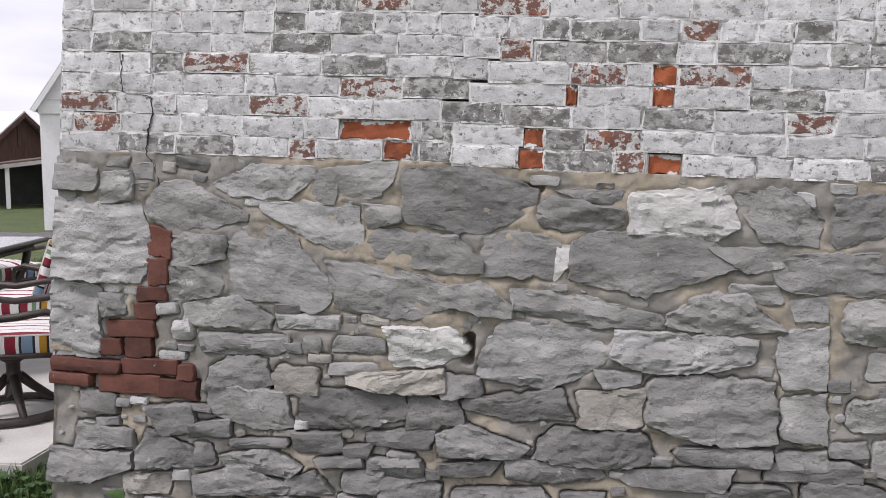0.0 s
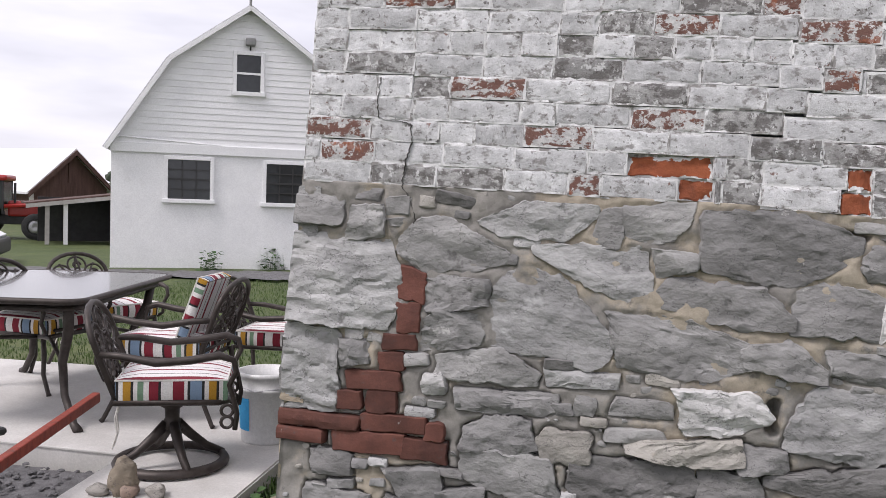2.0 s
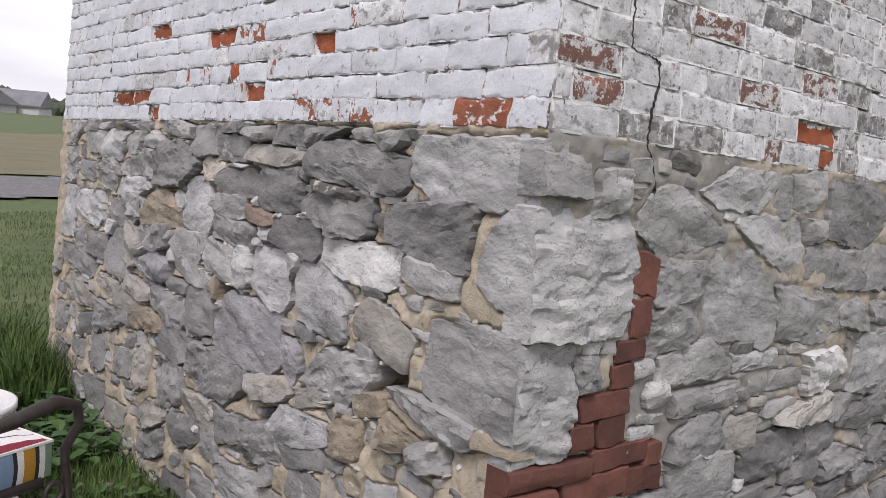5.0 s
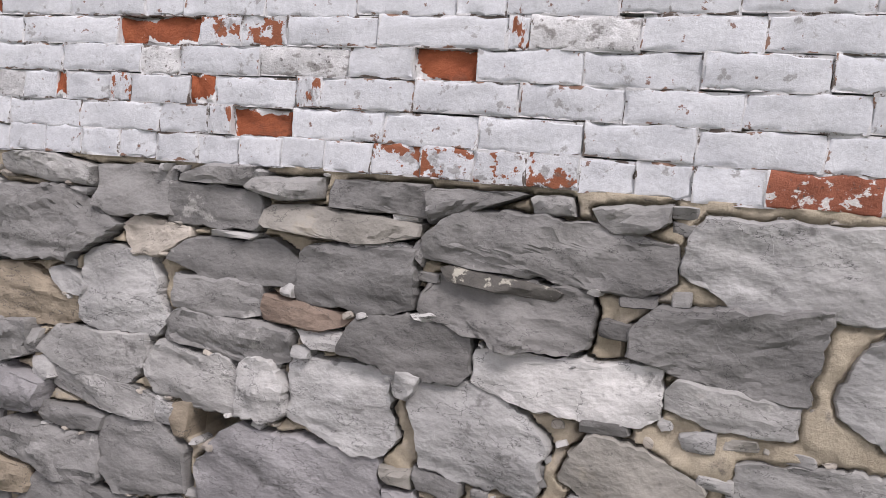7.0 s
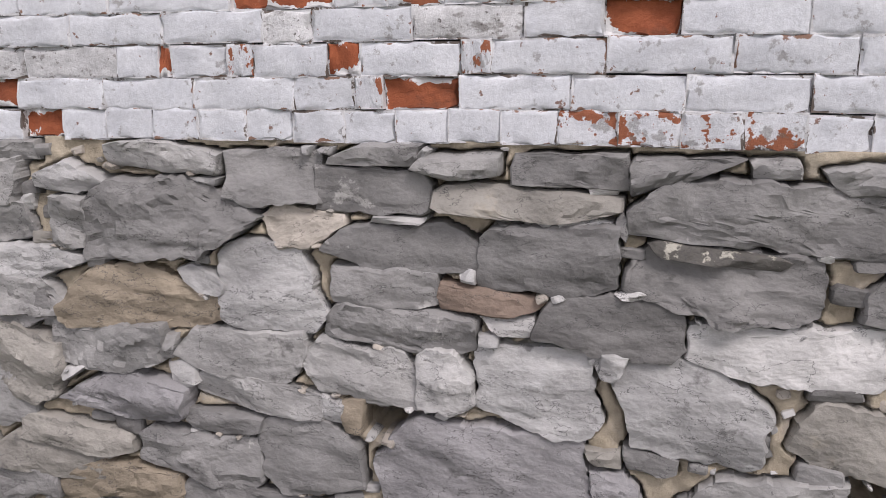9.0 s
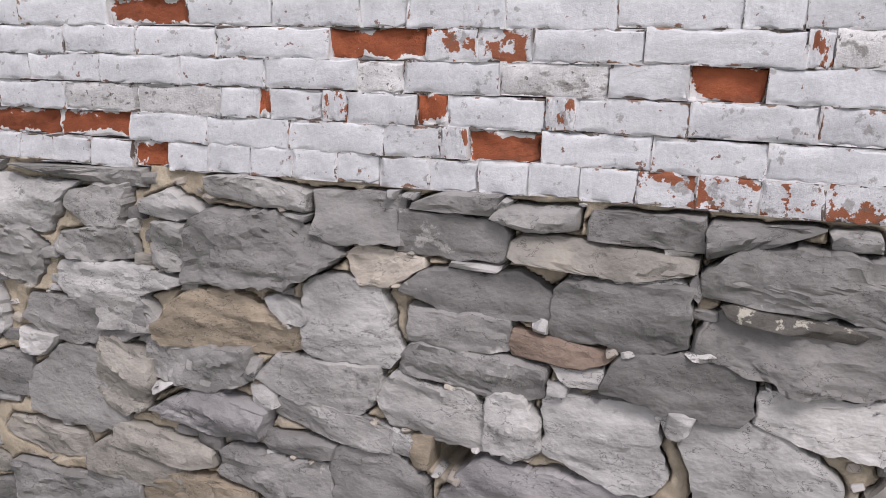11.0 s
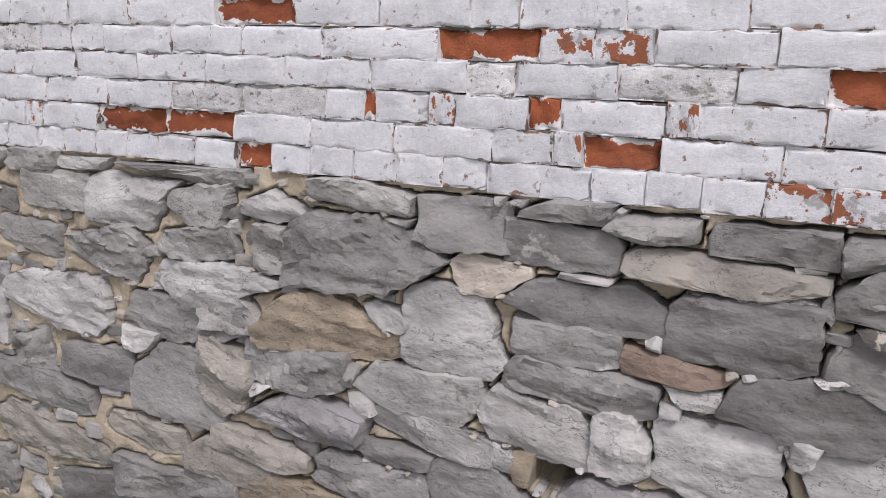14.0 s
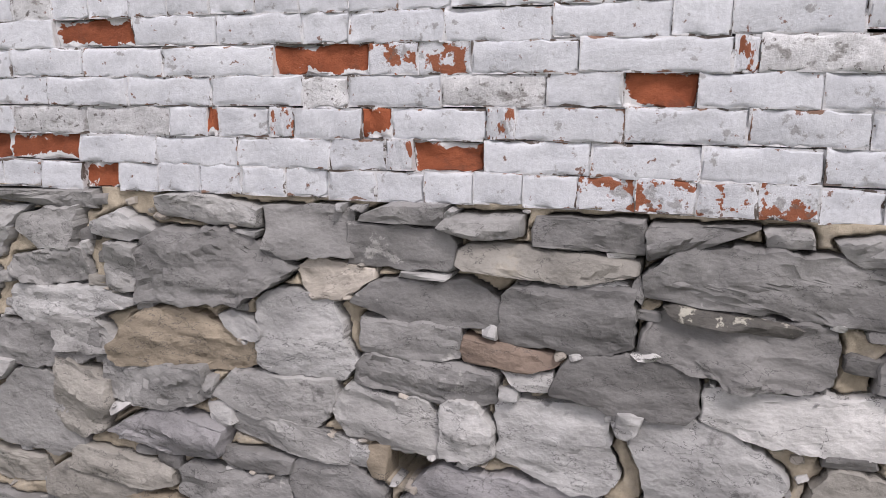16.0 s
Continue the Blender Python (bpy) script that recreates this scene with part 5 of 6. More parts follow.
# ------------------------------------------------------------ farmyard: shed, lean-to, tractor, car
BROWN_WOOD = material("brown_boards", (0.075, 0.042, 0.036), (0.14, 0.085, 0.07), scale=2, stretch=(3, 3, 0.5), bump=0.4, bump_size=0.01, fine=14, vary=0.1)
TIN_WHITE = material("white_tin_roof", (0.74, 0.74, 0.75), (0.84, 0.84, 0.85), scale=1.5, rough=0.45, bump=0.1, vary=0)
RED_PAINT = material("red_enamel", (0.30, 0.014, 0.012), (0.42, 0.025, 0.02), scale=5, rough=0.35, bump=0.1, vary=0, coat=0.3)
TYRE = material("tyre_rubber", (0.016, 0.016, 0.017), (0.032, 0.032, 0.033), scale=20, rough=0.85, bump=0.4, vary=0)
RIM = material("rim_silver", (0.35, 0.35, 0.36), (0.5, 0.5, 0.51), scale=10, rough=0.4, metal=0.7, bump=0, vary=0)
CAR_WHITE = material("car_white", (0.70, 0.71, 0.73), (0.78, 0.79, 0.81), scale=1, rough=0.25, bump=0, vary=0, coat=0.6)
CAB_GLASS = material("cab_glass", (0.02, 0.032, 0.03), (0.045, 0.06, 0.058), scale=1.5, rough=0.22, bump=0, vary=0)




def gable_shed():
    """Ridge runs along local y; the gable end with its boards stands at y = 0."""
    b = thing("shed", "brown wooden shed with a bright tin roof", "shed", at=pose(-20.9, 29.7, 0, 0, 0, 75))
    part("wall", prism_bm([(-1.9, -0.1), (1.9, -0.1), (1.9, 1.5), (0, 3.0), (-1.9, 1.5)], 0.0, 11), BROWN_WOOD, b, "weathered brown boards")
    for s in (-1, 1):
        part("roof", prism_bm([(0, 3.03), (0, 3.12), (s * 2.3, 1.29), (s * 2.3, 1.2)], -0.3, 11.3), TIN_WHITE, b)
        part("barge_board", prism_bm([(0, 2.85), (0, 3.05), (s * 2.25, 1.28), (s * 2.25, 1.08)], -0.34, -0.28), BROWN_WOOD, b)
    part("corner_post", box_bm(-1.95, -0.03, 0, -1.8, 0.06, 1.45), WHITE, b)
    part("batten", box_bm(-0.15, -0.05, 1.7, -0.02, 0.0, 2.5), BROWN_WOOD, b)


gable_shed()


def lean_to():
    b = thing("lean_to", "open lean-to with a dark inside and pale roof edge", "shelter", at=pose(-13.0, 17.1, 0, 0, 0, 40))
    part("back_wall", box_bm(-0.1, 1.6, 0, 1.9, 1.7, 1.2), BLACK, b)
    part("side_wall", box_bm(1.75, 0.0, 0, 1.85, 1.6, 1.2), BLACK, b)
    part("roof", prism_bm([(-0.5, 1.02), (-0.5, 1.06), (2.0, 1.38), (2.0, 1.34)], -0.2, 1.8), BROWN_WOOD, b)
    part("fascia", prism_bm([(-0.5, 0.92), (-0.5, 1.02), (2.0, 1.34), (2.0, 1.24)], -0.24, -0.2), LOUVRE, b)
    for x in (-0.05, 0.38):
        part("post", box_bm(x, -0.1, 0, x + 0.1, 0.0, 1.05), WHITE if x > 0 else LOUVRE, b)


lean_to()


def wheel(parent, x, y, r, w, rim=0.6):
    prof = [(r * rim, -w / 2), (r * 0.94, -w / 2), (r, -w * 0.36), (r, w * 0.36), (r * 0.94, w / 2), (r * rim, w / 2)]
    turn = Matrix.Translation((x, y, r)) @ pose(0, 0, 0, 90, 0, 0)
    t, d = lathe_bm(prof, 28), lathe_bm([(0.001, -w * 0.3), (r * 0.2, -w * 0.34), (r * rim * 0.9, -w * 0.42), (r * rim, -w * 0.3), (r * rim, w * 0.3), (r * rim * 0.9, w * 0.42), (r * 0.2, w * 0.34), (0.001, w * 0.3)], 20)
    for bm in (t, d):
        bmesh.ops.transform(bm, matrix=turn, verts=bm.verts)
    tyre = part("wheel", t, TYRE, parent, smooth=True)
    part("rim", d, RIM, tyre, smooth=True)


def tractor():
    """Front along local +x."""
    b = thing("tractor", "red farm tractor with a glazed cab", "tractor", at=pose(-15.9, 18.6, 0, 0, 0, 25))
    part("bonnet", box_bm(0.55, -0.28, 0.62, 1.75, 0.28, 1.06, 0.06), RED_PAINT, b)
    part("chassis", box_bm(-0.6, -0.22, 0.4, 1.7, 0.22, 0.64, 0.02), BLACK, b)
    cab = part("cab", box_bm(-0.72, -0.52, 0.8, 0.5, 0.52, 1.62, 0.05), CAB_GLASS, b, "tinted cab glass")
    part("roof", box_bm(-0.85, -0.6, 1.6, 0.6, 0.6, 1.76, 0.06), RED_PAINT, cab)
    for x in (-0.72, 0.46):
        for y in (-0.54, 0.5):
            part("pillar", box_bm(x, y, 0.7, x + 0.05, y + 0.05, 1.64), BLACK, cab)
    for y in (-0.72, 0.72):
        part("fender", prism_bm([(-0.85, 0.7), (-0.6, 1.02), (0.0, 1.05), (0.3, 0.85), (0.3, 0.78), (-0.05, 0.95), (-0.55, 0.93), (-0.8, 0.66)], y - 0.17, y + 0.17), RED_PAINT, b)
        wheel(b, -0.3, y, 0.56, 0.34, 0.55)
        wheel(b, 1.35, y * 0.85, 0.36, 0.22, 0.55)
    part("loader_arm", tube_bm([(0.5, 0.42, 0.9), (1.3, 0.42, 0.95), (1.9, 0.42, 0.4)], 0.06, 6), RED_PAINT, b)
    part("loader_arm", tube_bm([(0.5, -0.42, 0.9), (1.3, -0.42, 0.95), (1.9, -0.42, 0.4)], 0.06, 6), RED_PAINT, b)
    part("bucket", prism_bm([(1.9, 0.1), (2.35, 0.1), (2.35, 0.15), (2.0, 0.2), (1.95, 0.6), (1.88, 0.6)], -0.65, 0.65), BLACK, b)
    part("exhaust", tube_bm([(0.75, -0.3, 1.0), (0.75, -0.3, 1.55)], 0.035), BLACK, b)


tractor()


def small_car():
    b = thing("car", "small white vehicle with a black bumper beside the lawn", "car", at=pose(-11.35, 11.0, 0, 0, 0, 30))
    part("body", prism_bm([(-2.9, 0.3), (1.35, 0.3), (1.42, 0.5), (1.2, 0.62), (0.2, 0.78), (-0.5, 0.86), (-2.9, 0.86)], -0.75, 0.75), CAR_WHITE, b)
    part("bumper", box_bm(1.1, -0.78, 0.16, 1.5, 0.78, 0.46, 0.06), BLACK, b)
    part("windscreen", prism_bm([(-0.55, 0.86), (-1.2, 1.3), (-2.6, 1.3), (-2.8, 0.86)], -0.68, 0.68), CAB_GLASS, b)
    for x in (0.75, -2.2):
        for y in (-0.68, 0.68):
            wheel(b, x, y, 0.3, 0.2)


small_car()


# ------------------------------------------------------------ pickup truck
def pickup():
    """Rear at local x = 0, front along +x."""
    b = thing("pickup_truck", "white pickup truck with a yellow tailgate", "truck", at=pose(0.35, 18.6, 0, 0, 0, math.degrees(math.atan2(0.94, -0.34))))
    yellow = material("yellow_paint", (0.60, 0.26, 0.012), (0.70, 0.32, 0.018), scale=3, rough=0.35, bump=0.05, vary=0, coat=0.3)
    bed = [(0.02, 0.68), (0.02, 1.16), (2.15, 1.16), (2.15, 0.52), (1.75, 0.52), (1.62, 0.86), (1.3, 0.98), (0.95, 0.9), (0.78, 0.6), (0.4, 0.6)]
    for y in (-0.93, 0.83):
        part("bed_side", prism_bm(bed, y, y + 0.1), CAR_WHITE, b)
    part("bed_floor", box_bm(0.05, -0.83, 0.72, 2.1, 0.83, 0.8), BLACK, b)
    hull = [(2.15, 0.45), (2.15, 1.2), (3.95, 1.2), (4.1, 1.16), (5.2, 1.06), (5.35, 0.9), (5.35, 0.5), (4.95, 0.5), (4.8, 0.85), (4.5, 0.96), (4.2, 0.85), (4.02, 0.45)]
    part("cab_body", prism_bm(hull, -0.92, 0.92), CAR_WHITE, b)
    g = bmesh.new()
    lo = [(2.2, -0.88, 1.18), (2.2, 0.88, 1.18), (3.95, 0.88, 1.18), (3.95, -0.88, 1.18)]
    hi = [(2.36, -0.72, 1.78), (2.36, 0.72, 1.78), (3.3, 0.72, 1.78), (3.3, -0.72, 1.78)]
    a, c = [g.verts.new(p) for p in lo], [g.verts.new(p) for p in hi]
    g.faces.new(a), g.faces.new(c)
    for i in range(4):
        g.faces.new((a[i], a[(i + 1) % 4], c[(i + 1) % 4], c[i]))
    cab = part("cab", g, CAB_GLASS, b, "tinted cab windows")
    part("roof", box_bm(2.3, -0.76, 1.74, 3.38, 0.76, 1.84, 0.04), CAR_WHITE, cab)
    for p, q in zip(lo, hi):
        part("pillar", tube_bm([p, q], 0.05, 6), CAR_WHITE, cab)
    part("light_bar", box_bm(2.6, -0.4, 1.84, 2.8, 0.4, 1.92, 0.03), BLACK, b)
    part("rear_shelf", box_bm(2.12, -0.8, 1.16, 2.22, 0.8, 1.24), CAR_WHITE, b)
    gate = part("tailgate", box_bm(-0.03, -0.8, 0.68, 0.03, 0.8, 1.16, 0.012), yellow, b, "yellow tailgate")
    part("gate_handle", box_bm(-0.05, -0.1, 1.02, -0.03, 0.1, 1.1, 0.008), BLACK, gate)
    for y in (-0.68, -0.3, 0.1, 0.45):
        part("reflector", box_bm(-0.045, y, 0.69, -0.03, y + 0.22, 0.735), WHITE if y in (-0.3, 0.45) else RED_PAINT, gate)
    bumper = part("bumper", box_bm(-0.2, -0.92, 0.48, 0.06, 0.92, 0.66, 0.03), BLACK, b)
    part("number_plate", box_bm(-0.225, -0.16, 0.5, -0.2, 0.16, 0.64), WHITE, bumper)
    for y in (-0.92, 0.82):
        part("tail_light", box_bm(-0.02, y, 0.74, 0.05, y + 0.1, 1.1, 0.01), RED_PAINT, b)
    for y in (-1.14, 0.96):
        part("mirror", box_bm(3.75, y, 1.12, 3.85, y + 0.18, 1.36, 0.03), BLACK, b)
    part("door_handle", box_bm(2.5, 0.92, 0.98, 2.66, 0.95, 1.04), BLACK, b)
    part("front_bumper", box_bm(5.2, -0.92, 0.4, 5.5, 0.92, 0.62, 0.04), BLACK, b)
    part("underbody", box_bm(0.3, -0.6, 0.34, 5.0, 0.6, 0.6), BLACK, b)
    part("arch_liner", box_bm(0.75, -0.8, 0.5, 1.8, 0.8, 0.85), BLACK, b)
    part("arch_liner", box_bm(4.1, -0.8, 0.5, 4.9, 0.8, 0.85), BLACK, b)
    for x in (1.28, 4.5):
        for y in (-0.8, 0.8):
            wheel(b, x, y, 0.39, 0.26)


pickup()


def tank():
    b = thing("water_tank", "blue plastic tank standing beside the porch", "tank", at=pose(-2.98, 19.7, 0))
    blue = material("blue_plastic", (0.03, 0.16, 0.30), (0.07, 0.25, 0.42), scale=2.5, rough=0.45, bump=0.1, vary=0)
    part("body", lathe_bm([(0.30, 0.0), (0.30, 0.12), (0.32, 0.14), (0.33, 0.5), (0.33, 0.9), (0.30, 1.05), (0.18, 1.13), (0.001, 1.15)], 28), blue, b, smooth=True)
    part("base_ring", lathe_bm([(0.34, 0.0), (0.34, 0.1), (0.3, 0.12)], 28), material("dark_blue", (0.02, 0.07, 0.16), (0.03, 0.1, 0.2), vary=0), b, smooth=True)
    part("handle", tube_bm([(0.1, 0, 1.1), (0.12, 0, 1.24), (0.22, 0, 1.22), (0.26, 0, 1.05)], 0.02), RIM, b)


tank()


def hopper_cart():
    b = thing("dump_cart", "grey steel dump cart standing in the yard", "cart", at=pose(3.95, 28.5, 0, 0, 0, 20))
    grey = material("cart_grey", (0.10, 0.10, 0.10), (0.19, 0.19, 0.19), scale=4, vary=0)
    part("hopper", prism_bm([(-0.55, 1.45), (0.6, 1.5), (0.5, 1.05), (0.3, 0.72), (-0.35, 0.72), (-0.5, 1.05)], -0.45, 0.45), grey, b)
    part("rim", box_bm(-0.62, -0.5, 1.42, 0.66, 0.5, 1.52, 0.02), RIM, b)
    part("frame", box_bm(-0.35, -0.4, 0.25, 0.35, 0.4, 0.72, 0.02), BLACK, b)
    for y in (-0.42, 0.42):
        wheel(b, 0.0, y, 0.25, 0.14)
    part("tongue", tube_bm([(-0.4, 0, 0.25), (-1.2, 0, 0.2)], 0.04), BLACK, b)


hopper_cart()


# ------------------------------------------------------------ far houses, trees and rise
def far_house(x, y, w, d, h, turn, wall, roof):
    b = thing("house", "distant pale house with a grey roof", "house", group="distant houses", at=pose(x, y, 0, 0, 0, turn))
    part("wall", box_bm(-w / 2, 0, -0.5, w / 2, d, h), wall, b)
    part("roof", prism_bm([(-w / 2 - 0.4, h), (0, h + w * 0.32), (w / 2 + 0.4, h), (w / 2 + 0.4, h - 0.2), (-w / 2 - 0.4, h - 0.2)], -0.4, d + 0.4), roof, b)
    for k in range(3):
        for z in (0.9, 3.3):
            if z + 1.2 < h:
                u = -w / 2 + w * (k + 0.5) / 3
                part("window", box_bm(u - 0.5, -0.03, z, u + 0.5, 0.0, z + 1.2), GLASS_DARK, b)


FAR_WALL = material("far_siding", (0.42, 0.42, 0.43), (0.55, 0.55, 0.56), scale=0.3, bump=0, vary=0.2)
FAR_ROOF = material("far_roof", (0.13, 0.13, 0.145), (0.2, 0.2, 0.215), scale=0.5, bump=0, vary=0.2)
for row in ((7.5, 150, 8, 10, 2.3, 80), (13.5, 152, 7, 10, 2.1, 75), (21, 148, 8, 9, 1.7, 10), (28, 150, 7, 10, 1.6, 70), (33, 156, 8, 10, 1.5, 20), (42, 160, 8, 9, 1.5, 60)):
    far_house(*row, FAR_WALL, FAR_ROOF)


def far_trees():
    r = random.Random(4)
    bm = bmesh.new()
    for _ in range(130):
        x, y = r.uniform(-170, 90), 175 + r.uniform(0, 40)
        top = r.uniform(1.5, 4.0) + (2.5 if x < -60 else 0)
        for _ in range(7):
            c = Vector((x + r.uniform(-2.5, 2.5), y + r.uniform(-2, 2), r.uniform(0.3, top)))
            got = bmesh.ops.create_icosphere(bm, subdivisions=1, radius=r.uniform(0.8, 2.0))["verts"]
            for v in got:
                v.co = v.co * (1 + 0.35 * noise.noise(v.co * 1.3 + c)) + c
    tagged(mesh_object("far_woods", bm, material("far_foliage", (0.035, 0.05, 0.03), (0.075, 0.09, 0.06), scale=0.6, bump=0, vary=0)), "distant hedges and woods on the skyline", "woods", kind="stuff")


far_trees()


# ------------------------------------------------------------ house with a raised porch
def porch_house():
    b = thing("porch_house", "house with a raised white railed porch over a dark undercroft", "house", at=pose(7.4, 0, 0))
    part("wall", box_bm(2.4, -9, -0.1, 8, 1.6, 5.0), WHITE, b)
    part("deck", box_bm(0, -9, 1.98, 2.5, 1.5, 2.2, 0.01), WHITE, b)
    # An added black sheet paints in the shade beneath the deck.
    part("undercroft", box_bm(1.2, -9, 0.2, 1.3, 1.5, 1.97), BLACK, b, "black sheet standing in for the shade below the deck")
    part("bank", box_bm(0.9, -9, -0.1, 1.6, 1.5, 0.62, 0.05), MATS["tan_dirt"], b)
    part("top_rail", box_bm(0.02, -9, 3.05, 0.1, 1.5, 3.12), WHITE, b)
    part("bottom_rail", box_bm(0.03, -9, 2.28, 0.09, 1.5, 2.33), WHITE, b)
    for k in range(100):
        y = -8.9 + k * 0.105
        part("baluster", box_bm(0.04, y, 2.33, 0.08, y + 0.035, 3.05), WHITE, b)
    for y in (-8.9, -5.4, -1.9, 1.42):
        part("post", box_bm(0.0, y, -0.05, 0.1, y + 0.1, 1.98), WHITE, b)


porch_house()

# ------------------------------------------------------------ patio furniture
STRIPES = ((0.0, (0.70, 0.68, 0.66)), (0.07, (0.21, 0.015, 0.03)), (0.20, (0.70, 0.68, 0.66)), (0.24, (0.02, 0.02, 0.02)), (0.27, (0.19, 0.27, 0.38)),
           (0.41, (0.02, 0.02, 0.02)), (0.44, (0.70, 0.68, 0.66)), (0.49, (0.42, 0.22, 0.02)), (0.58, (0.02, 0.02, 0.02)), (0.61, (0.66, 0.64, 0.62)),
           (0.66, (0.16, 0.26, 0.17)), (0.73, (0.70, 0.68, 0.66)), (0.79, (0.21, 0.015, 0.03)), (0.90, (0.02, 0.02, 0.02)), (0.93, (0.70, 0.68, 0.66)))


def stripe_material(name, axis, period, stops=STRIPES):
    m = bpy.data.materials.new(name)
    m.use_nodes = True
    nt = m.node_tree
    bs = nt.nodes["Principled BSDF"]
    tc, sep, div, fr = (nt.nodes.new("ShaderNodeTexCoord"), nt.nodes.new("ShaderNodeSeparateXYZ"), nt.nodes.new("ShaderNodeMath"), nt.nodes.new("ShaderNodeMath"))
    div.operation, div.inputs[1].default_value, fr.operation = "DIVIDE", period, "FRACT"
    r = ramp_node(nt, stops)
    r.color_ramp.interpolation = "CONSTANT"
    nt.links.new(tc.outputs["Object"], sep.inputs[0])
    nt.links.new(sep.outputs[axis], div.inputs[0])
    nt.links.new(div.outputs[0], fr.inputs[0])
    nt.links.new(fr.outputs[0], r.inputs[0])
    weave = noise_node(nt, tc.outputs["Object"], 160.0, 3.0, 0.6)
    nt.links.new(mix_node(nt, 0.3, r.outputs[0], mix_node(nt, 1.0, r.outputs[0], ramp_out(nt, weave), "MULTIPLY")), bs.inputs["Base Color"])
    bs.inputs["Roughness"].default_value = 0.9
    bn = nt.nodes.new("ShaderNodeBump")
    bn.inputs["Strength"].default_value, bn.inputs["Distance"].default_value = 0.4, 0.004
    nt.links.new(noise_node(nt, tc.outputs["Object"], 14.0, 4.0, 0.6), bn.inputs["Height"])
    nt.links.new(bn.outputs[0], bs.inputs["Normal"])
    return m


TOP_STRIPE = stripe_material("striped_cloth_top", "Y", 0.30, ((0.0, (0.72, 0.70, 0.69)), (0.14, (0.20, 0.02, 0.035)), (0.24, (0.72, 0.70, 0.69)), (0.36, (0.05, 0.04, 0.04)),
                                                              (0.38, (0.72, 0.70, 0.69)), (0.56, (0.22, 0.03, 0.05)), (0.63, (0.72, 0.70, 0.69)), (0.80, (0.28, 0.25, 0.24)), (0.84, (0.72, 0.70, 0.69))))
SIDE_STRIPE_X = stripe_material("striped_cloth_side", "X", 0.42)
SIDE_STRIPE_Y = stripe_material("striped_cloth_end", "Y", 0.42)
CORD = material("cream_cord", (0.6, 0.58, 0.54), (0.7, 0.68, 0.64), vary=0)


def cushion(parent, x0, x1, y0, y1, z0, z1, m=None):
    """A boxed seat cushion: a puffed top, a striped boxing strip on each side, and piping."""
    n, r = 10, 0.035
    bm = bmesh.new()
    grid = []
    for j in range(n + 1):
        for i in range(n + 1):
            u, v = i / n * 2 - 1, j / n * 2 - 1
            puff = (1 - u ** 4) * (1 - v ** 4)
            grid.append(bm.verts.new((x0 + (x1 - x0) * (u + 1) / 2, y0 + (y1 - y0) * (v + 1) / 2, z1 - 0.02 + 0.03 * puff + 0.006 * noise.noise((u * 3, v * 3, 1)))))
    for j in range(n):
        for i in range(n):
            a = j * (n + 1) + i
            bm.faces.new((grid[a], grid[a + 1], grid[a + n + 2], grid[a + n + 1]))
    top = part("cushion", bm, TOP_STRIPE, parent, "boxed cushion in red, white, blue and mustard stripes", smooth=True)
    under = part("underside", box_bm(x0 + 0.01, y0 + 0.01, z0, x1 - 0.01, y1 - 0.01, z0 + 0.01), TOP_STRIPE, top)
    sides = []
    for name, p, q, mat in (("boxing", (x0, y0), (x1, y0), SIDE_STRIPE_X), ("boxing", (x1, y0), (x1, y1), SIDE_STRIPE_Y), ("boxing", (x1, y1), (x0, y1), SIDE_STRIPE_X), ("boxing", (x0, y1), (x0, y0), SIDE_STRIPE_Y)):
        sb = bmesh.new()
        d = (Vector((*q, 0)) - Vector((*p, 0)))
        out = Vector((d.y, -d.x, 0)).normalized()
        rows = []
        for k, f in enumerate((0, 0.25, 0.5, 0.75, 1)):
            bulge = 0.014 * math.sin(math.pi * f)
            rows.append([sb.verts.new(Vector((*p, 0)) + d * i / 8 + out * bulge * math.sin(math.pi * min(1, max(0, i / 8)) * 0.9 + 0.16) + Vector((0, 0, z0 + (z1 - 0.02 - z0) * f))) for i in range(9)])
        for a, b in zip(rows, rows[1:]):
            for i in range(8):
                sb.faces.new((a[i], a[i + 1], b[i + 1], b[i]))
        sides.append(part(name, sb, mat, top, smooth=True))
    ring = [(x0, y0), (x1, y0), (x1, y1), (x0, y1)]
    pipe = part("piping", tube_bm([(x, y, z1 - 0.02) for x, y in ring], 0.006, 6, closed=True), CORD, top)
    if m is not None:
        top.matrix_basis = m
    return top


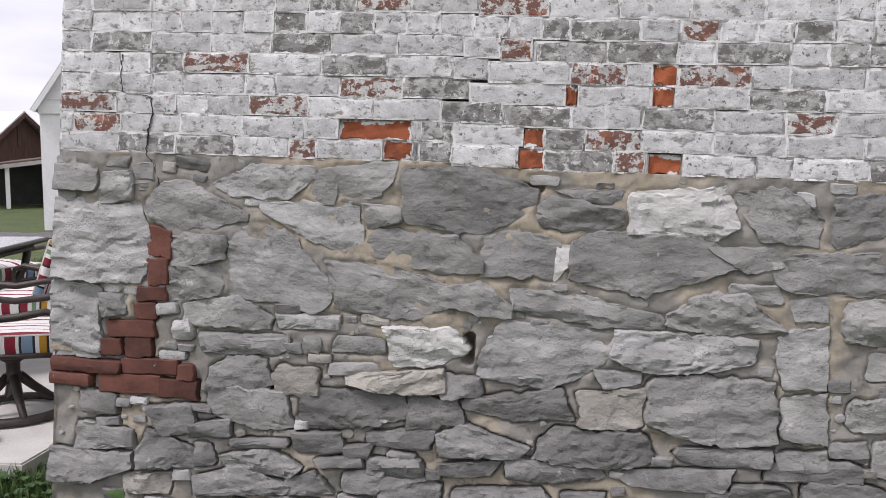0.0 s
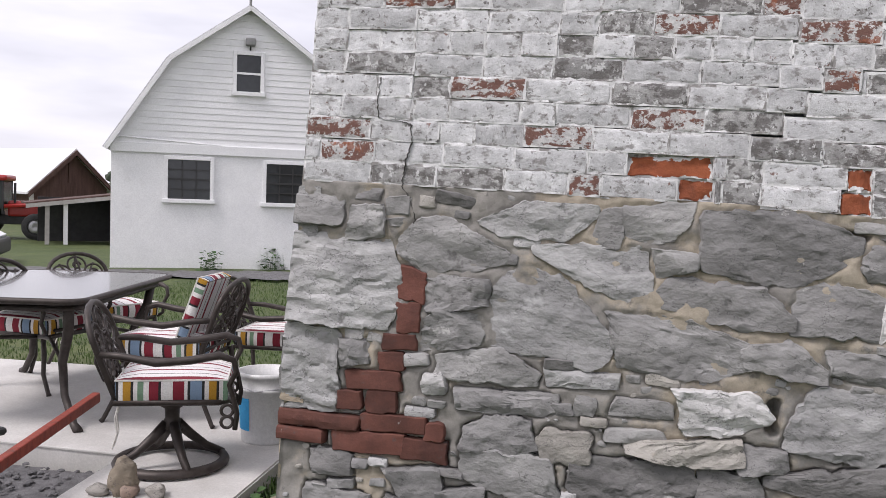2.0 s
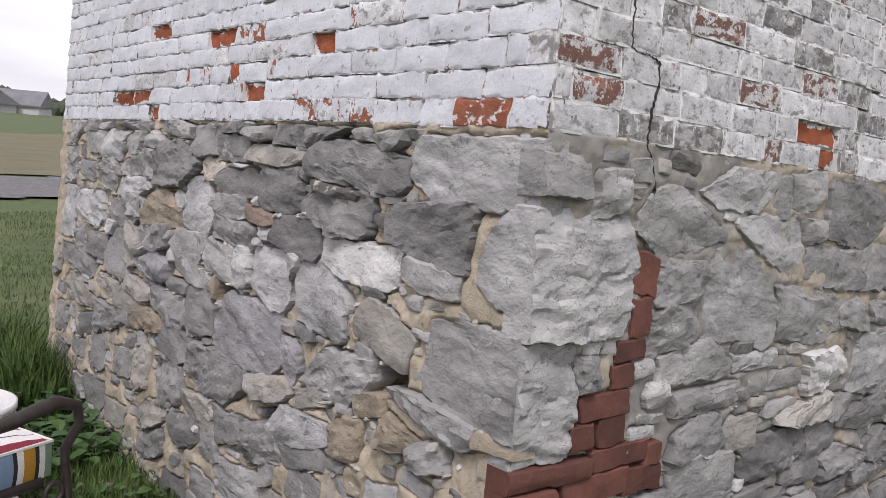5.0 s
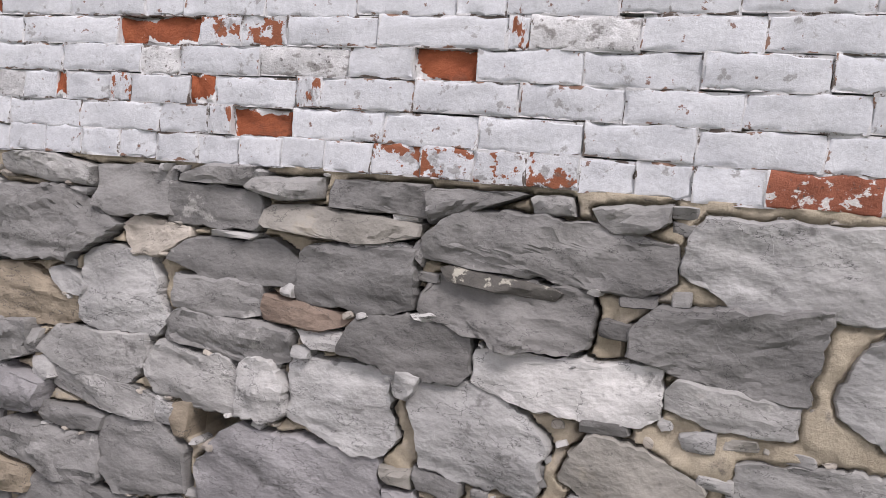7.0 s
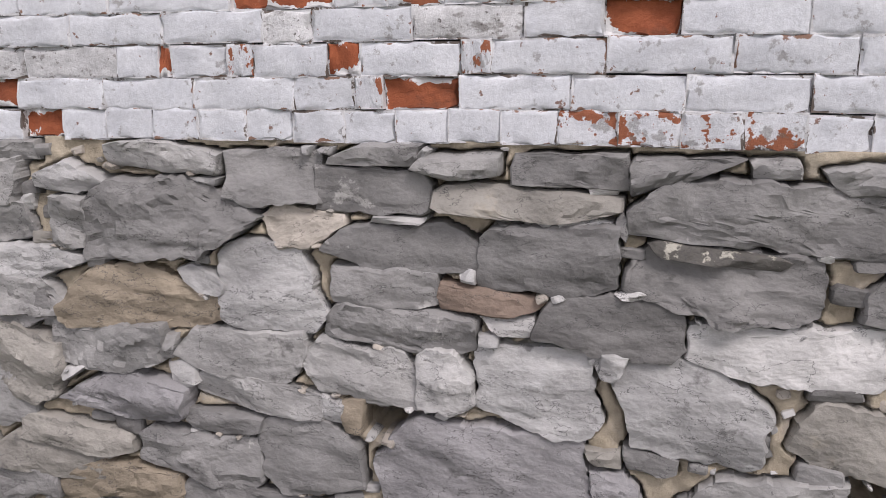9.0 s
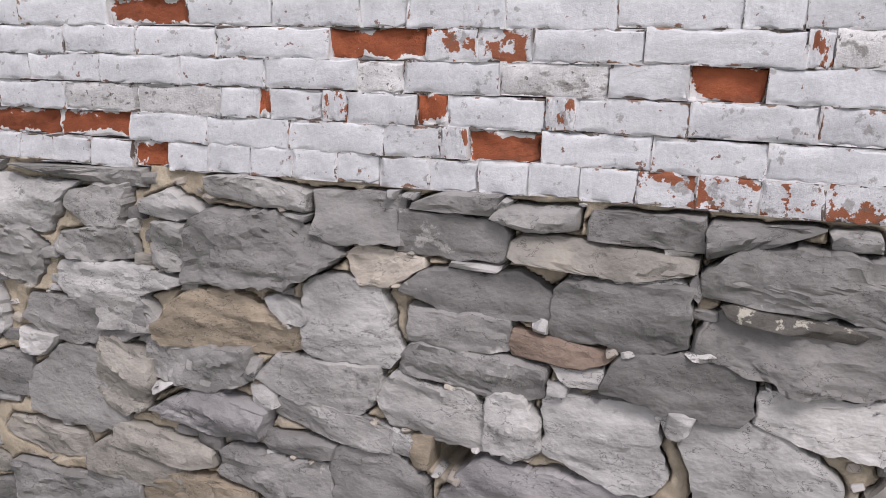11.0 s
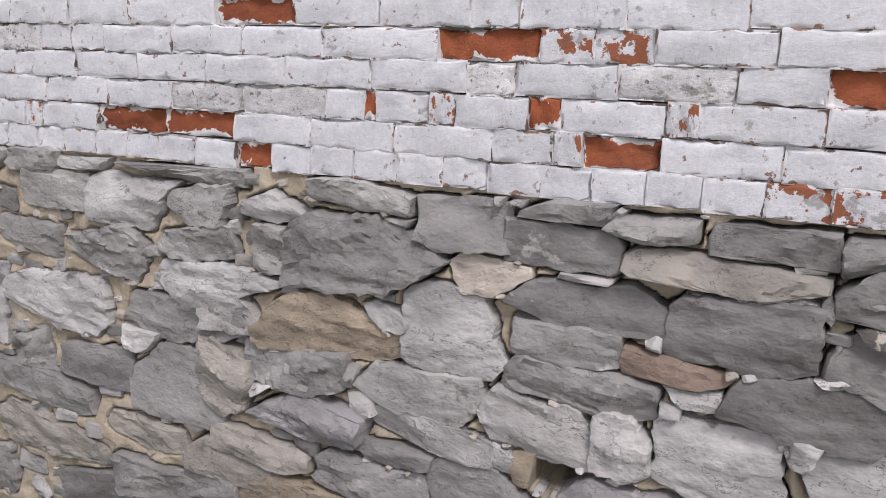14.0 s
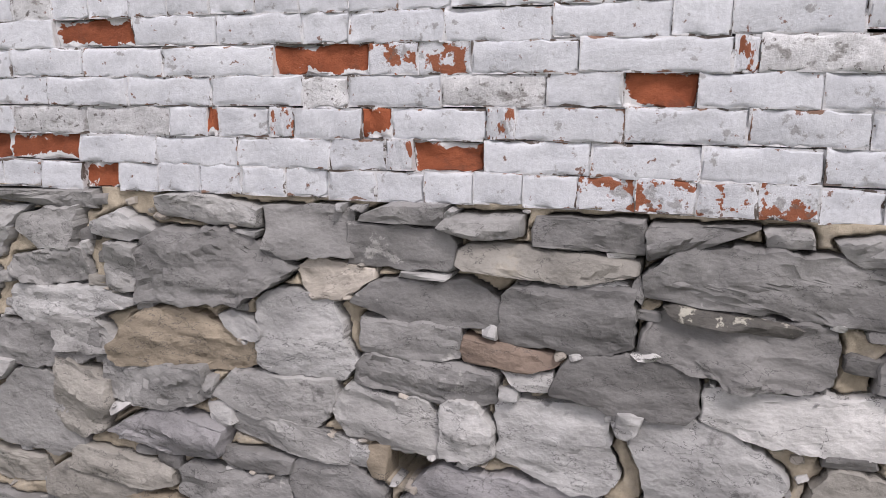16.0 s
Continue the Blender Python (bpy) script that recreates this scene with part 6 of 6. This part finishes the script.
def chair(at, label, swivel, back_cushion=False):
    """A cast metal patio chair; the front is local +x, the origin on the floor."""
    c = thing("patio_chair", label, "chair", "chairs round the patio table", at=at)
    M = METAL_BRONZE

    def bp(a, b):
        """A point of the reclined back: across and up."""
        b = 0.42 + (b - 0.42) * 0.79
        return (-0.25 - 0.17 * (b - 0.42) / 0.47, a, b)
    hoop = [bp(-0.25, 0.42), bp(-0.27, 0.6), bp(-0.275, 0.78)] + [bp(0.275 * math.cos(t), 0.80 + 0.20 * math.sin(t)) for t in [math.pi - math.pi * k / 12 for k in range(13)]] + [bp(0.275, 0.78), bp(0.27, 0.6), bp(0.25, 0.42)]
    back = part("backrest", tube_bm(hoop, 0.017, 8), M, c, "cast lattice back of bronze metal", smooth=True)
    lat = bmesh.new()
    for a, b, r in ((-0.13, 0.62, 0.085), (0.13, 0.62, 0.085), (0, 0.72, 0.10), (-0.15, 0.80, 0.085), (0.15, 0.80, 0.085), (0, 0.88, 0.085), (0, 0.56, 0.075)):
        tube_bm([bp(a + r * math.cos(t), b + r * math.sin(t)) for t in [math.tau * k / 18 for k in range(18)]], 0.0085, 6, lat, closed=True)
        tube_bm([bp(a + r * 0.5 * math.cos(t) * (1 - k / 26), b + r * 0.5 * math.sin(t) * (1 - k / 26)) for k, t in enumerate([math.tau * k / 10 for k in range(14)])], 0.007, 5, lat)
    for s in (-1, 1):
        tube_bm([bp(s * 0.25, 0.44), bp(s * 0.18, 0.56), bp(s * 0.06, 0.72), bp(s * 0.16, 0.90)], 0.009, 6, lat)
        tube_bm([bp(s * 0.03, 0.44), bp(s * 0.04, 0.60), bp(s * 0.02, 0.84), bp(0, 0.99)], 0.008, 6, lat)
    tube_bm([bp(-0.25, 0.46), bp(0, 0.47), bp(0.25, 0.46)], 0.012, 6, lat)
    part("lattice", lat, M, back, smooth=True)
    seat = part("seat_frame", tube_bm([(-0.25, -0.26, 0.40), (0.26, -0.27, 0.40), (0.30, -0.2, 0.395), (0.30, 0.2, 0.395), (0.26, 0.27, 0.40), (-0.25, 0.26, 0.40)], 0.016, 8, closed=True), M, c, smooth=True)
    for k in range(9):
        y = -0.23 + 0.0575 * k
        part("slat", box_bm(-0.25, y - 0.012, 0.395, 0.29, y + 0.012, 0.405), M, seat)
    for s in (-1, 1):
        arm = [(-0.33, 0.27 * s, 0.65), (-0.22, 0.30 * s, 0.645), (-0.05, 0.32 * s, 0.615), (0.12, 0.33 * s, 0.63), (0.26, 0.33 * s, 0.655), (0.33, 0.33 * s, 0.63), (0.345, 0.325 * s, 0.57),
               (0.31, 0.31 * s, 0.50), (0.33, 0.29 * s, 0.43), (0.35, 0.28 * s, 0.34), (0.34, 0.28 * s, 0.26)]
        if not swivel:
            arm = arm[:9] + [(0.28, 0.28 * s, 0.40)]
        part("arm", tube_bm(arm, [0.016, 0.019, 0.021, 0.022, 0.021, 0.017, 0.015, 0.014, 0.014, 0.014, 0.014][:len(arm)], 8), M, c, smooth=True)
        if swivel:
            scr = bmesh.new()
            for z in (0.36, 0.30):
                tube_bm([(0.30 + 0.03 * math.cos(t), 0.28 * s, z + 0.03 * math.sin(t)) for t in [math.tau * k / 12 for k in range(12)]], 0.009, 6, scr, closed=True)
            part("scroll", scr, M, c, smooth=True)
    if swivel:
        base = part("base_ring", tube_bm([(0.28 * math.cos(t), 0.28 * math.sin(t), 0.03) for t in [math.tau * k / 40 for k in range(40)]], 0.022, 8, closed=True, flat=1.3), M, c, smooth=True)
        hub = part("pedestal", lathe_bm([(0.001, 0.20), (0.055, 0.20), (0.05, 0.23), (0.038, 0.26), (0.04, 0.31), (0.07, 0.33), (0.08, 0.36), (0.001, 0.36)], 16), M, c, smooth=True)
        for k in range(4):
            a = math.tau * k / 4 + 0.4
            part("base_leg", tube_bm([(0.03 * math.cos(a), 0.03 * math.sin(a), 0.23), (0.10 * math.cos(a), 0.10 * math.sin(a), 0.16), (0.19 * math.cos(a), 0.19 * math.sin(a), 0.085), (0.285 * math.cos(a), 0.285 * math.sin(a), 0.035)],
                                     [0.03, 0.027, 0.022, 0.02], 8), M, hub, smooth=True)
        part("rocker_plate", box_bm(-0.16, -0.06, 0.345, 0.17, 0.06, 0.385, 0.012), M, hub)
    else:
        for x, s in ((0.27, -1), (0.27, 1), (-0.27, -1), (-0.27, 1)):
            part("leg", tube_bm([(x, 0.25 * s, 0.41), (x * 1.08, 0.26 * s, 0.28), (x * 1.04, 0.255 * s, 0.14), (x * 1.25, 0.27 * s, 0.02), (x * 1.3, 0.275 * s, 0.004)], [0.017, 0.017, 0.015, 0.014, 0.017], 8), M, c, smooth=True)
    cushion(c, -0.25, 0.30, -0.265, 0.265, 0.41, 0.535)
    if back_cushion:
        cushion(c, -0.2, 0.2, -0.22, 0.22, 0.0, 0.08, pose(-0.21, 0, 0.69, 0, 70, 0))
    ties = bmesh.new()
    for y in (-0.25, -0.2):
        tube_bm([(-0.23, y, 0.41), (-0.25, y - 0.02, 0.33), (-0.24, y - 0.01, 0.25), (-0.26, y - 0.03, 0.17)], 0.005, 5, ties)
    part("ties", ties, CORD, c)
    return c


chair(pose(-0.95, 1.15, 0.10, 0, 0, 22) @ Matrix.Scale(0.88, 4), "bronze swivel patio chair with a striped seat cushion", True)
chair(pose(-1.40, 2.02, 0.10, 0, 0, 186) @ Matrix.Scale(0.92, 4), "bronze patio chair with striped seat and back cushions", False, True)
chair(pose(-1.03, 2.70, 0.10, 0, 0, 5) @ Matrix.Scale(0.86, 4), "bronze patio chair with a striped cushion beside the lawn", False)
chair(pose(-2.62, 2.48, 0.10, 0, 0, -8) @ Matrix.Scale(0.92, 4), "bronze patio chair drawn up to the table end", False)
chair(pose(-2.60, 3.22, 0.10, 0, 0, -20) @ Matrix.Scale(0.92, 4), "bronze patio chair behind the table with striped cushion", False)


def table():
    t = thing("patio_table", "rectangular dark metal patio table with glossy top", "table", at=pose(-2.33, 2.15, 0.10, 0, 0, 12))
    glossy = material("glossy_table", (0.09, 0.085, 0.085), (0.15, 0.142, 0.14), scale=12, rough=0.16, bump=0.1, bump_size=0.001, vary=0, coat=0.4)
    out = []
    for cx, cy, a0 in ((0.42, 0.72, 0), (-0.42, 0.72, 90), (-0.42, -0.72, 180), (0.42, -0.72, 270)):
        out += [(cx + 0.11 * math.cos(radians(a0 + k * 22.5)), cy + 0.11 * math.sin(radians(a0 + k * 22.5))) for k in range(5)]
    bm = bmesh.new()
    a, b = [bm.verts.new((x, y, 0.72)) for x, y in out], [bm.verts.new((x, y, 0.695)) for x, y in out]
    bm.faces.new(a), bm.faces.new(b[::-1])
    for i in range(len(a)):
        bm.faces.new((a[i], b[i], b[(i + 1) % len(a)], a[(i + 1) % len(a)]))
    top = part("tabletop", bm, glossy, t)
    part("rim", tube_bm([(x, y, 0.705) for x, y in out], 0.018, 8, closed=True), METAL_BRONZE, top, smooth=True)
    part("apron", tube_bm([(x * 0.86, y * 0.9, 0.66) for x, y in out], 0.015, 6, closed=True, flat=1.8), METAL_BRONZE, t, smooth=True)
    for sx in (-1, 1):
        for sy in (-1, 1):
            part("leg", tube_bm([(0.42 * sx, 0.70 * sy, 0.68), (0.40 * sx, 0.66 * sy, 0.52), (0.33 * sx, 0.56 * sy, 0.34), (0.36 * sx, 0.60 * sy, 0.16), (0.46 * sx, 0.72 * sy, 0.03), (0.50 * sx, 0.76 * sy, 0.006)],
                                [0.03, 0.03, 0.026, 0.022, 0.022, 0.026], 8), METAL_BRONZE, t, smooth=True)
            part("brace", tube_bm([(0.33 * sx, 0.56 * sy, 0.34), (0.15 * sx, 0.3 * sy, 0.42), (0, 0.12 * sy, 0.4)], 0.012, 6), METAL_BRONZE, t, smooth=True)


table()


def bucket():
    b = thing("bucket", "white plastic bucket with a blue label", "bucket", at=pose(-0.70, 1.70, 0.10, 0, 0, 0))
    plastic = material("white_plastic", (0.66, 0.66, 0.66), (0.74, 0.74, 0.735), scale=3, rough=0.4, bump=0.05, vary=0)
    body = part("body", lathe_bm([(0.001, 0.0), (0.128, 0.0), (0.132, 0.01), (0.145, 0.27), (0.155, 0.275), (0.156, 0.29), (0.148, 0.295), (0.149, 0.345), (0.160, 0.35), (0.160, 0.372), (0.149, 0.372), (0.144, 0.30), (0.127, 0.02), (0.001, 0.015)], 36), plastic, b, smooth=True)
    lab = bmesh.new()
    rows = [[lab.verts.new(((0.1325 + 0.05 * (z) + 0.0015) * math.cos(a), (0.1325 + 0.05 * z + 0.0015) * math.sin(a), z)) for a in [radians(205 + k * 6) for k in range(9)]] for z in (0.07, 0.24)]
    for i in range(8):
        lab.faces.new((rows[0][i], rows[0][i + 1], rows[1][i + 1], rows[1][i]))
    part("label", lab, material("blue_label", (0.02, 0.23, 0.48), (0.04, 0.32, 0.58), vary=0, bump=0), body, "bright blue paper label", smooth=True)
    part("handle", tube_bm([(0.155, 0.0, 0.33), (0.14, -0.1, 0.30), (0.0, -0.165, 0.285), (-0.14, -0.1, 0.30), (-0.155, 0, 0.33)], 0.004, 6), RIM, b)


bucket()


def wheelbarrow():
    b = thing("wheelbarrow", "black wheelbarrow with red wooden handles", "wheelbarrow", at=pose(-1.12, 0.05, 0, 0, 0, 0))
    red = material("red_handle", (0.20, 0.03, 0.018), (0.32, 0.06, 0.035), scale=10, stretch=(4, 4, 1), rough=0.6, bump=0.3, vary=0, layers=(((0.12, 0.05, 0.035), 14, 0.58, 0.66, 0.7, ROUND),))
    for x0, x1 in ((0.02, -0.29),):
        bm = box_bm(-0.02, 0, -0.025, 0.02, 1, 0.025, 0.006)
        d = Vector((x1 - x0, 1.75, 0.12))
        m = Matrix.Translation((x0 - 0.0, -0.55, 0.25)) @ d.to_track_quat("Y", "Z").to_matrix().to_4x4() @ Matrix.Diagonal((1, d.length, 1, 1))
        bmesh.ops.transform(bm, matrix=m, verts=bm.verts)
        part("handle", bm, red, b)
    g = bmesh.new()
    lo = [g.verts.new(p) for p in ((-0.42, -0.6, 0.30), (-0.1, -0.6, 0.30), (-0.1, -0.1, 0.28), (-0.42, -0.1, 0.28))]
    hi = [g.verts.new(p) for p in ((-0.56, -0.85, 0.58), (0.04, -0.85, 0.58), (0.02, 0.12, 0.50), (-0.54, 0.12, 0.50))]
    g.faces.new(lo)
    for i in range(4):
        g.faces.new((lo[i], lo[(i + 1) % 4], hi[(i + 1) % 4], hi[i]))
    tray = part("tray", g, BLACK, b)
    sol = tray.modifiers.new("thickness", "SOLIDIFY")
    sol.thickness = 0.008
    part("rim", tube_bm([v for v in ((-0.56, -0.85, 0.58), (0.04, -0.85, 0.58), (0.02, 0.12, 0.50), (-0.54, 0.12, 0.50))], 0.016, 8, closed=True), BLACK, tray)
    wheel(b, -0.26, -0.95, 0.18, 0.09)
    for x in (-0.4, -0.12):
        part("leg", tube_bm([(x, 0.0, 0.3), (x, 0.05, 0.02), (x, -0.15, 0.01)], 0.014), BLACK, b)


wheelbarrow()


def loose_rock(x, y, z, w, d, h, tone, seed, name="rock", label="loose field stone lying on the ground"):
    bm = bmesh.new()
    bmesh.ops.create_icosphere(bm, subdivisions=3, radius=0.5)
    off = Vector((seed * 3.1, seed * 1.7, seed))
    for v in bm.verts:
        k = 1 + 0.35 * noise.fractal(v.co * 2.2 + off, 0.8, 2, 4)
        v.co = Vector((v.co.x * w * k, v.co.y * d * k, max(-0.4, v.co.z) * h * k))
    ob = mesh_object(name, bm, STONE[tone], smooth=True)
    ob.matrix_basis = pose(x, y, z + h * 0.38, 0, 0, seed * 40)
    return tagged(ob, label, "stone", group="loose stones")


loose_rock(-0.94, 0.72, 0.10, 0.12, 0.11, 0.19, "b", 1, label="upright tan field stone standing on the slab")
for row in ((-0.90, 0.70, 0.10, 0.09, 0.07, 0.06, "t", 2), (-0.80, 0.74, 0.10, 0.10, 0.08, 0.06, "e", 3), (-1.04, 0.69, 0.10, 0.10, 0.08, 0.05, "e", 4), (-0.20, 1.25, 0.0, 0.12, 0.10, 0.08, "e", 5),
            (-0.33, 0.95, 0.0, 0.13, 0.10, 0.09, "b", 6), (-0.28, 1.6, 0.0, 0.10, 0.09, 0.06, "g", 7), (-2.95, 10.45, 0.0, 0.5, 0.35, 0.22, "t", 8), (-2.5, 10.6, 0.0, 0.45, 0.3, 0.28, "k", 9)):
    loose_rock(*row)
hose = thing("drain_pipe", "black plastic drain pipe at the wall's foot", "pipe", at=pose(0, 0, 0))
part("pipe", tube_bm([(0.05, 1.45, 0.12), (-0.06, 1.36, 0.06), (-0.13, 1.26, 0.03), (-0.17, 1.18, 0.02)], 0.024, 12), BLACK, hose, smooth=True)

# ------------------------------------------------------------ grass and weeds
GRASS = material("grass_blades", (0.035, 0.075, 0.014), (0.095, 0.15, 0.035), scale=3, rough=0.7, bump=0, vary=0)
LEAF = material("weed_leaves", (0.022, 0.062, 0.014), (0.06, 0.125, 0.03), scale=9, rough=0.55, bump=0.2, vary=0)


def blades(name, count, spread, height, mat, label, seed):
    """Single bent blades, each of two faces, scattered where spread() gives a place."""
    r = np.random.default_rng(seed)
    verts, faces = [], []
    for _ in range(count):
        x, y, z = spread(r)
        a, h, lean, w = r.uniform(0, math.tau), height * r.uniform(0.5, 1.3), r.uniform(0.1, 0.6), r.uniform(0.002, 0.0045) * (1 + height * 4)
        ca, sa, la = math.cos(a), math.sin(a), r.uniform(0, math.tau)
        dx, dy = lean * h * math.cos(la), lean * h * math.sin(la)
        n = len(verts)
        verts += [(x - w * ca, y - w * sa, z), (x + w * ca, y + w * sa, z), (x + w * 0.7 * ca + dx * 0.4, y + w * 0.7 * sa + dy * 0.4, z + h * 0.6),
                  (x - w * 0.7 * ca + dx * 0.4, y - w * 0.7 * sa + dy * 0.4, z + h * 0.6), (x + dx, y + dy, z + h)]
        faces += [(n, n + 1, n + 2, n + 3), (n + 3, n + 2, n + 4)]
    me = bpy.data.meshes.new(name)
    me.from_pydata(verts, [], faces)
    me.materials.append(mat)
    return tagged(new(name, me), label, "grass", kind="stuff")


def lawn_spot(r):
    while True:
        y = 0.2 + 11 * r.random() ** 1.6
        x = r.uniform(-5.5, 2.5)
        if x > -0.02 and y < 3.6 or (-4.6 < x < -0.45 and 0.4 < y < 3.3) or (x < -1.1 and y < 1.4):
            continue
        return x, y, ground_height(x, y)


def edge_spot(r):
    y = r.uniform(-0.1, 3.4)
    return r.uniform(-0.52, 0.06 - 0.02 * y), y, 0.0


def front_spot(r):
    k = r.random()
    if k < 0.45:
        return r.uniform(-1.3, -0.05), r.uniform(-0.35, 0.5), 0.0
    return r.uniform(-0.05, 6.0), r.uniform(-1.6, -0.06), 0.0


blades("lawn_grass", 42000, lawn_spot, 0.036, GRASS, "short mown lawn grass", 3)
blades("verge_grass", 6000, edge_spot, 0.055, GRASS, "longer grass along the wall's foot", 5)
blades("front_grass", 11000, front_spot, 0.09, GRASS, "grass and weeds before the stone wall", 6)
blades("tall_grass", 1800, lambda r: (r.uniform(-0.25, 0.0), r.uniform(2.9, 3.9), 0.0), 0.25, GRASS, "tall dark grass tuft at the far wall end", 9)


def weeds(name, count, spread, size, rise, label, seed):
    """Broad leaves on short stalks, each a folded blade of six faces."""
    r = np.random.default_rng(seed)
    verts, faces = [], []
    for _ in range(count):
        x, y, z = spread(r)
        L, a, pitch, z0 = size * r.uniform(0.5, 1.3), r.uniform(0, math.tau), r.uniform(-0.3, 0.7), z + rise * r.random() ** 1.3
        ca, sa = math.cos(a), math.sin(a)
        n = len(verts)
        for f, wd in ((0, 0.05), (0.3, 0.42), (0.65, 0.36), (1.0, 0.02)):
            up = L * f * math.sin(pitch) - 0.25 * L * f * f
            for s, lift in ((-1, 0.08), (0, 0), (1, 0.08)):
                u, v = L * f * math.cos(pitch), s * wd * L
                verts.append((x + u * ca - v * sa, y + u * sa + v * ca, z0 + up + lift * L * (1 if wd > 0.1 else 0)))
        for k in range(3):
            for s in range(2):
                q = n + k * 3 + s
                faces.append((q, q + 1, q + 4, q + 3))
        b = len(verts)
        verts += [(x - 0.002, y, z - 0.01), (x + 0.002, y, z - 0.01), (x, y, z0)]
        faces.append((b, b + 1, b + 2))
    me = bpy.data.meshes.new(name)
    me.from_pydata(verts, [], faces)
    me.materials.append(LEAF)
    return tagged(new(name, me), label, "weeds", kind="stuff")


weeds("weeds", 950, lambda r: (r.uniform(-0.5, 0.02), 2.1 + 2.0 * r.random(), 0.0), 0.065, 0.11, "broad-leaved green weeds between patio and wall", 12)
weeds("weeds", 420, lambda r: (r.uniform(-0.5, 0.0), r.uniform(0.0, 1.9), 0.0), 0.05, 0.07, "low weeds in the gravel by the wall", 13)
weeds("weeds", 2600, lambda r: (r.uniform(0.2, 3.4), r.uniform(-1.0, -0.08), 0.0), 0.075, 0.26, "dense leafy weeds along the front wall", 14)
weeds("weeds", 260, lambda r: (r.uniform(-1.2, -0.05), r.uniform(0.1, 0.5), 0.0), 0.06, 0.08, "low weeds beside the slab", 15)
for x, y, s in ((-6.2, 12.3, 0.25), (-5.3, 13.1, 0.3), (-3.95, 14.35, 0.22)):
    weeds("shrub", 90, lambda r: (x + r.normal(0, s * 0.4), y + r.normal(0, s * 0.4), 0.0), 0.09, s * 1.4, "small green shrub at the building's foot", int(-x * 10))


def pebbles():
    r = random.Random(21)
    bm = bmesh.new()
    for _ in range(900):
        k = r.random()
        x, y, z = (r.uniform(-0.42, 0.0), r.uniform(0.2, 2.0), 0.0) if k < 0.35 else (r.uniform(-2.6, -1.25), r.uniform(-0.3, 1.2), 0.02)
        got = bmesh.ops.create_icosphere(bm, subdivisions=1, radius=r.uniform(0.006, 0.022))["verts"]
        c, f = Vector((x, y, z)), r.uniform(0.4, 0.8)
        for v in got:
            v.co = Vector((v.co.x, v.co.y, v.co.z * f)) * (1 + 0.3 * noise.noise(v.co * 60 + c * 9)) + c
    tagged(mesh_object("gravel", bm, GRAVEL), "loose grey gravel and crumbs", "gravel", kind="stuff")


pebbles()

# ------------------------------------------------------------ bricks, course by course
for k in range(17):
    lay_course("front", k, 0.003, LEN_FRONT, True)
    lay_course("side", k, -LEN_SIDE, -0.006, True)
